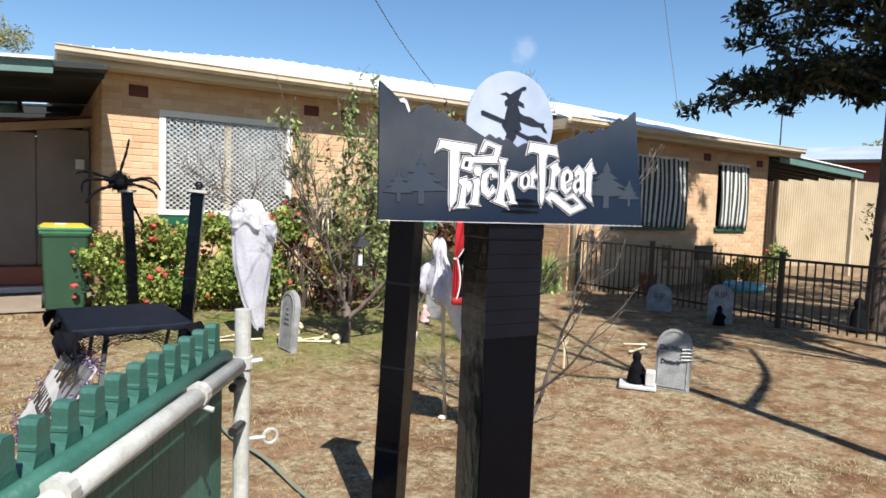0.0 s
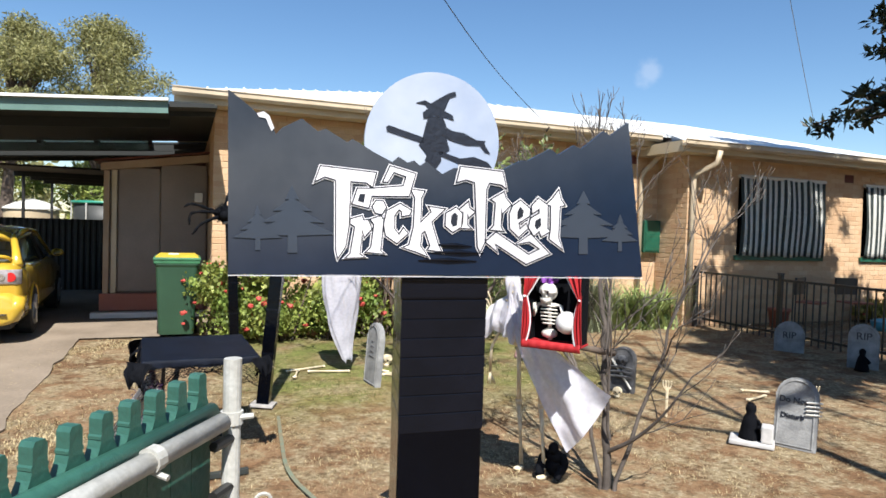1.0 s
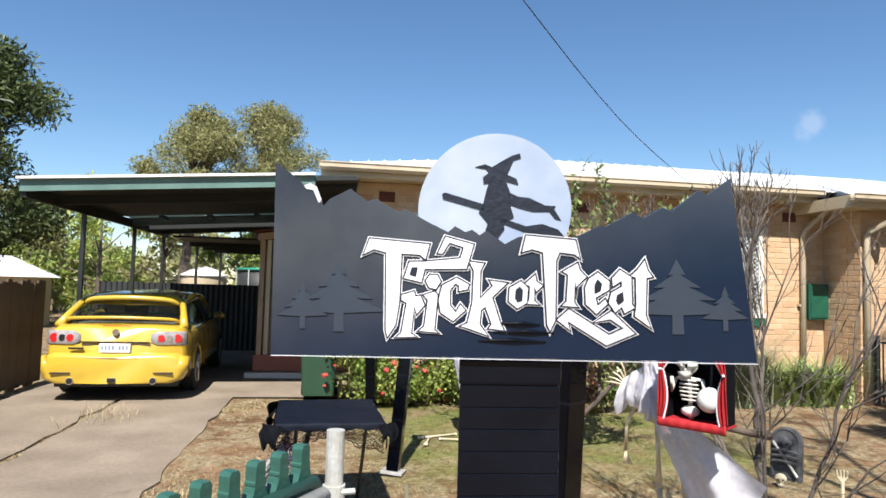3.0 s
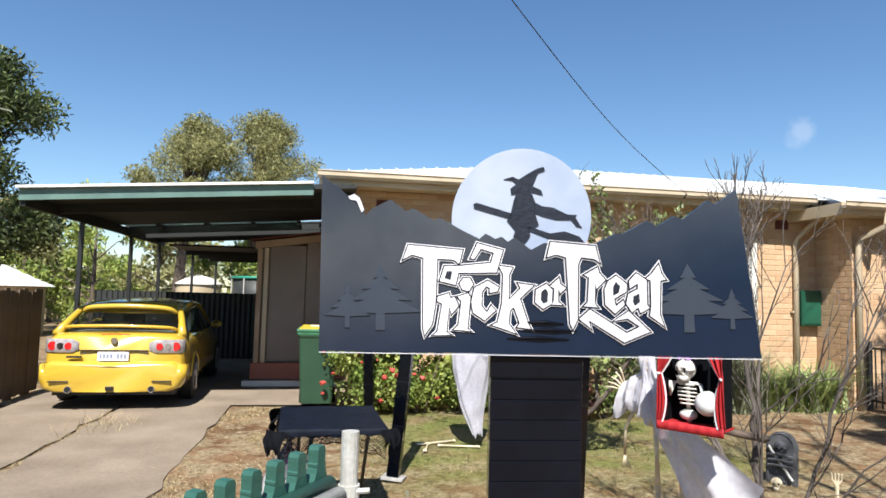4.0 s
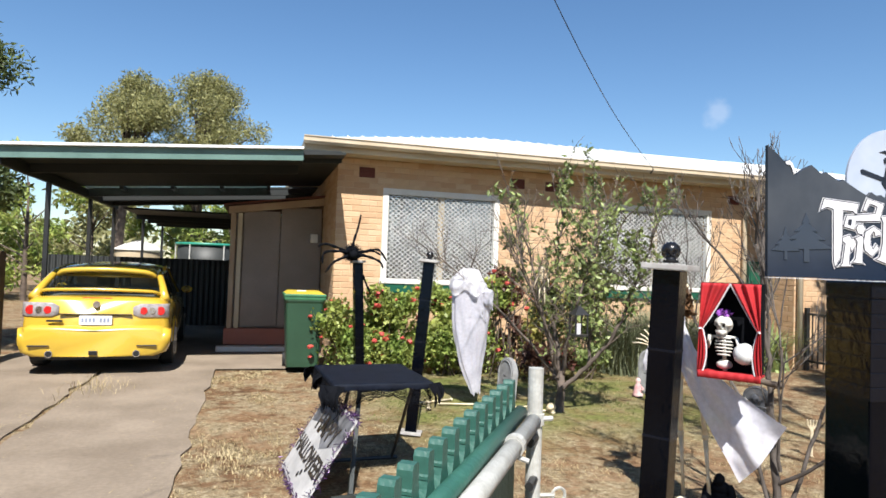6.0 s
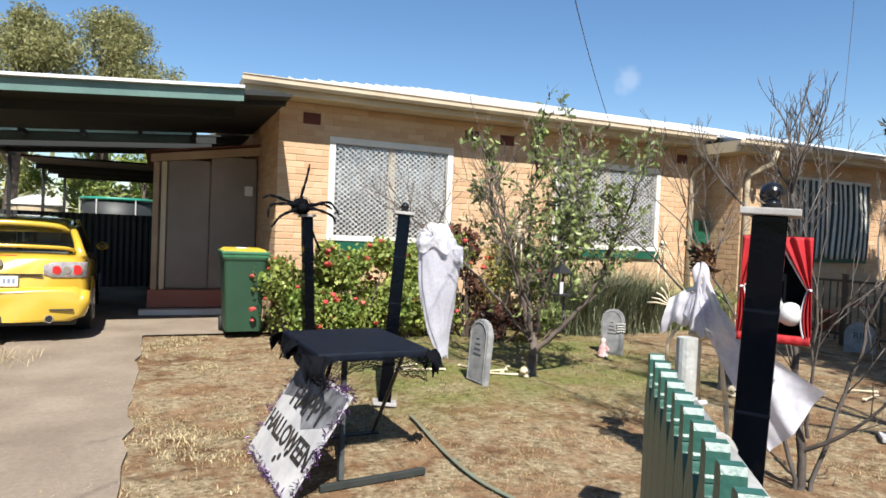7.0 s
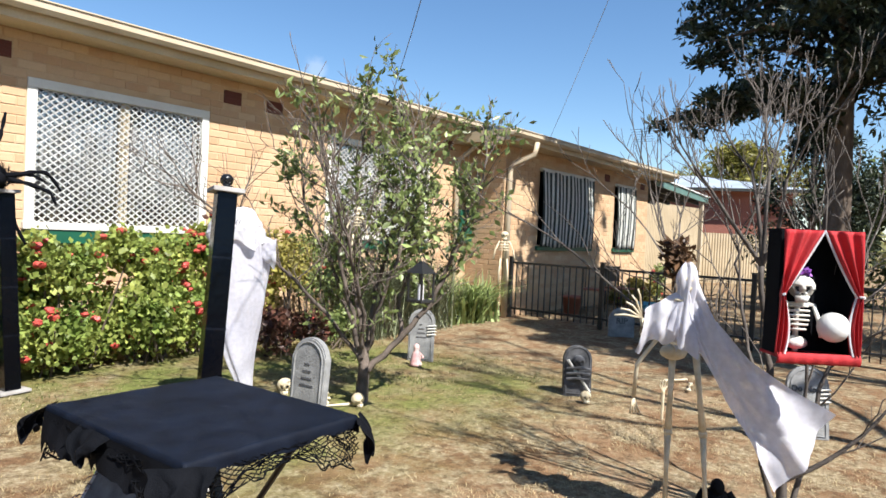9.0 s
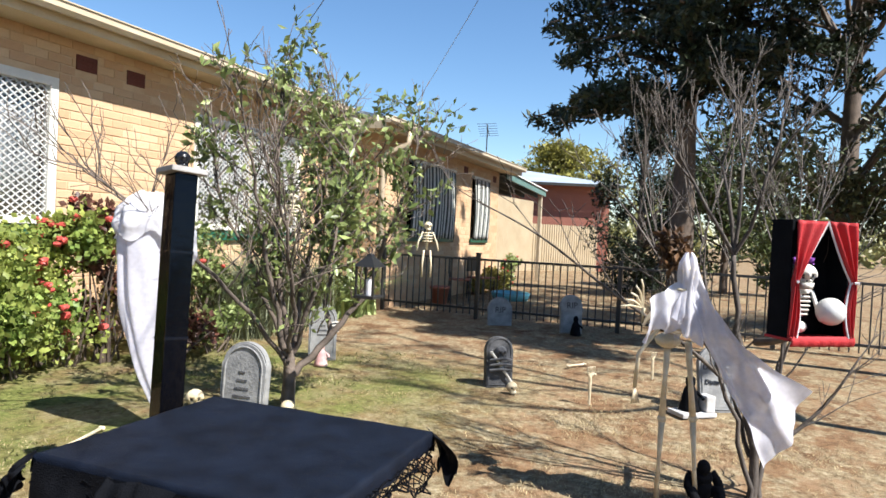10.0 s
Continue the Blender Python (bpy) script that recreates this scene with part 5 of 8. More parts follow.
def trick_sign():
    s = thing("halloween_sign", "black jagged-topped cardboard sign with white lettering on a post", "sign", pose(0.88, 1.055, 0, 0, 0, -3.5))

    def XZ(u, v):
        """Board coordinates from the artwork's own grid, laid out in perspective."""
        h = 487 - (120 + v / 1.635)
        p = 400 + u / 1.635 - 799 - 0.03 * h
        x = p / (1311.8 - 0.3828 * p)
        return x, 1.449 + h / (1394 - 544 * x)
    P = lambda pts: [XZ(a, b) for a, b in pts]
    top = [(10, 70), (55, 104), (92, 136), (112, 130), (128, 142), (146, 196), (166, 176), (222, 150), (268, 186), (290, 178), (352, 216), (368, 207), (432, 246), (482, 272), (500, 257), (526, 273), (544, 267), (562, 282), (580, 270),
           (626, 306), (660, 288), (690, 286), (742, 291), (802, 290), (854, 265), (872, 266), (936, 232), (960, 249), (1004, 222), (1026, 233), (1090, 182), (1108, 196), (1160, 158)]
    part("board", prism(B(), P(top + [(1205, 600), (5, 600)]), 0.006), M_SIGN, s, "black printed cardboard with a jagged skyline")
    part("board_edge", prism(B(), P([(5, 603), (1205, 603), (1205, 604.6), (5, 604.6)]), 0.008, Matrix.Translation((0, -0.001, 0))), M_LETTER, s)
    # grey fir trees printed over the night sky
    def fir(x0, top, w, h):
        out = []
        for k in range(4):
            out += [(x0 + w * (0.16 + 0.28 * k), top + h * (0.25 + 0.20 * k)), (x0 + w * (0.06 + 0.16 * k), top + h * (0.24 + 0.20 * k))]
        out[-1] = (x0 + w * 0.10, top + h * 0.88)
        out += [(x0 + w * 0.11, top + h * 1.18), (x0 - w * 0.11, top + h * 1.18), (x0 - w * 0.10, top + h * 0.88)]
        for k in (3, 2, 1, 0):
            out += [(x0 - w * (0.16 + 0.28 * k), top + h * (0.25 + 0.20 * k))] + ([(x0 - w * (0.06 + 0.16 * (k - 1)), top + h * (0.04 + 0.20 * k))] if k else [])
        return [(x0, top)] + out
    for x0, top, w, h in ((192, 342, 128, 165), (1032, 352, 122, 155), (92, 400, 70, 110), (1138, 420, 52, 90)):
        part("printed_tree", prism(B(), P(fir(x0, top, w, h)), 0.001, Matrix.Translation((0, -0.0012 - 0.00002 * top / 100, 0))), M_SIGNGREY, s)
    part("torn_edge", prism(B(), P([(92, 138), (112, 132), (128, 144), (142, 180), (134, 188), (118, 152), (98, 148)]), 0.0008, Matrix.Translation((0, -0.0014, 0))), M_LETTER, s, "white torn paper edge")
    moon = [(600 + 195 * math.cos(2 * math.pi * k / 72), 212 - 203 * math.sin(2 * math.pi * k / 72)) for k in range(72)]
    part("moon", prism(B(), P(moon), 0.004, Matrix.Translation((0, 0.008, 0))), M_MOON, s, "round white moon disc")
    wm = Matrix.Translation((0, 0.0068, 0))
    bm = B()
    for poly in (
        [(555, 98), (580, 91), (597, 100), (622, 85), (650, 70), (668, 66), (671, 78), (652, 84), (642, 108), (636, 121), (660, 134), (664, 149), (640, 141), (610, 136), (590, 142), (576, 144), (574, 126), (590, 114), (580, 103)],
        [(590, 138), (632, 139), (642, 165), (642, 200), (652, 235), (626, 250), (628, 266), (612, 288), (592, 282), (580, 266), (586, 250), (563, 220), (574, 198), (582, 165)],
        [(640, 168), (662, 180), (692, 185), (730, 206), (756, 208), (752, 216), (769, 246), (754, 241), (740, 222), (700, 221), (664, 210), (640, 200)],
        [(468, 168), (476, 164), (578, 199), (576, 216), (470, 181)],
        [(620, 236), (682, 259), (722, 254), (762, 270), (779, 292), (730, 294), (690, 286), (674, 272), (615, 247)]):
        prism(bm, P(poly), 0.0012, wm)
    part("silhouette", bm, M_INK, s, "black flying silhouette on the moon")
    # lettering, each letter with a dark line and a white outer edge
    glyph_big_t = [(275, 288), (432, 305), (422, 343), (407, 331), (359, 328), (353, 459), (343, 518), (323, 548), (319, 531), (320, 325), (286, 315), (260, 328)]
    glyph_swash = [(475, 286), (545, 307), (527, 369), (420, 369), (411, 404), (367, 393), (381, 351), (420, 351), (513, 343), (522, 313), (484, 300), (466, 329), (456, 328)]
    glyph_r_one = [(360, 451), (361, 439), (392, 430), (396, 443), (409, 441), (419, 465), (400, 487), (393, 465), (384, 540), (396, 547), (348, 549), (360, 539), (374, 459)]
    glyph_dot = [(434, 386), (453, 387), (461, 403), (449, 422), (432, 418), (424, 401)]
    glyph_i_stem = [(419, 439), (446, 430), (453, 439), (444, 530), (452, 536), (407, 532), (420, 520), (429, 452)]
    glyph_c = [(503, 394), (533, 412), (529, 423), (509, 427), (509, 414), (499, 407), (485, 426), (484, 465), (500, 485), (512, 465), (523, 478), (493, 505), (462, 484), (457, 452), (466, 414)]
    glyph_k = [(536, 352), (571, 357), (562, 375), (560, 450), (595, 415), (588, 402), (628, 408), (591, 444), (612, 514), (619, 528), (584, 524), (591, 514), (575, 467), (563, 477), (559, 514), (579, 542), (546, 529), (514, 519), (530, 512), (543, 458), (547, 375)]
    glyph_o = [(664, 404), (680, 420), (677, 458), (654, 472), (634, 455), (636, 420)]
    glyph_r_two = [(674, 410), (698, 388), (701, 404), (716, 415), (701, 429), (696, 415), (695, 453), (705, 462), (679, 460), (684, 451), (686, 415)]
    glyph_tall_t = [(678, 286), (796, 300), (806, 344), (795, 335), (758, 329), (749, 351), (745, 502), (733, 528), (727, 514), (719, 329), (692, 320), (668, 327)]
    glyph_r_three = [(767, 379), (801, 359), (805, 375), (820, 393), (797, 417), (794, 396), (791, 458), (798, 468), (764, 465), (774, 455), (779, 386)]
    glyph_e = [(849, 383), (875, 405), (874, 425), (842, 445), (846, 467), (865, 451), (869, 461), (844, 485), (820, 461), (819, 420), (828, 398)]
    glyph_a = [(901, 377), (926, 395), (926, 462), (932, 470), (910, 483), (904, 467), (888, 481), (874, 458), (880, 433), (905, 419), (905, 402), (884, 416), (883, 397)]
    glyph_t = [(958, 355), (964, 378), (974, 394), (961, 396), (957, 488), (968, 518), (934, 491), (938, 464), (938, 395), (927, 391), (941, 378)]
    glyph_tail = [(751, 501), (779, 475), (873, 539), (908, 521), (876, 498), (840, 506), (879, 480), (931, 534), (866, 563), (774, 503), (780, 526)]
    hole_swash = [(388, 367), (400, 367), (396, 388), (383, 384)]
    hole_o = [(660, 419), (666, 426), (664, 452), (655, 455), (650, 446), (652, 426)]
    hole_e = [(848, 402), (856, 411), (853, 427), (842, 433), (842, 414)]
    hole_a = [(905, 434), (906, 453), (896, 461), (892, 453), (894, 440)]

    def letter(poly, grow_px, dy, m, nm):
        cx = sum(a for a, _ in poly) / len(poly)
        n = len(poly)
        area = sum(poly[i][0] * poly[(i + 1) % n][1] - poly[(i + 1) % n][0] * poly[i][1] for i in range(n))
        sg = 1 if area > 0 else -1
        out = []
        for i in range(n):
            a, b, c = Vector(poly[i - 1]), Vector(poly[i]), Vector(poly[(i + 1) % n])
            e1, e2 = (b - a).normalized(), (c - b).normalized()
            n1, n2 = Vector((e1.y, -e1.x)) * sg, Vector((e2.y, -e2.x)) * sg
            mm = (n1 + n2)
            mm = mm.normalized() if mm.length > 1e-4 else n1
            k = min(2.2, 1 / max(0.35, mm.dot(n1)))
            q = b + mm * grow_px * k
            out.append((q.x, q.y))
        return part(nm, prism(B(), P(out), 0.0006, Matrix.Translation((0, dy, 0))), m, s)
    for poly in (glyph_big_t, glyph_swash, glyph_r_one, glyph_dot, glyph_i_stem, glyph_c, glyph_k, glyph_o, glyph_r_two, glyph_tall_t, glyph_r_three, glyph_e, glyph_a, glyph_t, glyph_tail):
        letter(poly, 7.0, -0.0016, M_LETTER, "letter_edge")
        letter(poly, 4.4, -0.0022, M_INK, "letter_line")
        letter(poly, 0.6, -0.0028, M_LETTER, "letter")
    for poly in (hole_swash, hole_o, hole_e, hole_a):
        letter(poly, 2.0, -0.0032, M_INK, "letter_hollow")
    # post of boxed-in board wound with black tape
    def skewed(z0, z1, grow_m, bev):
        """The post is a little out of square: its back is shifted sideways."""
        bm = box(B(), -0.062 - grow_m, 0.008 - grow_m, z0, 0.052 + grow_m, 0.122 + grow_m, z1, bev)
        for v in bm.verts:
            v.co.x += 0.165 * (v.co.y - 0.008)
        return bm
    part("post", skewed(0.0, 1.446, 0.0, 0.004), M_BLACK, s, "square black post")
    for i in range(7):
        z = 1.405 - i * 0.0245
        part("tape", skewed(z - 0.0118, z + 0.0118, 0.0006, 0.0008), M_TAPE, s)
    part("tape", skewed(1.418, 1.4465, 0.002, 0.003), M_TAPE, s, "glossy black tape binding")
    for i, (a, z) in enumerate(((-0.005, 1.468), (0.012, 1.478), (0.004, 1.487))):
        part("tape_patch", tube(B(), [(a - 0.04, -0.0012, z), (a, -0.002, z + 0.0015), (a + 0.038 - i * 0.008, -0.0012, z)], [0.0006, 0.0026, 0.0006], 8), M_TAPE, s)


trick_sign()


def dark_post(name, label, base, top, w, cap_w, ornament, rz):
    """A square black post with a board cap; it leans from base to top."""
    b, tp = Vector(base), Vector(top)
    d = (tp - b)
    q = Vector((0, 0, 1)).rotation_difference(d.normalized()).to_matrix().to_4x4()
    t = thing(name, label, "post", Matrix.Translation(b) @ q @ pose(0, 0, 0, 0, 0, rz), "black posts")
    h = d.length
    part("shaft", box(B(), -w / 2, -w / 2, 0, w / 2, w / 2, h - 0.02, 0.004), M_BLACK, t)
    part("cap", box(B(), -cap_w / 2, -cap_w / 2, h - 0.018, cap_w / 2, cap_w / 2, h + 0.006, 0.004), M_GREYCAP, t, "grey board cap")
    part("foot", box(B(), -w * 0.95, -w * 0.95, 0.0, w * 0.95, w * 0.95, 0.022, 0.004), M_GREYCAP, t, "pale base board")
    for i in range(3):
        z = h * (0.28 + 0.24 * i)
        part("tape", box(B(), -w / 2 - 0.0015, -w / 2 - 0.0015, z, w / 2 + 0.0015, w / 2 + 0.0015, z + 0.012, 0.001), M_TAPE, t)
    return t, h


tC, hC = dark_post("gate_pillar", "square black pillar with a pale cap and a black skull ornament", (1.46, 2.60, 0), (1.50, 2.565, 1.49), 0.112, 0.19, True, 38)
tB, hB = dark_post("gate_pillar", "leaning square black pillar with a grey cap", (1.19, 5.74, 0), (1.325, 5.82, 1.51), 0.10, 0.16, True, -19)
tA, hA = dark_post("gate_pillar", "square black pillar with a large toy spider on it", (1.13, 8.28, 0), (1.07, 8.36, 1.50), 0.11, 0.17, True, 5)


def skull_bm(bm, c, r, m=None):
    """Cranium, brow, jaw and sunken eyes in one shape."""
    mm = Matrix.Translation(c) @ (m or Matrix())
    sunk = set()
    made = bmesh.ops.create_uvsphere(bm, u_segments=44, v_segments=30, radius=r)["verts"]
    for v in made:
        x, y, z = v.co / r
        if z < -0.15 and y < 0.2:
            v.co.x *= 0.78
            v.co.y *= 0.86
        for ex in (-0.40, 0.40):
            if y < -0.3 and (x - ex) ** 2 + (z + 0.10) ** 2 < 0.062:
                v.co.y += r * 0.28
                sunk.add(v)
        if y < -0.5 and abs(x) < 0.14 and -0.62 < z < -0.40:
            v.co.y += r * 0.2
            sunk.add(v)
        v.co = mm @ v.co
    for f in {f for v in sunk for f in v.link_faces}:
        if sum(v in sunk for v in f.verts) >= 3:
            f.material_index = 1
    for v in bmesh.ops.create_cube(bm, size=1.0)["verts"]:
        q = v.co.copy()
        v.co = mm @ Vector((q.x * r * (1.05 if q.z > 0 else 0.75), q.y * r * 0.9 - r * 0.35, q.z * r * 0.55 - r * 0.92))
    return bm


def socketed(ob):
    """Second surface for the dark hollows of a skull."""
    ob.data.materials.append(M_INK)
    return ob


def ornament(loc, r, rz):
    t = thing("skull_ornament", "small glossy black skull ornament on the pillar cap", "ornament", pose(*loc, 0, 0, rz), "skull ornaments")
    socketed(part("skull", skull_bm(B(), (0, 0, r * 1.2), r), M_PLASTICBLK, t, smooth=True))
    part("stand", tube(B(), [(0, 0, 0), (0, 0, r * 0.3)], r * 0.8, 12), M_PLASTICBLK, t)


ornament((1.50, 2.565, 1.502), 0.040, -35)
ornament((1.328, 5.822, 1.52), 0.034, -30)


def spider():
    t = thing("toy_spider", "large black furry toy spider with long bent legs", "toy spider", pose(0.99, 8.31, 1.495) @ Matrix.Diagonal((1.15, 1.1, 1.2, 1)))
    part("abdomen", ball(B(), (0.0, 0.04, 0.085), 0.088, 16, 10, (1, 1.15, 0.9)), M_FABRIC, t, smooth=True)
    leaves("fur", clump(700, (0, 0.02, 0.085), (0.095, 0.11, 0.085), np.random.default_rng(9), 0.8), 0.035, M_FABRIC, t, "", 0.1, 0.14, 9)
    part("head", ball(B(), (0.0, -0.075, 0.07), 0.045, 14, 8), M_FABRIC, t, smooth=True)
    for i, (dx, dy, h1, x2, z2, x3, z3) in enumerate(((-0.15, -0.05, 0.13, -0.30, 0.17, -0.38, 0.14), (-0.14, -0.08, 0.10, -0.31, 0.08, -0.33, -0.03), (-0.12, -0.10, 0.03, -0.22, -0.02, -0.30, -0.12), (0.02, 0.10, 0.2, 0.07, 0.36, 0.10, 0.50),
                                                      (0.13, -0.06, 0.11, 0.27, 0.13, 0.36, 0.02), (0.14, -0.08, 0.06, 0.28, 0.01, 0.32, -0.06), (0.12, 0.08, 0.10, 0.24, 0.12, 0.34, 0.08), (0.05, 0.1, 0.05, 0.16, -0.18, 0.24, -0.33))):
        pts = catmull([(0, 0, 0.08), (dx, dy, h1), (x2, dy * 1.4, z2), (x3, dy * 1.6, z3)], 5)
        part("leg", tube(B(), pts, [0.018 * (1 - 0.5 * k / len(pts)) * (1 + 0.25 * math.sin(k * 2.1)) for k in range(len(pts))], 7), M_FABRIC, t, smooth=True)


spider()


def gate():
    o, d = Vector((0.676, 2.075, 0)), Vector((-0.565, -0.825, 0))
    rz = math.degrees(math.atan2(d.y, d.x))
    t = thing("picket_gate", "green painted picket gate on a galvanised tube frame, standing open", "gate", pose(o.x, o.y, 0, 0, 0, rz))
    # local x runs along the gate from its hinge post; local +y is the drive side
    L = 1.22
    part("frame_tube", tube(B(), [(0.02, -0.0, 0.985), (L, 0.0, 0.965)], 0.024, 14), M_GALV, t, "pale galvanised tube", smooth=True)
    part("frame_tube", tube(B(), [(0.02, -0.0, 0.16), (L, 0.0, 0.15)], 0.02, 12), M_GALV, t, smooth=True)
    part("frame_tube", tube(B(), [(L, 0.0, 0.13), (L, 0.0, 0.985)], 0.022, 12), M_GALV, t, smooth=True)
    part("rail", tube(B(), [(0.0, -0.044, 1.005), (L - 0.02, -0.044, 0.985)], 0.022, 14), M_GATEGREEN, t, "green painted rail", smooth=True)
    n = 14
    shape = [(-0.042, 0.08), (0.042, 0.08), (0.042, 0.985), (0.038, 1.0), (0.022, 1.035), (0.018, 1.05), (0.020, 1.052), (0.020, 1.058), (0.017, 1.062), (0.017, 1.095), (0.011, 1.105), (-0.011, 1.105), (-0.017, 1.095), (-0.017, 1.062), (-0.020, 1.058), (-0.020, 1.052), (-0.018, 1.05), (-0.022, 1.035), (-0.038, 1.0), (-0.042, 0.985)]
    me = None
    for i in range(n):
        x = 0.015 + i * 0.0865
        if me is None:
            bm = prism(B(), shape, 0.032)
            pk = part("picket", bm, M_GATEGREEN, t)
            me = pk.data
        else:
            pk = new("picket", me)
            pk.parent = t
        pk.matrix_basis = Matrix.Translation((x, -0.096, -0.002 * i))
    for x in (0.3, 0.85):
        part("clip", tube(B(), [(x - 0.014, 0, 0.983), (x + 0.014, 0, 0.982)], 0.03, 12), M_GALV, t)
        part("bolt", tube(B(), [(x, 0.0, 0.955), (x, 0.04, 0.945)], 0.007, 8), M_GALV, t)
    for z in (0.93, 0.80):
        part("hinge", tube(B(), [(-0.02, 0, z), (0.06, 0, z)], 0.014, 8), M_IRON, t)
    part("latch_ring", tube(B(), [(0.61 + 0.03 * math.cos(a), -0.10, 0.78 + 0.03 * math.sin(a)) for a in np.linspace(0, 6.2, 14)], 0.008, 6), M_IRON, t, "round black iron latch ring")
    p = thing("gate_post", "pale galvanised tube gate post with eye bolt and clamps", "post", pose(0.690, 2.105, 0))
    part("tube", tube(B(), [(0, 0, 0), (0, 0, 1.142)], 0.024, 16), M_GALV, p)
    part("clamp", tube(B(), [(0, 0, 0.965), (0, 0, 1.0)], 0.030, 14), M_GALV, p)
    part("bolt", tube(B(), [(-0.02, -0.02, 0.985), (0.055, -0.01, 0.985)], 0.008, 8), M_GALV, p)
    part("bolt", tube(B(), [(0.0, 0.0, 0.745), (0.07, -0.01, 0.745)], 0.007, 8), M_GALV, p)
    part("eye", tube(B(), [(0.085 + 0.022 * math.cos(a), -0.01, 0.745 + 0.022 * math.sin(a)) for a in np.linspace(0, 6.28, 16)], 0.005, 6), M_GALV, p)


gate()


def draped_table():
    t = thing("folding_table", "small folding table under a ragged black cloth", "table", pose(0.655, 4.835, 0, 0, 0, 3))
    a, b, h = 0.33, 0.41, 0.675
    part("top", box(B(), -a + 0.02, -b + 0.02, h - 0.03, a - 0.02, b - 0.02, h - 0.006, 0.004), M_BLACK, t)
    r = random.Random(4)

    def fn(u, v):
        # a taut top with a short hem turned down all round
        x, y = (u - 0.5) * 2 * (a + 0.06), (v - 0.5) * 2 * (b + 0.06)
        ox, oy = max(0, abs(x) - a), max(0, abs(y) - b)
        sx, sy = (1 if x > 0 else -1), (1 if y > 0 else -1)
        z = h + 0.004 + 0.0022 * noise.noise((x * 7, y * 7, 2.0)) + 0.0008 * noise.noise((x * 24, y * 24, 6.0))
        over = min(0.06, max(ox, oy) + 0.3 * min(ox, oy))
        k = 0.012 * (1 - math.exp(-over * 70)) + 0.004 * noise.noise((x * 14, y * 14, 1.0)) * (over > 0)
        return (sx * (min(abs(x), a) + (k if ox else 0)), sy * (min(abs(y), b) + (k if oy else 0)), z - max(0, over - 0.006) * (0.85 + 0.5 * noise.noise((x * 9, y * 9, 4.0))))
    part("cloth", sheet(B(), fn, 70, 80), M_CLOTH, t, "taut black cloth with a frayed hem", smooth=True)

    # torn black netting hanging from the hem: knotted threads in a sagging mesh
    def net(name, p0, p1, drop, seed):
        rr = random.Random(seed)
        p0, p1 = Vector(p0), Vector(p1)
        n, m = max(4, int((p1 - p0).length / 0.022)), max(2, int(drop / 0.02))
        out = Vector((p1.y - p0.y, p0.x - p1.x, 0)).normalized()
        g = []
        for i in range(n + 1):
            f = i / n
            fall = drop * (0.30 + 0.70 * (0.5 + 0.5 * math.cos(f * 2 * math.pi)) ** 1.2) * rr.uniform(0.8, 1.1)
            g.append([p0.lerp(p1, f) + out * (0.012 + 0.02 * math.sin(f * 17 + j) * j / m) + Vector((rr.gauss(0, 0.004), rr.gauss(0, 0.004), -0.03 - fall * j / m)) for j in range(m + 1)])
        bm = B()
        for i in range(n):
            for j in range(m):
                if rr.random() < 0.85:
                    tube(bm, [g[i][j], g[i + 1][j + 1]], 0.0021, 3)
                if rr.random() < 0.85:
                    tube(bm, [g[i + 1][j], g[i][j + 1]], 0.0021, 3)
            if rr.random() < 0.9:
                tube(bm, [g[i][m], g[i + 1][m]], 0.003, 3)
        tagged(part(name, bm, M_FABRIC, t, "torn black netting"), "torn black netting", kind="stuff")
    net("netting", (-a, b, h), (-a, -b, h), 0.14, 1)
    net("netting", (-a, -b, h), (a, -b, h), 0.17, 2)
    net("netting", (a, -b, h), (a, b, h), 0.10, 3)

    # rags of thicker cloth at the corners
    def rag(c, w, drop, seed):
        cx, cy = c
        ax = math.atan2(cy, cx)

        def q(u, v):
            s2 = (u - 0.5) * w * (1 - 0.45 * v) + 0.03 * noise.noise((u * 3, v * 3, seed))
            o = 0.012 + 0.05 * math.sin(v * 2.2) + 0.014 * math.sin(u * 11 + seed) * (0.3 + v)
            return (cx - math.sin(ax) * s2 + math.cos(ax) * o, cy + math.cos(ax) * s2 + math.sin(ax) * o, h - 0.004 - drop * v * (0.75 + 0.5 * noise.noise((u * 6, 0.0, seed))))
        part("rag", sheet(B(), q, 22, 12), M_FABRIC, t, "ragged black cloth corner", smooth=True)
    def drop_cloth(u, v):
        y = -b + 2 * b * u
        return (-a - 0.013 - 0.02 * v * (1 + math.sin(u * 14 + 2 * v)) * 0.6, y, h - 0.012 - 0.15 * v * (0.72 + 0.42 * noise.noise((u * 7, 0.5, 3.0)) + 0.2 * noise.noise((u * 23, 1.5, 3.0))))
    part("side_cloth", sheet(B(), drop_cloth, 60, 10), M_FABRIC, t, "dense black cloth hanging down the side", smooth=True)
    rag((a, -b), 0.16, 0.15, 1.5)
    rag((-a, -b), 0.20, 0.20, 3.5)
    rag((-a, b), 0.16, 0.12, 5.5)
    rag((-a, 0.05), 0.22, 0.13, 7.5)
    for x in (-a + 0.12, a - 0.10):
        part("leg", tube(B(), [(x, -b + 0.12, h - 0.03), (x, b - 0.22, 0.012)], 0.012, 8), M_IRON, t)
    part("foot_bar", tube(B(), [(-a + 0.06, b - 0.22, 0.014), (a - 0.06, b - 0.22, 0.014)], 0.014, 8), M_IRON, t)
    # the front leg is splayed far out to its foot bar
    part("leg", tube(B(), [(-0.12, -0.22, h - 0.03), (-0.18, -0.40, 0.33), (-0.235, -0.575, 0.03)], 0.019, 4), M_GREYLEG, t, "grey painted leg", smooth=False)
    bm = box(B(), -0.31, -0.016, 0.0, 0.31, 0.016, 0.036, 0.004)
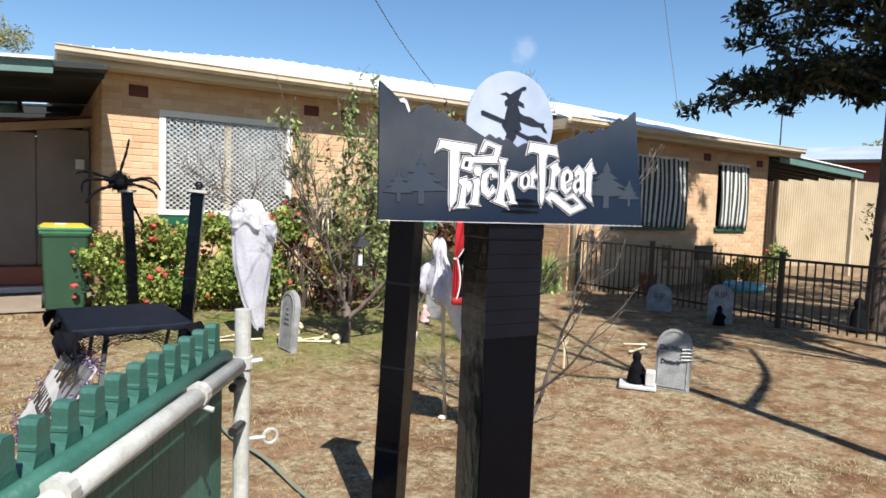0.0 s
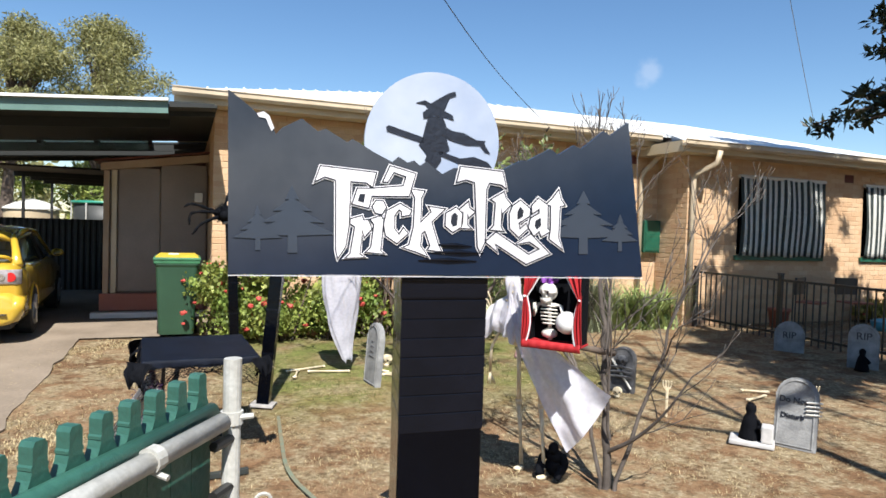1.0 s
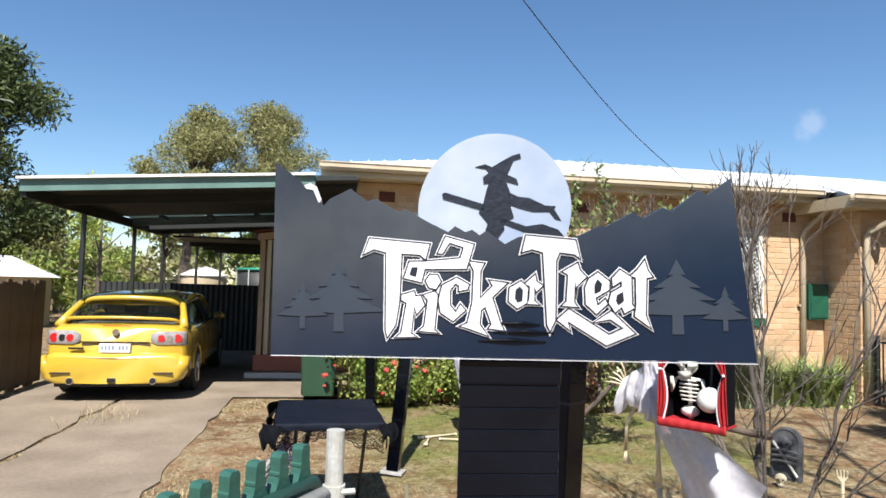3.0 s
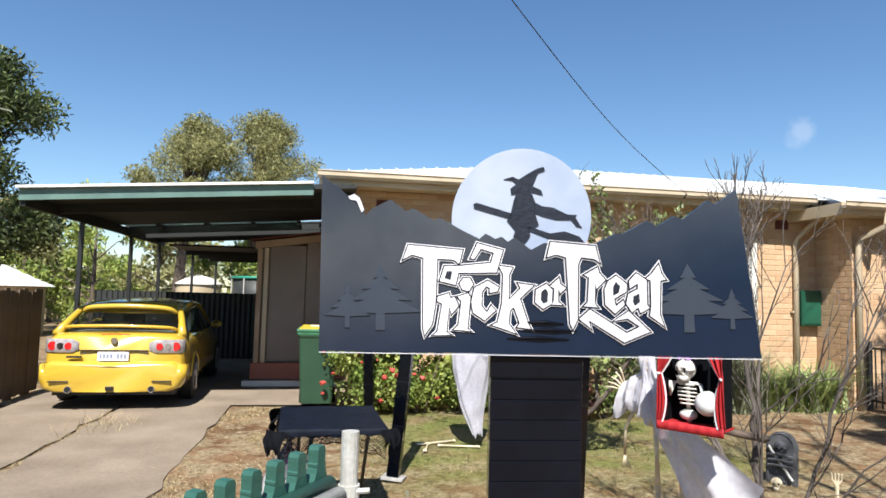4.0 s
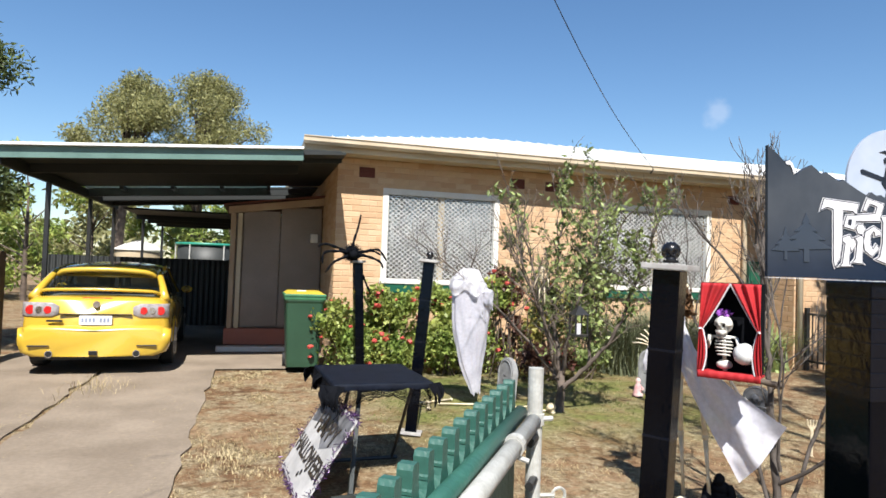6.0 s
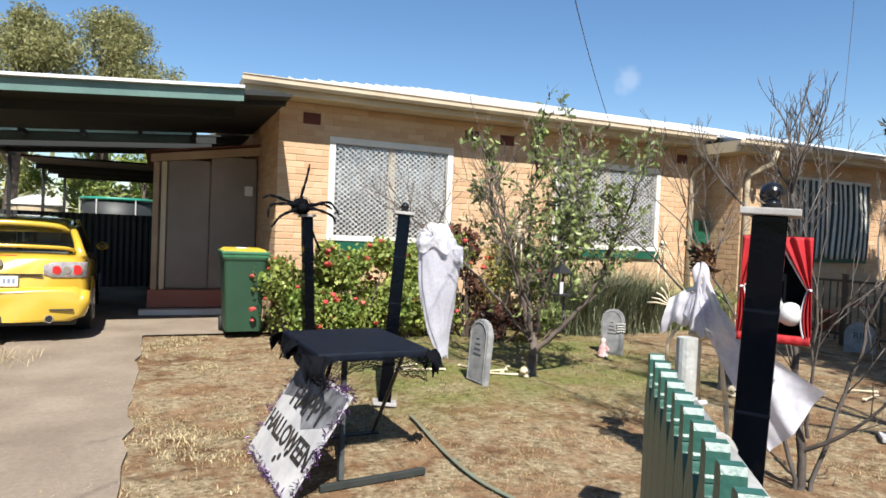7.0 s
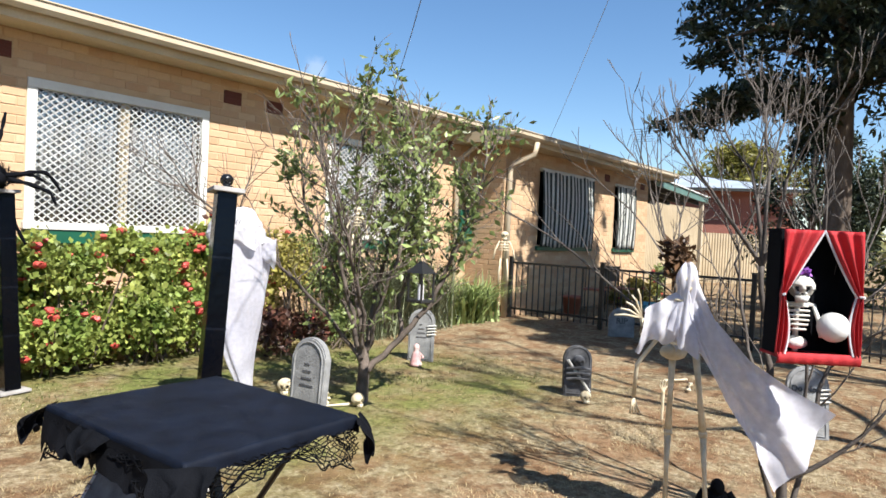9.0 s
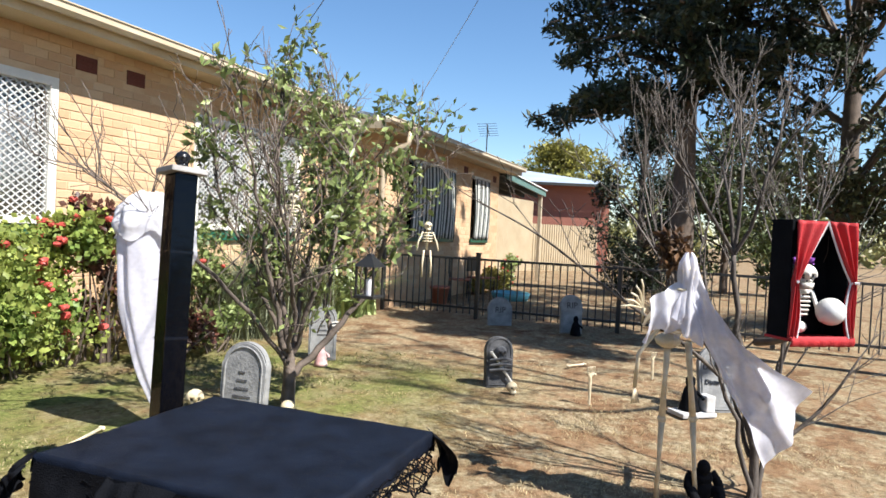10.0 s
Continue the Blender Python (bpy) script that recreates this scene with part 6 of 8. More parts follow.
    bmesh.ops.transform(bm, matrix=pose(-0.05, -0.588, 0.0, 0, 0, 4), verts=bm.verts)
    part("foot_bar", bm, M_GREYLEG, t, "grey painted foot bar")


M_GREYLEG = mat("grey_green_leg_paint", (0.035, 0.040, 0.038), 0.55, (0.02, 0.024, 0.022), 8, 70, 0.4, 0.2)
draped_table()


def ground_strap():
    """A flat faded green strap lying over the grass."""
    V, F = [], []
    way = catmull([(1.26, 5.35, 0.0), (1.20, 4.7, 0.0), (1.17, 4.2, 0.0), (1.25, 3.7, 0.0), (1.29, 3.2, 0.0), (1.31, 2.8, 0.0)], 5)
    for i, p in enumerate(way):
        z = 0.014 + 0.005 * math.sin(i * 0.9)
        for dx, dz in ((-0.012, 0.0), (0.012, 0.003), (0.012, 0.008), (-0.012, 0.005)):
            V.append((p[0] + dx, p[1], z + dz))
        if i:
            F += [(4 * i - 4 + k, 4 * i - 4 + (k + 1) % 4, 4 * i + (k + 1) % 4, 4 * i + k) for k in range(4)]
    F += [(3, 2, 1, 0), tuple(len(V) - 4 + k for k in range(4))]
    ob = raw("strap", V, F, mat("faded_green_webbing", (0.12, 0.155, 0.11), 0.9, (0.15, 0.13, 0.08), 14, 90, 0.4, 0.2))
    tagged(ob, "flat faded green strap lying across the dry grass", "strap")


ground_strap()


M_WASH = mat("smudged_black_wash", (0.20, 0.20, 0.21), 0.7, (0.02, 0.02, 0.022), 7, 40, 0.4, 0.1)


def leaning_board():
    # faces the drive (-x), leaning back on the table
    m = pose(0.10, 4.52, 0.01, 0, 0, -90 + 4) @ pose(0, 0, 0, -32, 0, 0)
    t = thing("party_board", "white Halloween greeting board with black tinsel edging leaning on the table", "sign", m)
    w, h = 0.46, 0.60
    part("board", box(B(), -w, 0, 0, w, 0.008, h, 0.002), M_BOARD, t)
    part("dark_wash", prism(B(), [(-w + 0.02, h - 0.02), (-w + 0.02, h * 0.62), (-0.12, h * 0.72), (0.1, h * 0.5), (w - 0.02, h * 0.7), (w - 0.02, h - 0.02)], 0.0015, Matrix.Translation((0, -0.0015, 0))), M_WASH, t)
    letters("HAPPY", 0.19, 0.001, M_INK, t, Matrix.Translation((0.02, -0.004, h * 0.70)), "lettering", 0.004)
    letters("HALLOWEEN", 0.165, 0.001, M_INK, t, Matrix.Translation((0.0, -0.004, h * 0.36)), "lettering", 0.004, 0, 0.86)
    r = np.random.default_rng(12)
    pts = []
    for k in range(900):
        e = r.random() * 2 * (2 * w + h)
        if e < 2 * w:
            p = (-w + e, 0)
        elif e < 2 * w + h:
            p = (w, e - 2 * w)
        elif e < 4 * w + h:
            p = (-w + e - 2 * w - h, h)
        else:
            p = (-w, e - 4 * w - h)
        pts.append((p[0] + r.normal() * 0.012, r.normal() * 0.01, max(0.01, p[1] + r.normal() * 0.012)))
    leaves("tinsel", pts, 0.035, M_TINSEL, t, "dark purple-black tinsel edging", 0, 0.18, 12)
    bm = B()
    for q in ((0.05, 0.12), (0.11, 0.16), (0.0, 0.09)):
        ball(bm, (q[0], -0.004, q[1]), 0.02, 8, 6, (1, 0.1, 1))
    part("spot", bm, M_INK, t)


M_TINSEL = mat("dark_tinsel", (0.02, 0.012, 0.03), 0.3, (0.10, 0.04, 0.13), 40, 80, 0.5, 0.0, metal=0.3, island=0.8)
leaning_board()


# ---- bin and car ----
M_BINGREEN = mat("bin_green_plastic", (0.02009, 0.06027, 0.03157), 0.5, (0.01607, 0.04879, 0.02583), 3, 50, 0.25, 0.1)
M_BINRIM = mat("bin_rim_green", (0.041, 0.164, 0.0738), 0.45, None, 3, 50, 0.2, 0.1)
M_BINLID = mat("bin_lid_yellow", (0.574, 0.4264, 0.041), 0.45, (0.492, 0.3526, 0.0328), 3, 50, 0.2, 0.1)
M_TYRE = mat("rubber", (0.015, 0.015, 0.015), 0.8, None, 8, 60, 0.3, 0.2)


def wheelie_bin():
    t = thing("wheelie_bin", "dark green wheelie bin with a yellow lid standing by the wall", "bin", pose(0.485, 9.28, 0.02) @ Matrix.Diagonal((0.88, 0.95, 1, 1)))
    bm = B()
    rings = []
    for z, w, d in ((0.05, 0.235, 0.25), (0.12, 0.24, 0.26), (0.55, 0.262, 0.30), (0.90, 0.28, 0.335), (0.93, 0.30, 0.35), (0.985, 0.30, 0.35)):
        n, rr = 5, 0.05
        ring = []
        for cx, cy, a0 in ((w - rr, d - rr, 0), (-w + rr, d - rr, 90), (-w + rr, -d + rr, 180), (w - rr, -d + rr, 270)):
            for k in range(n):
                a = math.radians(a0 + 90 * k / (n - 1))
                ring.append(bm.verts.new((cx + rr * math.cos(a), cy + rr * math.sin(a), z)))
        rings.append(ring)
    for a, b in zip(rings, rings[1:]):
        for k in range(len(a)):
            bm.faces.new((a[k], a[(k + 1) % len(a)], b[(k + 1) % len(b)], b[k]))
    bm.faces.new(rings[0][::-1])
    bm.faces.new(rings[-1])
    part("body", bm, M_BINGREEN, t)
    part("rim", box(B(), -0.305, -0.355, 0.945, 0.305, 0.355, 0.99, 0.012), M_BINRIM, t, "brighter green rim")
    part("lid_skirt", box(B(), -0.315, -0.365, 0.985, 0.315, 0.36, 1.022, 0.012), M_BINRIM, t)
    part("lid", prism(B(), [(-0.29, 1.0225), (0.29, 1.0225), (0.24, 1.052), (-0.24, 1.052)], 0.66, Matrix.Translation((0, -0.335, 0))), M_BINLID, t, "yellow lid top")
    part("handle", tube(B(), [(-0.24, 0.40, 1.0), (0.24, 0.40, 1.0)], 0.018, 8), M_BINRIM, t)
    part("litter", box(B(), -0.12, -0.2, 1.052, 0.02, -0.1, 1.066, 0.004), M_WHITE, t)
    for x in (-0.25, 0.25):
        part("wheel", tube(B(), [(x - 0.02, 0.30, 0.085), (x + 0.035, 0.30, 0.085)], 0.10, 18), M_TYRE, t)
    part("axle", tube(B(), [(-0.25, 0.30, 0.085), (0.25, 0.30, 0.085)], 0.012, 8), M_IRON, t)


wheelie_bin()

M_CARPAINT = mat("yellow_car_paint", (0.5084, 0.3362, 0.0369), 0.25, (0.4756, 0.3075, 0.0328), 1.5, 20, 0.06, 0.0, coat=0.8)
M_CARGLASS = mat("tinted_car_glass", (0.012, 0.014, 0.014), 0.04, None, 1, 5, 0.1, 0.0, spec=0.7)
_n, _l = M_CARGLASS.node_tree.nodes, M_CARGLASS.node_tree.links
_tr, _mx = _n.new("ShaderNodeBsdfTransparent"), _n.new("ShaderNodeMixShader")
_tr.inputs[0].default_value = (0.62, 0.66, 0.66, 1)
_mx.inputs[0].default_value = 0.74
_l.new(_n["Principled BSDF"].outputs[0], _mx.inputs[1])
_l.new(_tr.outputs[0], _mx.inputs[2])
_l.new(_mx.outputs[0], _n["Material Output"].inputs[0])
M_CARBLACK = mat("black_trim", (0.012, 0.012, 0.012), 0.45)
M_CHROME = mat("chrome", (0.75, 0.75, 0.75), 0.15, None, 3, 20, 0.1, 0.0, metal=1.0)
M_LENS_RED = mat("red_lens", (0.55, 0.02, 0.02), 0.12, None, 30, 60, 0.2, 0.1)
M_LENS_CLEAR = mat("clear_lens", (0.33, 0.3, 0.3), 0.12, (0.228, 0.204, 0.204), 30, 60, 0.3, 0.1)
M_PLATEINK = mat("plate_grey", (0.22, 0.26, 0.36), 0.5)
M_PLATE = mat("plate_white", (0.6396, 0.6396, 0.656), 0.4)
M_SEAT = mat("grey_seat_cloth", (0.42, 0.41, 0.39), 0.9)
M_RIM = mat("alloy_rim", (0.5, 0.5, 0.5), 0.3, None, 5, 40, 0.2, 0.0, metal=0.9)


def car():
    t = thing("yellow_car", "bright yellow hatchback parked under the carport, rear to the street", "car", pose(-2.0, 8.98, 0.012, 0, 0, 3.0) @ Matrix.Diagonal((0.94, 0.94, 0.97, 1)))

    def loft(sections, closed_ends=True):
        bm = B()
        rings = []
        for y, half in sections:
            ring = [bm.verts.new((x, y + dy, z)) for x, z, dy in half] + [bm.verts.new((-x, y + dy, z)) for x, z, dy in half[::-1]]
            rings.append(ring)
        for a, b in zip(rings, rings[1:]):
            n = len(a)
            for k in range(n):
                bm.faces.new((a[k], a[(k + 1) % n], b[(k + 1) % n], b[k]))
        if closed_ends:
            bm.faces.new(rings[0][::-1])
            bm.faces.new(rings[-1])
        return bm

    def sec(w, z0, z1, crown=0.03, tuck=0.93, bow=0.0):
        # half outline from the belly up over the shoulder to the middle; bow pulls the middle towards the rear
        pts = [(0.0, z0), (w * 0.80, z0), (w * 0.95, z0 + 0.05), (w, z0 + 0.16), (w * 1.0, z0 + 0.34), (w * 0.985, z1 - 0.13), (w * tuck, z1 - 0.045), (w * 0.84, z1), (w * 0.5, z1 + crown * 0.7), (0.0, z1 + crown)]
        return [(x, z, -bow * (1 - (x / w) ** 2)) for x, z in pts]
    body = loft([(0.06, sec(0.80, 0.27, 0.90, 0.02, 0.95, 0.10)), (0.10, sec(0.845, 0.25, 0.93, 0.02, 0.94, 0.11)), (0.22, sec(0.875, 0.23, 0.955, 0.02, 0.93, 0.10)), (0.55, sec(0.89, 0.21, 0.955, 0.02)),
                 (1.0, sec(0.89, 0.20, 0.945, 0.0)), (2.0, sec(0.89, 0.20, 0.92, 0.0)), (3.1, sec(0.89, 0.20, 0.90, 0.0)), (3.5, sec(0.885, 0.20, 0.88, 0.04)), (4.2, sec(0.86, 0.21, 0.78, 0.05)), (4.55, sec(0.78, 0.24, 0.66, 0.04)), (4.68, sec(0.65, 0.30, 0.58, 0.02))])
    part("body", body, M_CARPAINT, t, "glossy yellow bodywork", smooth=True)
    bump = loft([(-0.08, sec(0.80, 0.26, 0.56, 0.0, 0.97, 0.06)), (-0.055, sec(0.865, 0.235, 0.60, 0.0, 0.97, 0.07)), (0.10, sec(0.895, 0.22, 0.615, 0.0, 0.98, 0.07)), (0.35, sec(0.90, 0.22, 0.60, 0.0, 0.98, 0.0))])
    part("rear_bumper", bump, M_CARPAINT, t, "yellow rear bumper", smooth=True)

    def cab(w, z, zt, wt, crown=0.03):
        return [(0, z, 0), (w, z, 0), (w * 0.985, z + 0.03, 0), (wt + (w - wt) * 0.35, z + (zt - z) * 0.62, 0), (wt, zt - 0.03, 0), (wt * 0.9, zt, 0), (wt * 0.5, zt + crown * 0.8, 0), (0, zt + crown, 0)]
    roof = loft([(0.76, cab(0.68, 1.20, 1.285, 0.60)), (0.98, cab(0.68, 1.20, 1.335, 0.60)), (1.7, cab(0.68, 1.24, 1.36, 0.60)), (2.2, cab(0.68, 1.25, 1.375, 0.61)), (2.75, cab(0.66, 1.24, 1.35, 0.58))])
    part("roof", roof, M_CARPAINT, t, smooth=True)
    glass = loft([(0.28, cab(0.70, 0.93, 0.955, 0.66, 0.01)), (0.52, cab(0.75, 0.93, 1.10, 0.64)), (0.80, cab(0.775, 0.92, 1.275, 0.595)), (1.7, cab(0.79, 0.92, 1.34, 0.60)), (2.4, cab(0.79, 0.90, 1.345, 0.60)), (2.85, cab(0.78, 0.90, 1.30, 0.57)), (3.55, cab(0.74, 0.88, 0.92, 0.60))])
    part("window_glass", glass, M_CARGLASS, t, "dark tinted glazing", smooth=True)
    for s in (-1, 1):
        part("rear_pillar", tube(B(), [(s * 0.79, 0.27, 0.93), (s * 0.735, 0.53, 1.09), (s * 0.665, 0.80, 1.245), (s * 0.64, 1.3, 1.315)], [0.062, 0.05, 0.045, 0.04], 8), M_CARPAINT, t, smooth=True)
        part("side_pillar", tube(B(), [(s * 0.80, 2.25, 0.91), (s * 0.665, 2.2, 1.28)], 0.022, 6), M_CARBLACK, t)
        part("roof_rail", tube(B(), [(s * 0.655, 1.2, 1.30), (s * 0.655, 2.0, 1.345), (s * 0.64, 2.75, 1.31), (s * 0.78, 3.5, 0.92)], 0.03, 8), M_CARPAINT, t, smooth=True)
        # tail lamp: clear outer shell with two round red lenses
        yo = -0.012
        lamp = part("tail_lamp", loft_lamp(s), M_LENS_CLEAR, t, "wrap-round clear tail lamp", smooth=True)
        for dx, rr, m in ((0.555, 0.046, M_LENS_RED), (0.755, 0.056, M_LENS_RED), (0.655, 0.042, M_CHROME)):
            part("lens", tube(B(), [(s * dx, lamp_y(dx) - 0.018, 0.80), (s * dx, lamp_y(dx) + 0.03, 0.80)], rr, 18), m, lamp)
        part("exhaust", tube(B(), [(s * 0.50, -0.13, 0.27), (s * 0.50, 0.15, 0.27)], [0.045, 0.045], 16), M_CHROME, t)
        part("exhaust_bore", tube(B(), [(s * 0.50, -0.134, 0.27), (s * 0.50, -0.10, 0.27)], 0.036, 16), M_CARBLACK, t)
        # thin black bar standing in for a dark slit in the bumper
        part("bumper_slit", box(B(), s * 0.62 - 0.12, -0.135, 0.362, s * 0.62 + 0.12, -0.03, 0.376, 0.006), M_CARBLACK, t)
        mir = part("door_mirror", ball(B(), (s * 0.96, 2.75, 0.98), 0.085, 12, 8, (1.1, 0.6, 0.7)), M_CARPAINT, t, smooth=True)
        part("mirror_glass", tube(B(), [(s * 0.96, 2.69, 0.98), (s * 0.96, 2.71, 0.98)], 0.05, 14), M_CARGLASS, mir)
        for y in (0.92, 3.62):
            w = part("wheel", tube(B(), [(s * 0.70, y, 0.315), (s * 0.745, y, 0.315), (s * 0.885, y, 0.315), (s * 0.90, y, 0.315)], [0.30, 0.315, 0.315, 0.29], 28), M_TYRE, t, "black tyre")
            part("rim", tube(B(), [(s * 0.88, y, 0.315), (s * 0.904, y, 0.315)], [0.21, 0.20], 24), M_RIM, w)
            for k in range(5):
                a = 2 * math.pi * k / 5
                part("spoke", tube(B(), [(s * 0.907, y, 0.315), (s * 0.907, y + 0.19 * math.cos(a), 0.315 + 0.19 * math.sin(a))], 0.018, 6), M_RIM, w)
        part("wheel_arch", tube(B(), [(s * 0.885, 0.92 + 0.345 * math.cos(a), 0.315 + 0.345 * math.sin(a)) for a in np.linspace(0.1, 3.04, 14)], 0.022, 6), M_CARPAINT, t, smooth=True)
    # spoiler, lid line, plate
    part("spoiler", tube(B(), catmull([(-0.72, 0.42, 0.96), (-0.66, 0.24, 1.03), (-0.3, 0.16, 1.05), (0, 0.15, 1.055), (0.3, 0.16, 1.05), (0.66, 0.24, 1.03), (0.72, 0.42, 0.96)], 5), 0.022, 8), M_CARPAINT, t, "yellow boot spoiler", smooth=True)
    part("brake_light", box(B(), -0.17, 0.0, 0.945, 0.17, 0.02, 0.958, 0.003), M_LENS_RED, t)
    part("lid_gap", box(B(), -0.42, -0.048, 0.745, 0.42, -0.02, 0.757), M_CARBLACK, t)
    pl = part("number_plate", box(B(), -0.19, -0.062, 0.62, 0.19, -0.045, 0.735, 0.004), M_PLATE, t, "white rear number plate")
    x = -0.165
    for w in (0.032, 0.034, 0.034, 0.034, 0.0, 0.034, 0.034, 0.034):
        if w:
            part("plate_mark", box(B(), x + 0.004, -0.066, 0.655, x + w - 0.006, -0.0625, 0.705), M_PLATEINK, pl)
        x += (w or 0.03) + 0.009
    part("badge", tube(B(), [(0, -0.052, 0.875), (0, -0.030, 0.875)], 0.043, 20), M_CHROME, t, "small round chrome badge")
    part("badge_bar", box(B(), -0.56, -0.05, 0.655, -0.38, -0.03, 0.68), M_CARBLACK, t)
    part("tow_hitch", box(B(), -0.05, -0.16, 0.26, 0.05, -0.02, 0.31, 0.006), M_CARBLACK, t)
    for k in (-0.36, 0.36):
        seat = part("rear_seat", box(B(), k - 0.30, 1.28, 0.60, k + 0.30, 1.42, 1.06, 0.05), M_SEAT, t, "grey cloth seat back", smooth=True)
        part("headrest", box(B(), k - 0.13, 1.30, 1.07, k + 0.13, 1.38, 1.20, 0.03), M_SEAT, seat, smooth=True)
        part("front_seat", box(B(), k - 0.24, 2.25, 0.60, k + 0.24, 2.37, 1.20, 0.06), M_SEAT, t, smooth=True)
    part("roof_lip", tube(B(), catmull([(-0.61, 0.76, 1.228), (-0.48, 0.68, 1.28), (0, 0.63, 1.303), (0.48, 0.68, 1.28), (0.61, 0.76, 1.228)], 5), 0.036, 8), M_CARPAINT, t, smooth=True)
    part("parcel_shelf", box(B(), -0.62, 0.50, 0.945, 0.62, 1.25, 0.965, 0.004), M_SEAT, t)
    part("high_label", box(B(), -0.17, 0.86, 1.205, 0.10, 0.865, 1.232), M_PLATE, t)
    part("underside", box(B(), -0.75, 0.1, 0.17, 0.75, 4.3, 0.24), M_CARBLACK, t)
    part("antenna", tube(B(), [(0, 1.45, 1.36), (0, 1.25, 1.52)], 0.004, 6), M_CARBLACK, t)


def lamp_y(x):
    return 0.06 - 0.10 * (1 - (x / 0.82) ** 2) - 0.004


def loft_lamp(s):
    bm = B()
    xs = [0.43, 0.51, 0.61, 0.71, 0.80, 0.86]
    rows = []
    for i, x in enumerate(xs):
        k = 0.55 if i == 0 else 1.0
        y = lamp_y(x) - 0.012 + (0.05 if i == len(xs) - 1 else 0)
        rows.append([bm.verts.new((s * x, y + (0.012 if j in (0, 3) else 0), 0.80 + dz * k)) for j, dz in enumerate((-0.09, -0.075, 0.075, 0.09))] + [bm.verts.new((s * x, y + 0.08, 0.80 + 0.08 * k)), bm.verts.new((s * x, y + 0.08, 0.80 - 0.075 * k))])
    for a, b in zip(rows, rows[1:]):
        for k in range(6):
            bm.faces.new((a[k], a[(k + 1) % 6], b[(k + 1) % 6], b[k]))
    bm.faces.new(rows[0])
    bm.faces.new(rows[-1][::-1])
    return bm


car()

# ---- graves, ghosts and bones ----
M_STONE = mat("grey_foam_stone", (0.2788, 0.2788, 0.2706), 0.85, (0.164, 0.164, 0.164), 9, 60, 0.5, 0.5, 50)
M_STONEDARK = mat("dark_foam_stone", (0.10, 0.10, 0.105), 0.8, (0.04, 0.04, 0.042), 10, 60, 0.5, 0.6, 40)
M_SHEER = leaf_mat("sheer_white_cloth", (0.7216, 0.7134, 0.738), (0.6724, 0.6642, 0.7052), rough=0.8, island=0.0, through_w=0.45)
M_VEIL = leaf_mat("sheer_veil", (0.6888, 0.6806, 0.738), (0.6232, 0.615, 0.6888), rough=0.8, island=0.0, through_w=0.4)
vn = M_VEIL.node_tree
v_out = vn.nodes["Material Output"]
v_mix = vn.nodes.new("ShaderNodeMixShader")
v_mix.inputs[0].default_value = 0.15
vn.links.new(v_out.inputs[0].links[0].from_socket, v_mix.inputs[1])
vn.links.new(vn.nodes.new("ShaderNodeBsdfTransparent").outputs[0], v_mix.inputs[2])
vn.links.new(v_mix.outputs[0], v_out.inputs[0])
M_RED = mat("red_velvet", (0.41, 0.00984, 0.01476), 0.75, (0.2952, 0.00656, 0.00984), 9, 120, 0.4, 0.3, 150)
M_PURPLE = mat("purple_petals", (0.28, 0.08, 0.42), 0.6, (0.18, 0.04, 0.3), 20, 60, 0.4, 0.2)
M_BALLOON = mat("white_ball", (0.6396, 0.6396, 0.6232), 0.4, None, 4, 40, 0.1, 0.05)


def arch_outline(w, h, n=14, ears=0.0):
    r = w / 2
    return [(-r, 0), (r, 0), (r, h - r)] + [(r * math.cos(a), h - r + r * math.sin(a)) for a in np.linspace(0.1, math.pi - 0.1, n)] + [(-r, h - r)]


def tombstone(loc, rz, w, h, d, material, label, text=(), hand=False, bones=False, tilt=-4):
    t = thing("tombstone", label, "tombstone", pose(*loc, tilt, 0, rz), "toy tombstones")
    bm = prism(B(), arch_outline(w, h), d)
    bmesh.ops.bevel(bm, geom=[e for e in bm.edges if abs(e.verts[0].co.y - e.verts[1].co.y) < 1e-6], offset=0.008, segments=2, affect="EDGES")
    part("slab", bm, material, t)
    bm = B()
    rim = [(x * 0.84, 0.03 + z * 0.90) for x, z in arch_outline(w, h)]
    tube(bm, [(x, -0.002, z) for x, z in rim + rim[:1]], 0.006, 6)
    part("carved_rim", bm, material, t)
    for i, (s, size, z) in enumerate(text):
        letters(s, size, 0.002, M_INK, t, Matrix.Translation((-0.02 if hand else 0, -0.006, h * z)), "lettering", 0.001)
    if not text:
        for k in range(4):
            part("worn_mark", box(B(), -w * 0.2 + 0.01 * k, -0.004, h * (0.45 + 0.08 * k), w * 0.2 - 0.015 * k, 0.0, h * (0.45 + 0.08 * k) + 0.012), M_STONEDARK, t)
    if hand:
        for k in range(4):
            z = h * (0.52 + 0.055 * k)
            part("finger_bone", tube(B(), catmull([(w * 0.56, 0.03, z), (w * 0.48, -0.012, z + 0.004), (w * 0.24, -0.014, z - 0.004)], 4), 0.007, 6), M_BONEWHITE, t)
    if bones:
        part("long_bone", tube(B(), [(-w * 0.38, -0.03, h * 0.72), (w * 0.42, -0.03, h * 0.12)], [0.012, 0.010], 8), M_BONEWHITE, t)
        socketed(part("carved_skull", skull_bm(B(), (0.0, -0.02, h * 0.70), w * 0.22), M_STONEDARK, t, smooth=True))
        for k in range(3):
            part("rib", tube(B(), catmull([(-w * 0.4, -0.02, h * (0.35 + 0.1 * k)), (0, -0.06, h * (0.38 + 0.1 * k)), (w * 0.4, -0.02, h * (0.35 + 0.1 * k))], 4), 0.012, 6), M_STONEDARK, t)
    return t


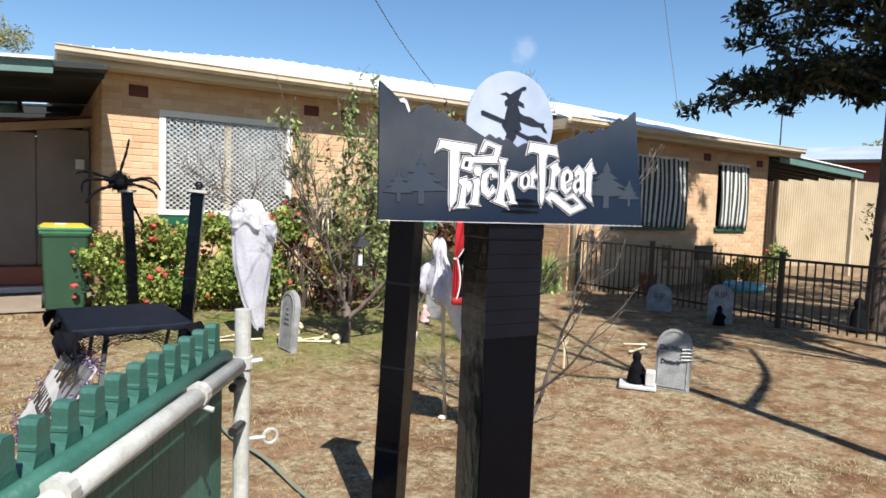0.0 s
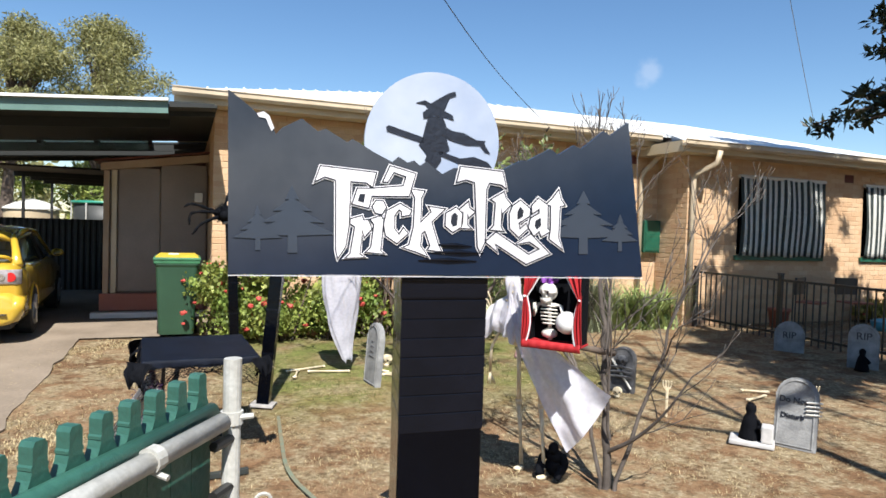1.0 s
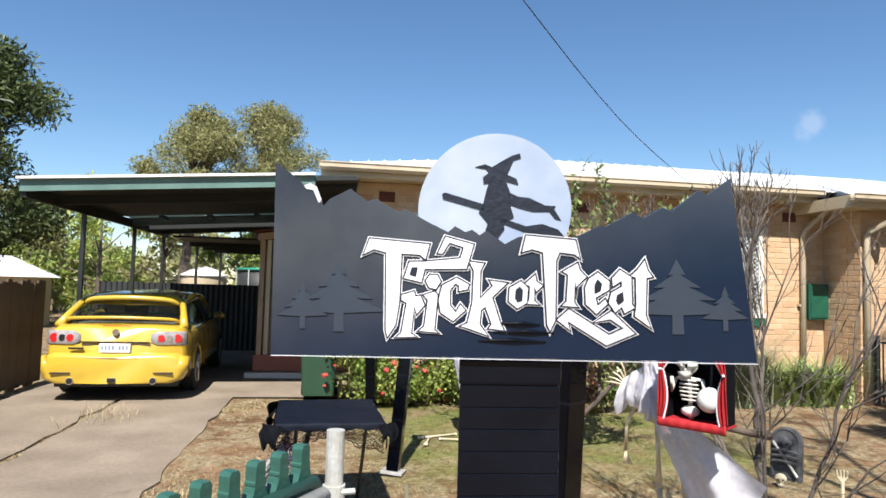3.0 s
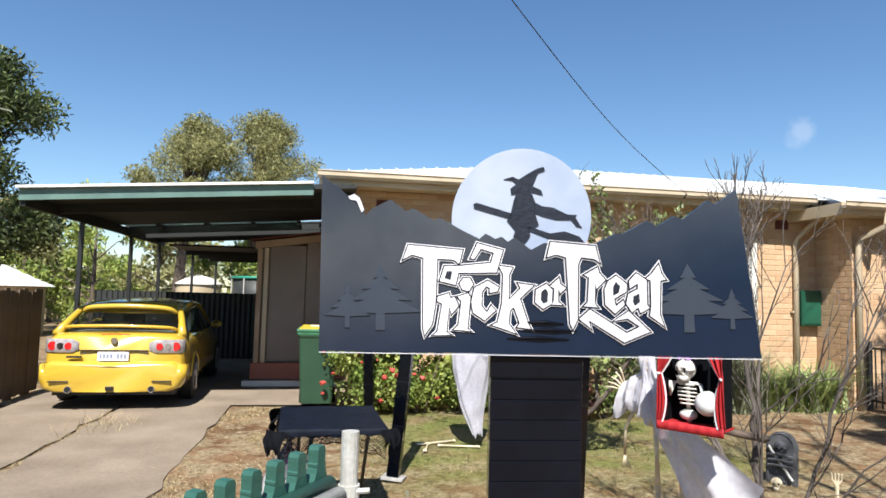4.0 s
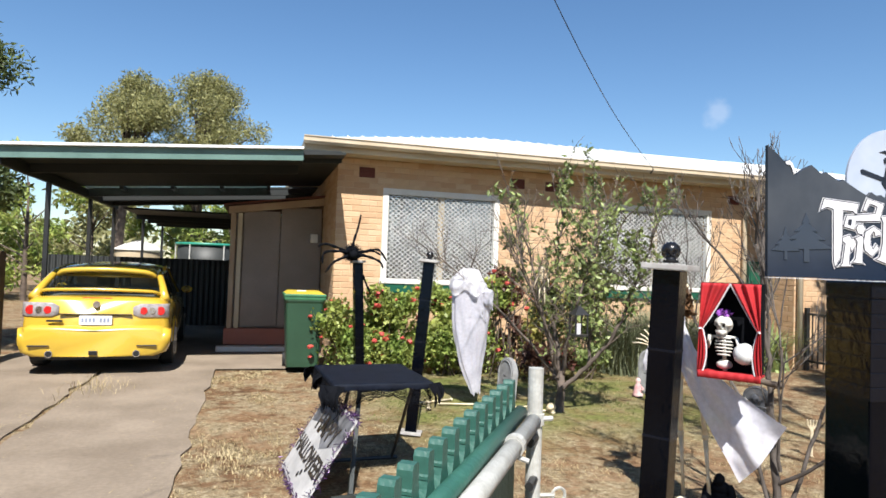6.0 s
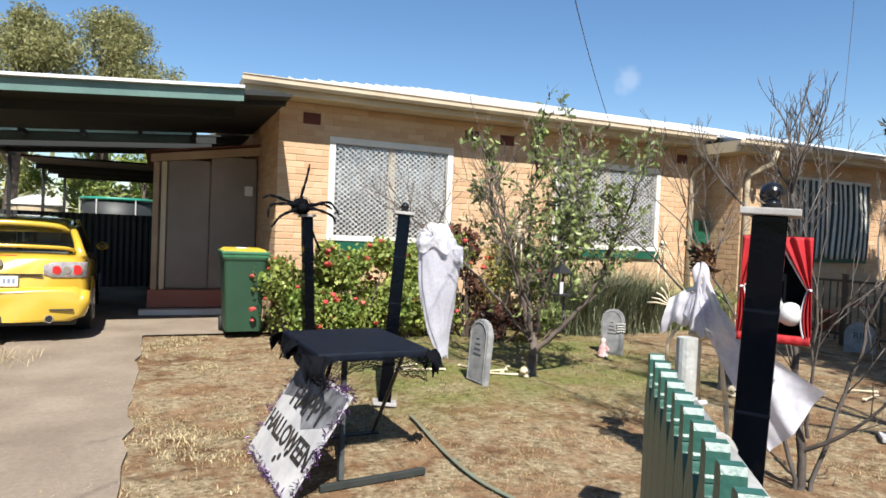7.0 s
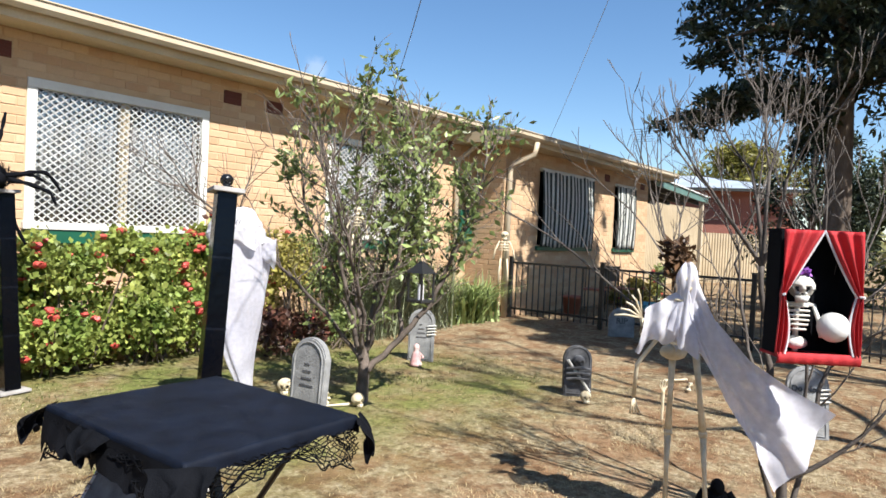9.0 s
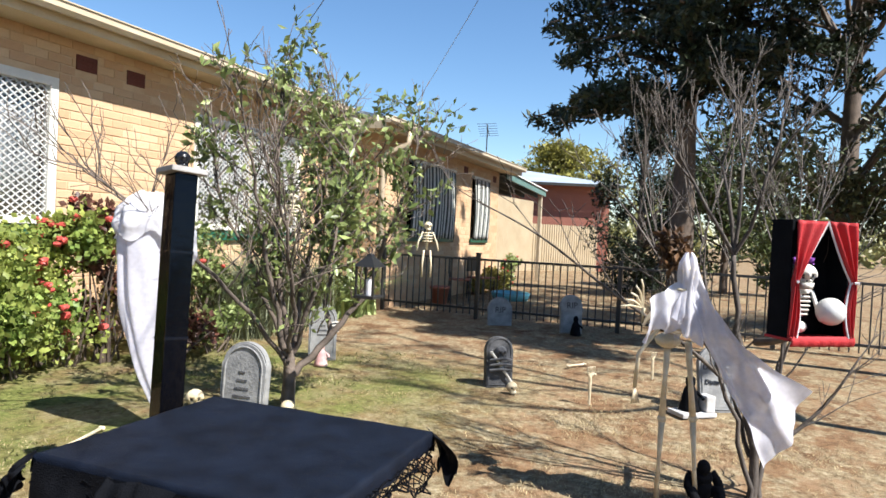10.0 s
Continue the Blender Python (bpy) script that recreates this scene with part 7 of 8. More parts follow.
tombstone((2.22, 6.22, -0.01), -83, 0.30, 0.60, 0.06, M_STONE, "arched grey foam tombstone on the lawn by the tree")
tombstone((4.46, 5.34, -0.01), -52, 0.24, 0.44, 0.08, M_STONEDARK, "small dark tombstone with carved skull and crossed bone", (), False, True)
tombstone((4.66, 3.62, -0.01), -62, 0.28, 0.52, 0.05, M_STONE, "grey tombstone reading Do Not Disturb with a bony hand", (("Do Not", 0.058, 0.68), ("Disturb", 0.050, 0.46)), True, False, -9)
tombstone((4.52, 7.19, -0.01), -58, 0.27, 0.55, 0.06, M_STONE, "grey tombstone with a bony hand in front of the lavender", (), True)
tombstone((8.10, 6.55, -0.01), -55, 0.36, 0.42, 0.06, M_STONE, "broad grey tombstone marked RIP beside the iron fence", (("RIP", 0.12, 0.55),))
tombstone((8.06, 5.50, -0.01), -52, 0.32, 0.54, 0.06, M_STONE, "grey tombstone marked RIP beside the iron fence", (("RIP", 0.12, 0.72),))


def figurine(loc, rz, h, label, material, base=True):
    """A small hooded figure, one plain shape."""
    bm = B()
    lathe(bm, [(0.30 * h, 0.0), (0.28 * h, 0.10 * h), (0.22 * h, 0.40 * h), (0.17 * h, 0.60 * h), (0.11 * h, 0.70 * h), (0.14 * h, 0.80 * h), (0.13 * h, 0.92 * h), (0.05 * h, 1.0 * h)], 14)
    tube(bm, [(0.16 * h, -0.05 * h, 0.55 * h), (0.28 * h, -0.16 * h, 0.42 * h), (0.2 * h, -0.3 * h, 0.40 * h)], 0.05 * h, 8)
    ob = part("figurine", bm, material, None, smooth=True)
    ob.matrix_basis = pose(*loc, 0, 0, rz)
    return tagged(ob, label, "figurine")


figurine((4.46, 3.82, 0.03), -50, 0.27, "small black hooded figurine on a white block by the tombstone", M_FABRIC)
blk = thing("plinth", "white foam block under the small black figurine", "block", pose(4.46, 3.80, 0, 0, 0, -50))
part("base", box(B(), -0.15, -0.10, 0.0, 0.15, 0.10, 0.035, 0.01), M_BOARD, blk)
part("step", box(B(), 0.06, -0.09, 0.036, 0.14, 0.02, 0.16, 0.012), M_BOARD, blk)
figurine((7.93, 5.42, 0.0), -50, 0.26, "small black hooded figurine before a tombstone", M_FABRIC)
def seated_figure(loc, rz):
    """A hunched ape-like figure sitting on the ground, one plain shape."""
    bm = B()
    ball(bm, (0, 0, 0.09), 0.095, 16, 12, (1.0, 0.85, 1.0))
    ball(bm, (0, -0.01, 0.17), 0.080, 16, 12, (1.15, 0.85, 0.8))
    ball(bm, (0, -0.04, 0.245), 0.052, 16, 12, (0.95, 1.0, 1.1))
    for k in (-1, 1):
        tube(bm, catmull([(k * 0.08, -0.01, 0.20), (k * 0.125, -0.05, 0.12), (k * 0.07, -0.12, 0.03)], 4), [0.034] * 5 + [0.03] * 3 + [0.026], 9)
        tube(bm, catmull([(k * 0.06, 0.0, 0.06), (k * 0.11, -0.09, 0.09), (k * 0.09, -0.15, 0.03)], 4), [0.042] * 5 + [0.034] * 3 + [0.03], 9)
    bmesh.ops.scale(bm, vec=(0.66, 0.66, 0.72), verts=bm.verts)
    ob = part("seated_figure", bm, M_FABRIC, None, smooth=True)
    ob.matrix_basis = pose(*loc, 0, 0, rz)
    return tagged(ob, "hunched black furry ape figure sitting on the grass", "figure")


seated_figure((2.715, 3.69, 0.0), -60)
figurine((4.30, 7.05, 0.0), -30, 0.22, "pale pink and white doll sitting beside the tombstone", mat("pale_doll", (0.62, 0.48, 0.44), 0.7, (0.45, 0.22, 0.22), 12, 40, 0.3, 0.1))
figurine((9.35, 4.35, 0.0), 0, 0.45, "dark hooded figure standing by the fence", M_FABRIC)


def gauze_ghost():
    t = thing("cloth_ghost", "white gauze ghost hanging beside the flower bush", "ghost", pose(2.03, 6.76, 0, 0, 0, -28))

    def gown(u, v):
        # a flattened, slightly twisted bag of gauze that narrows to a ragged point
        a = 2 * math.pi * u
        w = (0.16 + 0.035 * math.sin(v * 4)) * min(1.0, (v * 14) ** 0.5 + 0.3) * (1 - 0.62 * max(0, v - 0.45) ** 1.2 / 0.55 ** 1.2)
        fold = 1 + 0.035 * math.sin(5 * a + 3 * v) + 0.30 * noise.noise((math.cos(a) * 1.8, math.sin(a) * 1.8, v * 3)) + 0.02 * math.sin(11 * a - 4 * v)
        tw = 0.5 * v
        x, y = math.cos(a) * w * fold, math.sin(a) * w * 0.42 * fold
        z = 1.36 - 1.22 * v * (1 + 0.06 * noise.noise((a * 2.5, 3.0, 1.0)) * v)
        return (x * math.cos(tw) - y * math.sin(tw) + 0.10 * v * v + 0.02 * math.sin(v * 6), x * math.sin(tw) + y * math.cos(tw) + 0.05 * v, max(0.02, z))
    part("gown", sheet(B(), gown, 72, 44), M_VEIL, t, "long sheer gown gathered to a point", smooth=True)

    def hood(u, v):
        # crumpled hood and shoulder cape with a loose scalloped hem
        a = 2 * math.pi * u
        r = 0.04 + 0.125 * math.sin(min(1.0, v * 1.5) * math.pi / 2) ** 0.8 + 0.02 * v
        crump = 1 + 0.20 * noise.noise((math.cos(a) * 2.2, math.sin(a) * 2.2, v * 3.5)) + 0.10 * noise.noise((math.cos(a) * 6, math.sin(a) * 6, v * 8)) + 0.06 * math.sin(9 * a + 5 * v) * v
        z = 1.45 - 0.26 * v ** 1.3 - 0.03 * math.sin(5 * a) * v + 0.03 * noise.noise((a, v * 5, 2))
        return (math.cos(a) * r * crump - 0.02, math.sin(a) * r * 0.6 * crump, z)
    part("hood", sheet(B(), hood, 64, 22), M_SHEER, t, "crumpled white hood and cape", smooth=True)

    def sleeve(u, v):
        a = 2 * math.pi * u
        r = 0.035 + 0.045 * v + 0.012 * math.sin(4 * a + 6 * v) + 0.02 * noise.noise((math.cos(a) * 2, math.sin(a) * 2, v * 4 + 9))
        return (0.08 + 0.17 * v, math.cos(a) * r * 0.7, 1.20 - 0.02 * v + math.sin(a) * r * 1.3 - 0.05 * v * v)
    part("sleeve", sheet(B(), sleeve, 28, 14), M_VEIL, t, smooth=True)
    part("cord", tube(B(), [(0, 0, 1.46), (0.06, 0.03, 1.62), (0.22, 0.02, 1.78)], 0.0025, 5), M_FABRIC, t)


gauze_ghost()


BRIDE = Vector((-0.13, -0.06, -0.02))


def skeleton_bride():
    """A standing skeleton, one plain shape; its veil is a thing of its own."""
    bm = B()
    skull_bm(bm, (2.565, 3.85, 1.19), 0.036, pose(0, 0, 0, 8, 0, -60))
    tube(bm, [(2.57, 3.86, 1.18), (2.61, 3.89, 1.1), (2.66, 3.92, 0.86)], 0.018, 6)
    for k in range(6):
        z = 1.10 - 0.04 * k
        tube(bm, [(2.585 + 0.05 * math.cos(a), 3.87 + 0.045 * math.sin(a), z) for a in np.linspace(0, 6.28, 12)], 0.007, 5)
    ball(bm, (2.67, 3.93, 0.84), 0.07, 10, 6, (1.2, 0.9, 0.55))
    for hip, knee, foot in (((2.66, 3.93, 0.83), (2.68, 3.94, 0.45), (2.72, 3.95, 0.04)), ((2.72, 3.84, 0.83), (2.76, 3.80, 0.45), (2.78, 3.77, 0.04))):
        tube(bm, [hip, Vector(hip).lerp(Vector(knee), 0.5), knee], [0.018, 0.012, 0.018], 7)
        ball(bm, knee, 0.022, 8, 6)
        tube(bm, [knee, Vector(knee).lerp(Vector(foot), 0.5), foot], [0.017, 0.010, 0.014], 7)
        ball(bm, (foot[0] - 0.03, foot[1] - 0.02, 0.022), 0.022, 8, 6, (1.8, 1, 0.8))
    # raised arm with open fingers
    tube(bm, [(2.56, 3.92, 1.10), (2.53, 4.04, 0.92), (2.53, 4.04, 1.0)], 0.011, 6)
    for k in range(5):
        tube(bm, [(2.53, 4.04, 1.0), (2.455 + 0.012 * k, 4.09 - 0.012 * k, 1.015 + 0.022 * k), (2.425 + 0.016 * k, 4.13 - 0.02 * k, 1.01 + 0.032 * k)], 0.005, 5)
    tube(bm, [(2.55, 3.96, 0.92), (2.53, 4.05, 0.78), (2.53, 4.06, 0.62)], 0.010, 6)
    for k in range(4):
        tube(bm, [(2.53, 4.06, 0.62), (2.52 + 0.014 * k, 4.07 - 0.01 * k, 0.54)], 0.005, 5)
    bmesh.ops.translate(bm, vec=BRIDE, verts=bm.verts)
    tagged(socketed(part("skeleton", bm, M_BONE, None, smooth=True)), "life-like plastic skeleton standing in a white veil", "skeleton")
    # veil: a bodice round the shoulders, then a long train drawn aside to a branch
    bm = B()

    def train(u, v):
        c = [(2.42, 3.78, 1.17), (2.45, 3.70, 0.94), (2.52, 3.56, 0.73), (2.61, 3.42, 0.56), (2.68, 3.31, 0.43)]
        w = [0.05, 0.075, 0.11, 0.165, 0.22]
        k = u * 4
        i = min(3, int(k))
        f = k - i
        p = Vector(c[i]).lerp(Vector(c[i + 1]), f)
        ww = w[i] + (w[i + 1] - w[i]) * f
        side = Vector((0.35, -0.35, 0.75)).normalized()
        q = p + side * ww * (v - 0.5) * 2
        q += Vector((-0.7, -0.7, 0)) * (0.025 * math.sin(v * 9 + u * 4) * (0.4 + u) + 0.03 * noise.noise((u * 5, v * 5, 2)))
        return q + Vector((0, 0, -0.03 * math.sin(math.pi * v) * u))
    sheet(bm, train, 46, 22, 0.0)
    tv = thing("white_veil", "long sheer white veil tied round a skeleton", "cloth")
    part("train", bm, M_VEIL, tv, smooth=True)
    bm = B()

    def hood(u, v):
        a = 2 * math.pi * v
        z = 1.262 - 0.36 * u
        r = 0.022 * math.sqrt(min(1.0, u * 8)) + 0.012 + 0.008 * math.sin(u * 9) + 0.036 * u * u
        r *= 1 + 0.18 * math.sin(7 * a + 4 * u) + 0.12 * math.sin(3 * a - 5 * u) + 0.25 * noise.noise((math.cos(a) * 1.6, math.sin(a) * 1.6, u * 4))
        return BRIDE + Vector((2.565 + r * math.cos(a) * 0.9, 3.85 + r * math.sin(a), z + 0.018 * math.sin(5 * a + 2 * u) - 0.05 * u * math.sin(2 * a)))
    sheet(bm, hood, 26, 48, 0.0)
    part("bodice", bm, M_VEIL, tv, smooth=True)
    bm = B()

    def cape(u, v):
        # hangs from the shoulder, drawn out to the raised arm, with a scalloped hem
        p = Vector((2.57, 3.86, 1.16)).lerp(Vector((2.49, 4.01, 1.05)), u)
        drop = (0.24 - 0.05 * u + 0.025 * math.sin(u * 9)) * v
        f = 0.022 * math.sin(u * 13 + 2 * v) * (0.3 + v) + 0.02 * noise.noise((u * 4, v * 3, 7))
        return BRIDE + p + Vector((-0.82, -0.57, 0)) * (f + 0.035 * math.sin(math.pi * v)) + Vector((-0.03 * v, 0.03 * v, -drop))
    sheet(bm, cape, 30, 18, 0.0)
    part("sleeve", bm, M_VEIL, tv, smooth=True)


skeleton_bride()
dw = thing("dried_bundle", "shaggy bundle of dried brown leaves behind the veil", "dried leaves", pose(2.53, 3.87, 1.26))
leaves("leaf_mass", clump(420, (0, 0, 0.0), (0.07, 0.07, 0.10), np.random.default_rng(31), 0.1), 0.05, leaf_mat("dried_brown_leaf", (0.16, 0.085, 0.04), (0.05, 0.028, 0.016), through_w=0.15), dw, "", 0.2, 0.4, 31)
part("stick", tube(B(), [(-0.05, -0.01, -0.16), (0.0, 0.0, -0.05), (0.02, 0.02, 0.1)], 0.007, 6), M_BARK, dw)


def puppet_box():
    m = pose(2.385, 3.25, 0, 0, 0, -52)
    t = thing("puppet_theatre", "black box with red curtains and a white fringe on a pole", "puppet theatre", m)
    w, z0, z1, d = 0.150, 0.915, 1.412, 0.135
    part("back", box(B(), -w, d - 0.01, z0, w, d, z1), M_FABRIC, t)
    for s in (-1, 1):
        part("side", box(B(), s * w - 0.006, 0.012, z0, s * w + 0.006, d - 0.012, z1, 0.002), M_FABRIC, t)
    part("lid", box(B(), -w - 0.006, 0.012, z1, w + 0.006, d, z1 + 0.008), M_FABRIC, t)
    part("shelf", box(B(), -w - 0.01, -0.01, z0 - 0.012, w + 0.01, d, z0, 0.003), M_RED, t)

    def lower(u, v):
        return Vector(((u - 0.5) * 2 * (w + 0.015), -0.02 - 0.002 * math.sin(u * 40) - 0.008 * math.sin(math.pi * v), z0 + 0.012 - 0.045 * v))
    part("lower_swag", sheet(B(), lower, 40, 6, 0.004), M_RED, t, smooth=True)
    for s in (-1, 1):
        def curtain(u, v, s=s):
            # u across from the outside, v down: open in the middle, gathered at the tie-back
            z = z1 + 0.005 - (z1 - z0 + 0.0) * v
            tie = 0.52
            if v < tie:
                inner = 0.145 * (1 - v / tie) ** 0.9 + 0.014
            else:
                inner = 0.014 + 0.03 * math.sin((v - tie) / (1 - tie) * math.pi * 0.8)
            x = s * (w + 0.008 + (0.018 * (v - tie) if v > tie else 0) - inner * u)
            y = -0.014 - 0.012 * math.sin(u * 16 + v * 3) - 0.012 * u * (1 - u)
            return Vector((x, y, z))
        part("curtain", sheet(B(), curtain, 26, 30, 0.003), M_RED, t, "red velvet curtain tied back", smooth=True)
        pts = [curtain(1.0, v) + Vector((0, -0.006, 0)) for v in np.linspace(0, 1, 24)]
        part("fringe", tube(B(), pts, 0.0045, 6), M_LETTER, t, "white fringe")
        part("tie_back", tube(B(), [curtain(u, 0.52) + Vector((0, -0.012, 0)) for u in (0, 0.5, 1)], 0.006, 6), M_LETTER, t)
    # carried on a sawn branch that leans against the bare tree
    mi = m.inverted()
    way = [(2.945, 3.46, 0.80), (2.80, 3.40, 0.83), (2.62, 3.36, 0.87), (2.48, 3.33, z0 - 0.012)]
    part("pole", tube(B(), [mi @ Vector(p) for p in way], [0.022, 0.019, 0.016, 0.013], 8), M_BARK, t, "dark branch under the box", smooth=True)
    # the figure inside, one plain shape
    bm = B()
    skull_bm(bm, (-0.045, 0.05, 1.185), 0.050, pose(0, 0, 0, 2, 0, -20))
    tube(bm, [(-0.045, 0.07, 1.14), (-0.045, 0.08, 1.05), (-0.04, 0.085, z0 + 0.003)], 0.011, 8)
    for k in range(6):
        rz, rx = 1.105 - 0.019 * k, 0.030 + 0.016 * math.sin(0.5 * (k + 1))
        tube(bm, [(-0.045 + rx * math.cos(g), 0.07 + 0.030 * math.sin(g), rz - 0.004 * math.sin(g)) for g in np.linspace(0, 6.28, 14)], 0.0048, 5)
    ball(bm, (-0.042, 0.078, 0.955), 0.04, 10, 7, (1.15, 0.8, 0.7))
    tube(bm, [(-0.11, 0.072, 1.112), (-0.045, 0.06, 1.118), (0.02, 0.072, 1.112)], 0.008, 6)
    tube(bm, [(-0.11, 0.072, 1.112), (-0.125, 0.05, 1.05), (-0.115, 0.03, 1.12)], 0.009, 7)
    tube(bm, [(0.02, 0.072, 1.112), (0.045, 0.06, 1.03), (0.03, 0.025, 0.99)], 0.009, 7)
    ob = socketed(part("skeleton_puppet", bm, M_BONEWHITE, None, smooth=True))
    ob.matrix_basis = m
    tagged(ob, "white skeleton puppet seated inside the curtained box", "puppet")
    wig = thing("flower_crown", "purple petal crown on the skeleton puppet", "crown", m @ pose(-0.045, 0.055, 1.243))
    leaves("petals", clump(160, (0, 0.005, 0.002), (0.040, 0.036, 0.010), np.random.default_rng(2), 0.4), 0.018, M_PURPLE, wig, "", 0.5, 0.8, 2)
    bl = thing("white_ball", "plain white foam ball held by the puppet", "ball", m @ pose(0.075, 0.02, 1.03))
    part("ball", ball(B(), (0, 0, 0), 0.060, 24, 16), M_BALLOON, bl, smooth=True)


puppet_box()


def bone(loc, rz, L, r=0.012):
    bm = B()
    tube(bm, [(-L / 2, 0, 0.02), (0, 0, 0.02), (L / 2, 0, 0.02)], [r, r * 0.75, r], 8)
    for x in (-L / 2, L / 2):
        for y in (-r * 0.7, r * 0.7):
            ball(bm, (x, y, 0.02), r * 1.15, 8, 6)
    ob = part("bone", bm, M_BONE, None, smooth=True)
    ob.matrix_basis = pose(*loc, 0, 0, rz)
    return tagged(ob, "pale plastic bone lying on the grass", "bone", "scattered bones")


for x, y, rz, L in ((1.75, 6.95, 20, 0.42), (1.62, 6.75, 75, 0.30), (1.95, 6.78, -12, 0.40), (2.55, 6.55, 10, 0.42), (2.62, 6.42, -25, 0.38), (2.75, 6.6, 50, 0.3), (2.45, 6.75, -60, 0.3), (5.55, 4.75, 15, 0.3), (5.75, 4.95, -30, 0.24)):
    bone((x, y, 0), rz, L)


def skull(loc, r, rz, label):
    ob = socketed(part("skull", skull_bm(B(), (0, 0, r * 1.2), r), M_BONE, None, smooth=True))
    ob.matrix_basis = pose(*loc, 0, 0, rz)
    return tagged(ob, label, "skull", "plastic skulls")


skull((2.62, 6.95, 0), 0.06, -40, "grey-white plastic skull half hidden on the grass")
skull((2.80, 6.30, 0.0), 0.05, 30, "plastic skull at the foot of the small tree")
skull((4.30, 5.18, 0.0), 0.045, -40, "small plastic skull with red paint by the dark tombstone")


def hand_stake(loc, rz, h, label):
    t = thing("bone_hand_stake", label, "bone hand", pose(*loc, 0, 0, rz), "bone hand stakes")
    part("forearm", tube(B(), [(0, 0, 0), (0.0, 0, h * 0.72)], [0.010, 0.013], 7), M_BONE, t)
    for k in range(4):
        part("finger", tube(B(), [(0.0, 0, h * 0.70), (-0.03 + 0.02 * k, 0, h * 0.85), (-0.034 + 0.022 * k, -0.012, h)], 0.006, 6), M_BONE, t)


hand_stake((4.32, 4.55, 0), -40, 0.30, "pale bone hand on a stake in the dry grass")
hand_stake((5.6, 4.2, 0), -30, 0.26, "pale bone hand on a stake in the dry grass")


def hanging_skeleton(loc, h, rz, label):
    bm = B()
    skull_bm(bm, (0, 0, h * 0.93), h * 0.075)
    tube(bm, [(0, 0, h * 0.86), (0, 0.01, h * 0.5)], h * 0.022, 6)
    for k in range(4):
        tube(bm, [(h * 0.09 * math.cos(a), h * 0.06 * math.sin(a), h * (0.80 - 0.05 * k)) for a in np.linspace(0, 6.28, 10)], h * 0.012, 5)
    for s in (-1, 1):
        tube(bm, [(s * h * 0.09, 0, h * 0.82), (s * h * 0.17, 0, h * 0.64), (s * h * 0.2, -0.02, h * 0.48)], h * 0.016, 6)
        tube(bm, [(s * h * 0.06, 0, h * 0.49), (s * h * 0.08, 0, h * 0.25), (s * h * 0.08, 0.0, 0)], h * 0.018, 6)
    tube(bm, [(0, 0, h), (0.01, 0, h + 0.25)], 0.0012, 4)
    ob = socketed(part("toy_skeleton", bm, M_BONE, None, smooth=True))
    ob.matrix_basis = pose(*loc, 0, 0, rz)
    tagged(ob, label, "toy skeleton", "hanging toy skeletons")


hanging_skeleton((2.60, 6.18, 1.11), 0.39, -50, "small white toy skeleton hanging in the tree")
hanging_skeleton((4.07, 5.9, 0.92), 0.46, -50, "small pale toy skeleton hanging from a branch")


def lantern():
    t = thing("hanging_lantern", "black metal lantern with a white candle hanging in the tree", "lantern", pose(2.75, 5.68, 0.86))
    part("base", box(B(), -0.07, -0.07, 0.0, 0.07, 0.07, 0.02, 0.004), M_IRON, t)
    for x in (-0.06, 0.06):
        for y in (-0.06, 0.06):
            part("corner_bar", box(B(), x - 0.006, y - 0.006, 0.02, x + 0.006, y + 0.006, 0.20), M_IRON, t)
    part("roof", lathe(B(), [(0.105, 0.20), (0.09, 0.215), (0.03, 0.265), (0.02, 0.28)], 4, pose(0, 0, 0, 0, 0, 45)), M_IRON, t)
    part("ring", tube(B(), [(0.022 * math.cos(a), 0, 0.30 + 0.022 * math.sin(a)) for a in np.linspace(0, 6.28, 12)], 0.004, 6), M_IRON, t)
    part("candle", tube(B(), [(0, 0, 0.02), (0, 0, 0.12)], 0.022, 12), M_LETTER, t, "white candle")
    part("wire", tube(B(), [(0, 0, 0.32), (0.02, 0.05, 0.50)], 0.002, 4), M_IRON, t)


lantern()


# ---- iron fence and what stands beyond ----
def iron_fence():
    t = thing("iron_fence", "low black iron bar fence across the yard", "fence", pose(8.52, 0, 0))
    ys = (8.72, 7.08, 4.95, 3.0, 1.0)
    for y in ys:
        part("post", box(B(), -0.03, y - 0.03, 0, 0.03, y + 0.03, 1.0, 0.004), M_IRON, t)
        part("cap", box(B(), -0.036, y - 0.036, 1.001, 0.036, y + 0.036, 1.02, 0.004), M_IRON, t)
    bar = None
    for a, b in zip(ys, ys[1:]):
        for z in (0.14, 0.90):
            part("rail", box(B(), -0.018, b + 0.032, z, 0.018, a - 0.032, z + 0.035, 0.002), M_IRON, t)
        n = int((a - b) / 0.105)
        for k in range(1, n):
            y = a + (b - a) * k / n
            if bar is None:
                bar = part("bar", box(B(), -0.008, -0.008, 0.06, 0.008, 0.008, 0.90), M_IRON, t)
                me = bar.data
            else:
                bar = new("bar", me)
                bar.parent = t
            bar.location = (0, y, 0)


iron_fence()
M_TERRACOTTA = mat("terracotta", (0.36, 0.12, 0.07), 0.8)
M_BLUE = mat("pale_blue_plastic", (0.12, 0.42, 0.50), 0.45)


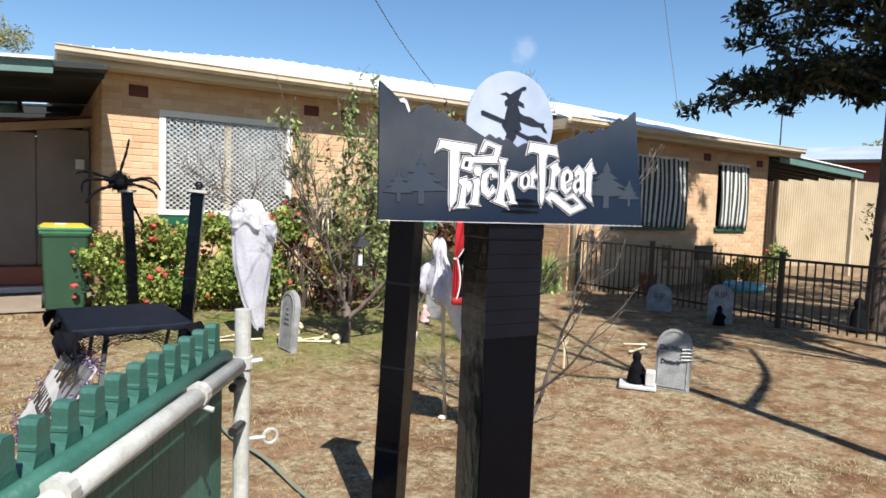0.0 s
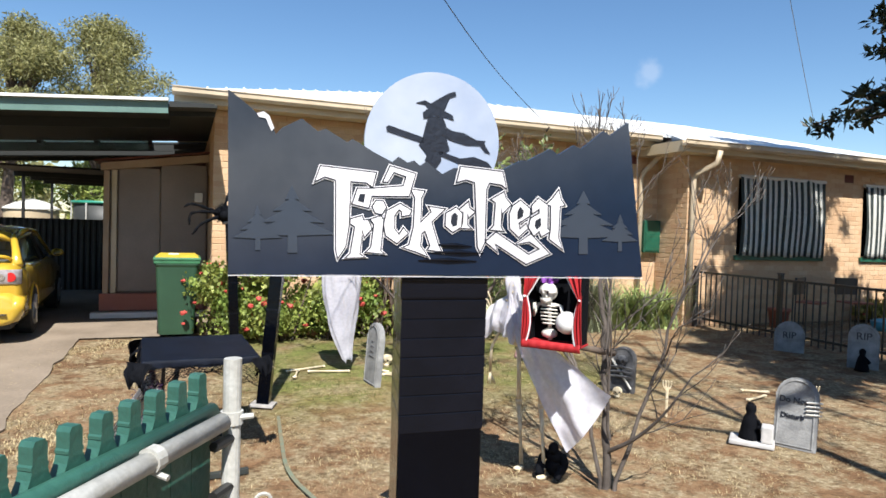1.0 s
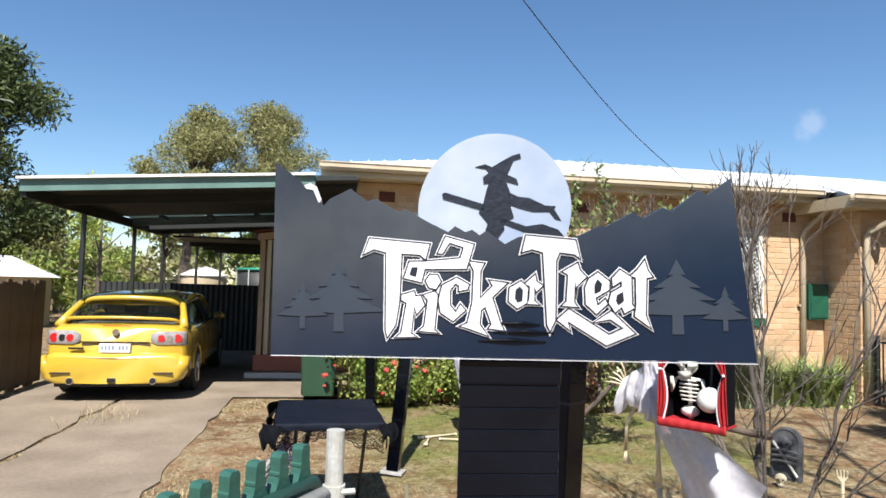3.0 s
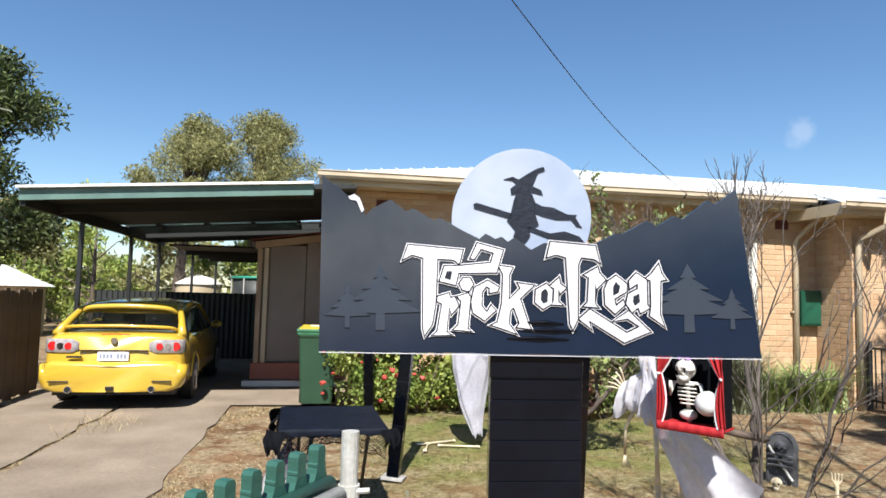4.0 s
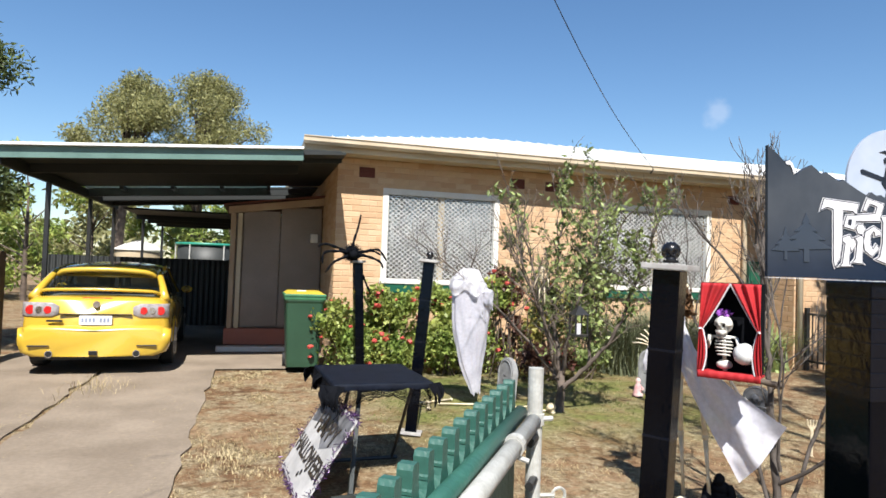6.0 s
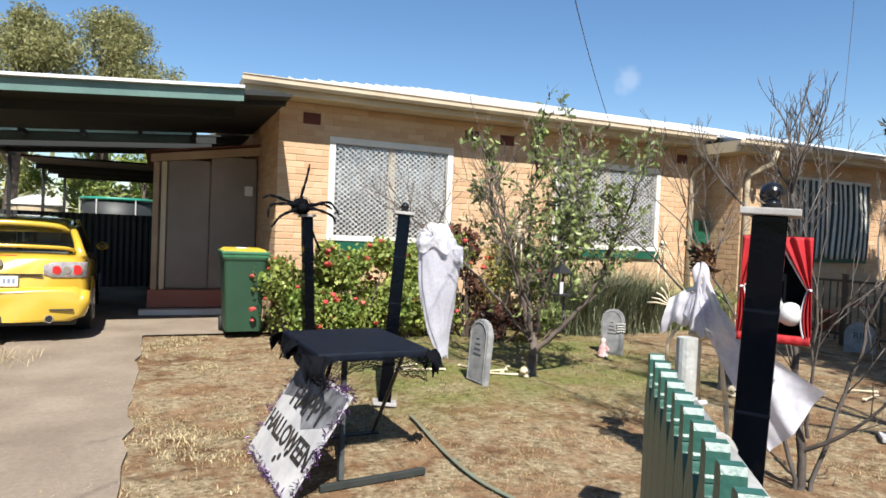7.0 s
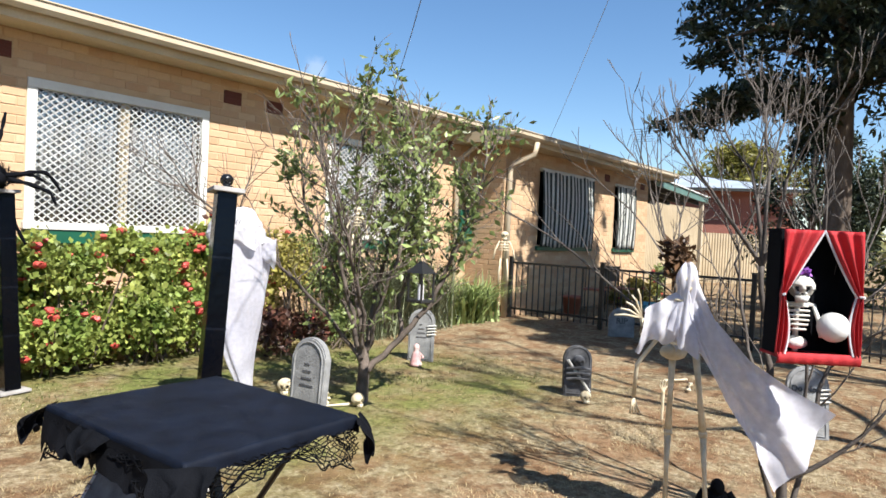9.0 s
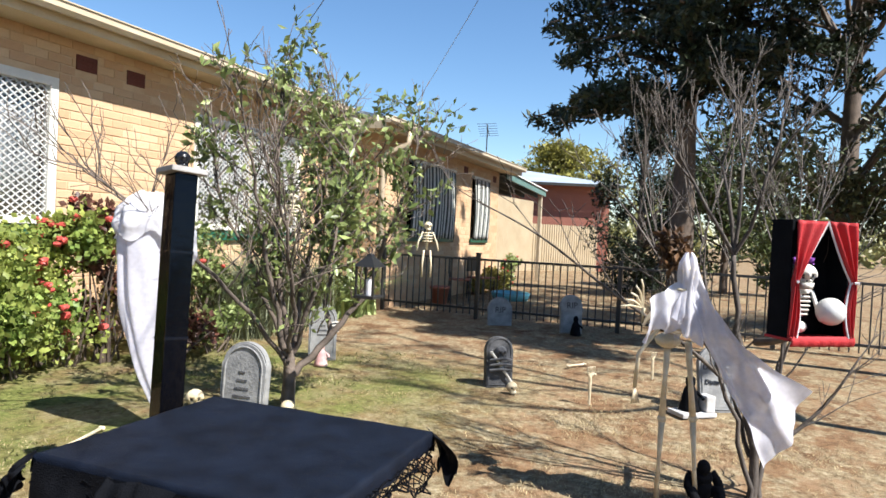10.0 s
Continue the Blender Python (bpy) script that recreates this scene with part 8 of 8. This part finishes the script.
def garden_chair(loc, rz):
    t = thing("garden_chair", "dark metal garden chair with a red-brown seat by the wall", "chair", pose(*loc, 0, 0, rz))
    part("seat", box(B(), -0.22, -0.2, 0.42, 0.22, 0.2, 0.45, 0.01), M_TERRACOTTA, t)
    part("backrest", box(B(), -0.22, 0.2, 0.55, 0.22, 0.225, 0.85, 0.01), M_IRON, t)
    for x in (-0.2, 0.2):
        for y in (-0.18, 0.2):
            part("leg", tube(B(), [(x, y, 0), (x, y, 0.85 if y > 0 else 0.42)], 0.012, 6), M_IRON, t)


garden_chair((10.6, 8.2, 0), 20)
garden_chair((11.5, 8.1, 0), -15)
pot = thing("plant_pot", "terracotta pot beside the garden chairs", "pot", pose(10.0, 8.35, 0))
part("pot", lathe(B(), [(0.13, 0), (0.17, 0.28), (0.19, 0.28), (0.19, 0.33), (0.16, 0.33)], 18), M_TERRACOTTA, pot, smooth=True)
pool = thing("paddling_pool", "small pale blue plastic tub on the grass", "tub", pose(11.9, 7.6, 0))
part("tub", lathe(B(), [(0.36, 0), (0.40, 0.14), (0.38, 0.16), (0.35, 0.05)], 24), M_BLUE, pool, smooth=True)


def corrugated(name, label, x0, y0, x1, y1, h, material, parent=None):
    d = Vector((x1 - x0, y1 - y0, 0))
    L = d.length
    d.normalize()
    nrm = Vector((-d.y, d.x, 0))
    n = int(L / 0.028)
    V, F = [], []
    for i in range(n + 1):
        p = Vector((x0, y0, 0)) + d * (L * i / n) + nrm * (0.018 if i % 4 in (1, 2) else -0.018)
        V += [(p.x, p.y, 0), (p.x, p.y, h)]
        if i:
            F.append((2 * i - 2, 2 * i, 2 * i + 1, 2 * i - 1))
    m = len(V)
    V += [(v[0] + nrm.x * 0.004, v[1] + nrm.y * 0.004, v[2]) for v in V]
    F += [tuple(k + m for k in f[::-1]) for f in F]
    ob = raw(name, V, F, material, parent)
    return tagged(ob, label, "fence", kind="structure") if label else ob


corrugated("fence_1", "cream corrugated sheet fence under the neighbour's carport", 14.6, 11.6, 24.0, 10.6, 2.72, M_CORR)
corrugated("fence_2", "cream corrugated sheet fence along the neighbour's yard", 24.0, 10.6, 26.5, 8.5, 1.85, M_CORR)
corrugated("fence_3", "dark sheet fence behind the carport", -4.4, 15.4, 0.9, 15.4, 1.46, M_DARKFENCE)


def side_fence():
    t = thing("side_fence", "brown timber paling fence along the driveway", "fence", kind="structure")
    me = None
    for k in range(58):
        y = 3.5 + k * 0.125
        if me is None:
            q = part("paling", box(B(), -0.012, -0.058, 0.0, 0.012, 0.058, 1.45, 0.003), M_BROWNFENCE, t)
            me = q.data
        else:
            q = new("paling", me)
            q.parent = t
        q.matrix_basis = pose(-3.55 + 0.006 * math.sin(k * 2.3), y, 0.03 * math.sin(k * 1.7))
    for z in (0.35, 1.2):
        part("rail", box(B(), -3.60, 3.4, z, -3.565, 10.7, z + 0.07), M_BROWNFENCE, t)
    for y in (5.2, 8.9):
        part("post", box(B(), -3.66, y - 0.05, 0, -3.602, y + 0.05, 2.3 if y > 8 else 1.5, 0.004), M_TIMBER, t)


side_fence()


M_GREYROOF = mat("blue_grey_roof_sheet", (0.34, 0.39, 0.45), 0.45, (0.27, 0.31, 0.36), 1.0, 30, 0.2, 0.05)


def neighbour():
    c = thing("neighbour_carport", "green-edged flat carport roof beside the house", "carport", kind="structure")
    part("roof_deck", prism(B(), [(14.5, 2.80), (18.5, 2.62), (18.5, 2.66), (14.5, 2.84)], 2.6, Matrix.Translation((0, 8.75, 0))), M_CARPORT, c)
    part("fascia", prism(B(), [(14.7, 2.74), (18.6, 2.56), (18.6, 2.72), (14.7, 2.92)], 0.04, Matrix.Translation((0, 8.7, 0))), M_FASCIA, c)
    part("roof_edge", prism(B(), [(14.7, 2.925), (18.62, 2.725), (18.62, 2.75), (14.7, 2.96)], 2.7, Matrix.Translation((0, 8.66, 0))), M_ROOF, c)
    for k in range(6):
        part("rafter", prism(B(), [(14.6, 2.68), (18.4, 2.50), (18.4, 2.615), (14.6, 2.795)], 0.05, Matrix.Translation((0, 8.9 + 0.42 * k, 0))), M_CARPORT, c)
    for x, y in ((18.35, 8.8), (18.35, 10.9)):
        part("post", box(B(), x - 0.05, y - 0.05, 0, x + 0.05, y + 0.05, 2.56), M_PIPE, c)
    # local x runs along the front, which looks up the street; its near corner is the origin
    h = thing("neighbour_house", "red brick house with a pale hip roof next door", "house", pose(26.8, 8.1, 0, 0, 0, -68))
    part("wall", box(B(), -10, 0, 0, 0, 7, 3.6), M_REDBRICKS, h)
    bm = B()
    V = lambda *p: bm.verts.new(p)
    a, b, cc, d = V(-10.5, -0.5, 3.61), V(0.5, -0.5, 3.61), V(0.5, 7.5, 3.61), V(-10.5, 7.5, 3.61)
    e, f = V(-6.8, 3.5, 4.45), V(-3.2, 3.5, 4.45)
    for q in ((a, b, f, e), (b, cc, f), (cc, d, e, f), (d, a, e), (d, cc, b, a)):
        bm.faces.new(q)
    part("roof", bm, M_GREYROOF, h, "pale blue-grey sheet roof")
    part("gutter", box(B(), -10.52, -0.57, 3.49, 0.52, -0.5, 3.6), M_DARKFENCE, h)
    for x in (-8.5, -6.0):
        w = part("window", box(B(), x, -0.06, 1.0, x + 1.3, -0.002, 2.2, 0.01), M_WHITE, h)
        part("pane", box(B(), x + 0.07, -0.075, 1.07, x + 1.23, -0.061, 2.13), M_GLASS, w)
    # roof aerial
    an = thing("tv_aerial", "thin metal television aerial on a mast", "aerial", pose(17.2, 10.2, 2.8))
    part("mast", tube(B(), [(0, 0, 0), (0, 0, 1.75)], 0.018, 6), M_IRON, an)
    part("boom", tube(B(), [(-0.35, -0.1, 1.72), (0.75, 0.2, 1.55)], 0.012, 6), M_IRON, an)
    for k in range(6):
        f = k / 5
        part("element", tube(B(), [(-0.35 + 1.1 * f, -0.1 + 0.3 * f - 0.3, 1.72 - 0.17 * f), (-0.35 + 1.1 * f, -0.1 + 0.3 * f + 0.3, 1.72 - 0.17 * f)], 0.006, 5), M_IRON, an)


neighbour()


def back_yard():
    t = thing("water_tank", "round corrugated water tank with a domed pale lid", "water tank", pose(-4.1, 25, 0))
    prof = []
    for k in range(22):
        z = 0.08 * k
        prof.append((0.78 + (0.015 if k % 2 else 0), z))
    part("tank", lathe(B(), prof, 28), M_CORR, t, smooth=True)
    part("lid", lathe(B(), [(0.84, 1.70), (0.80, 1.76), (0.45, 1.95), (0.12, 2.04), (0.05, 2.06)], 28), M_WHITE, t, "pale domed lid", smooth=True)
    tr = thing("trampoline", "round trampoline with a dark net and green top rail", "trampoline", pose(-1.7, 23.5, 0))
    part("net", lathe(B(), [(1.0, 0.7), (1.0, 1.95), (0.99, 1.95), (0.99, 0.7)], 28), M_DARKFENCE, tr, smooth=True)
    part("top_rail", tube(B(), [(1.02 * math.cos(a), 1.02 * math.sin(a), 1.97) for a in np.linspace(0, 6.29, 30)], 0.05, 8), M_GREENRAIL, tr, smooth=True)
    for k in range(6):
        a = k * math.pi / 3
        part("pole", tube(B(), [(1.05 * math.cos(a), 1.05 * math.sin(a), 0), (1.05 * math.cos(a), 1.05 * math.sin(a), 1.95)], 0.025, 6), M_GALV, tr)
    sh = thing("garden_shed", "low pale shed with a white roof beyond the fence", "shed", pose(-9.5, 21.5, 0))
    part("wall", box(B(), -1.3, -1, 0, 1.3, 1, 1.5), M_CORR, sh)
    part("roof", prism(B(), [(-1.5, 1.5), (1.5, 1.5), (0, 2.15)], 2.4, Matrix.Translation((0, -1.2, 0))), M_ROOF, sh)


M_GREENRAIL = mat("green_rail", (0.03, 0.25, 0.17), 0.4)
back_yard()


def cable(name, line, r):
    pts = catmull(line, 5)
    ob = part(name, tube(B(), pts, r, 6), M_IRON, None)
    tagged(ob, "thin black overhead power cable running to the roof", "cable", "overhead cables")
    return ob


cable("power_cable", [(5.75, 9.0, 3.12), (3.42, 6.4, 3.28), (1.23, 4.0, 3.82), (-2.35, 0.0, 4.75), (-6.2, -4.3, 5.9)], 0.0042)
cable("power_cable", [(15.8, 12.4, 4.16), (8.96, 7.5, 5.0), (4.0, 3.95, 5.9), (-2.0, -0.35, 7.2)], 0.0055)
hk = thing("cable_bracket", "small metal cable bracket on the gutter", "bracket", pose(5.75, 9.02, 3.06))
part("arm", tube(B(), [(0, 0.05, 0.0), (0, -0.02, 0.06)], 0.012, 6), M_IRON, hk)


# ---- brickwork: the nearest bricks one by one, the rest of the courses joined ----
BL, BH, BJ = 0.230, 0.076, 0.010


def brick_mesh(w, d=0.045):
    bm = box(B(), 0, 0, 0, w, d, BH)
    bmesh.ops.bevel(bm, geom=[e for e in bm.edges if max(v.co.y for v in e.verts) < 1e-6], offset=0.004, segments=1, affect="EDGES")
    me = bpy.data.meshes.new("brick")
    bmesh.ops.recalc_face_normals(bm, faces=bm.faces)
    bm.to_mesh(me)
    bm.free()
    me.materials.append(M_BRICK)
    return me


def courses(x0, x1, z0, z1, holes):
    """Stretcher bond: (x, width, z) of each brick outside the holes."""
    out = []
    k = 0
    z = z0
    while z + BH <= z1 + 0.02:
        x = x0 - (BL + BJ) / 2 * (k % 2)
        while x < x1:
            a, b = max(x, x0), min(x + BL, x1)
            for hx0, hx1, hz0, hz1 in holes:
                if z + BH > hz0 and z < hz1:
                    if a >= hx0 - 0.01 and b <= hx1 + 0.01:
                        b = a
                    elif a < hx0 < b:
                        b = hx0 - 0.004
                    elif a < hx1 < b:
                        a = hx1 + 0.004
            if b - a > 0.03:
                out.append((a, b - a, z))
            x += BL + BJ
        z += BH + BJ
        k += 1
    return out


def joined_bricks(items, place, parent, material):
    V, F = [], []
    rg = random.Random(len(items))
    for a, w, z in items:
        n = len(V)
        o = rg.uniform(-0.0015, 0.0015)
        c = 0.004
        for x, y, zz in ((0, c, 0), (w, c, 0), (w, c, BH), (0, c, BH), (c, 0, c), (w - c, 0, c), (w - c, 0, BH - c), (c, 0, BH - c), (0, 0.04, 0), (w, 0.04, 0), (w, 0.04, BH), (0, 0.04, BH)):
            V.append(place(a + x, y + o, z + zz))
        F += [tuple(n + q for q in f) for f in ((4, 5, 6, 7), (0, 1, 5, 4), (1, 2, 6, 5), (2, 3, 7, 6), (3, 0, 4, 7), (8, 9, 1, 0), (9, 10, 2, 1), (10, 11, 3, 2), (11, 8, 0, 3))]
    return tagged(raw("brick_courses", V, F, material, parent), kind="stuff")


VENT_HOLES = [(x - 0.118, x + 0.118, 2.735, 2.885) for x in (1.34, 3.71, 4.30, 7.75)]
holes_main = [(W1[0] - 0.035, W1[1] + 0.035, W1[2] - 0.21, W1[3] + 0.03), (W2[0] - 0.035, W2[1] + 0.035, W2[2] - 0.21, W2[3] + 0.03)] + VENT_HOLES
main = courses(XL, XJ, 0.0, SOF - 0.01, holes_main)
near = sorted([q for q in main if q[0] < 4.6 and q[2] > 1.0], key=lambda q: q[0])[:300]
cut = set(near)
meshes = {}
for a, w, z in near:
    key = round(w, 3)
    if key not in meshes:
        meshes[key] = brick_mesh(w)
    ob = new("brick", meshes[key])
    ob.parent = wall_main
    ob.location = (a, YW + random.uniform(-0.0015, 0.0015), z)
joined_bricks([q for q in main if q not in cut], lambda x, y, z: (x, YW + y, z), wall_main, M_BRICKS)
holes_wing = [(A1[0] - 0.02, A1[1] + 0.02, A1[2] - 0.11, A1[3] + 0.02), (A2[0] - 0.02, A2[1] + 0.02, A2[2] - 0.11, A2[3] + 0.02), (12.2 - 0.118, 12.2 + 0.118, 2.60, 2.76), (14.1 - 0.118, 14.1 + 0.118, 2.58, 2.74)]
joined_bricks(courses(XJ, XR, 0.0, SOFW - 0.01, holes_wing), lambda x, y, z: (x, YG + y, z), wall_wing, M_BRICKS)
joined_bricks(courses(0.0, 6.2, 0.0, SOF - 0.01, []), lambda x, y, z: (XL + y, YW + 6.25 - x, z), wall_side, M_BRICKS)
joined_bricks(courses(0.0, YW - YG - 0.03, 0.0, SOFW - 0.01, []), lambda x, y, z: (XJ + y, YW - 0.02 - x, z), wall_ret, M_BRICKS)
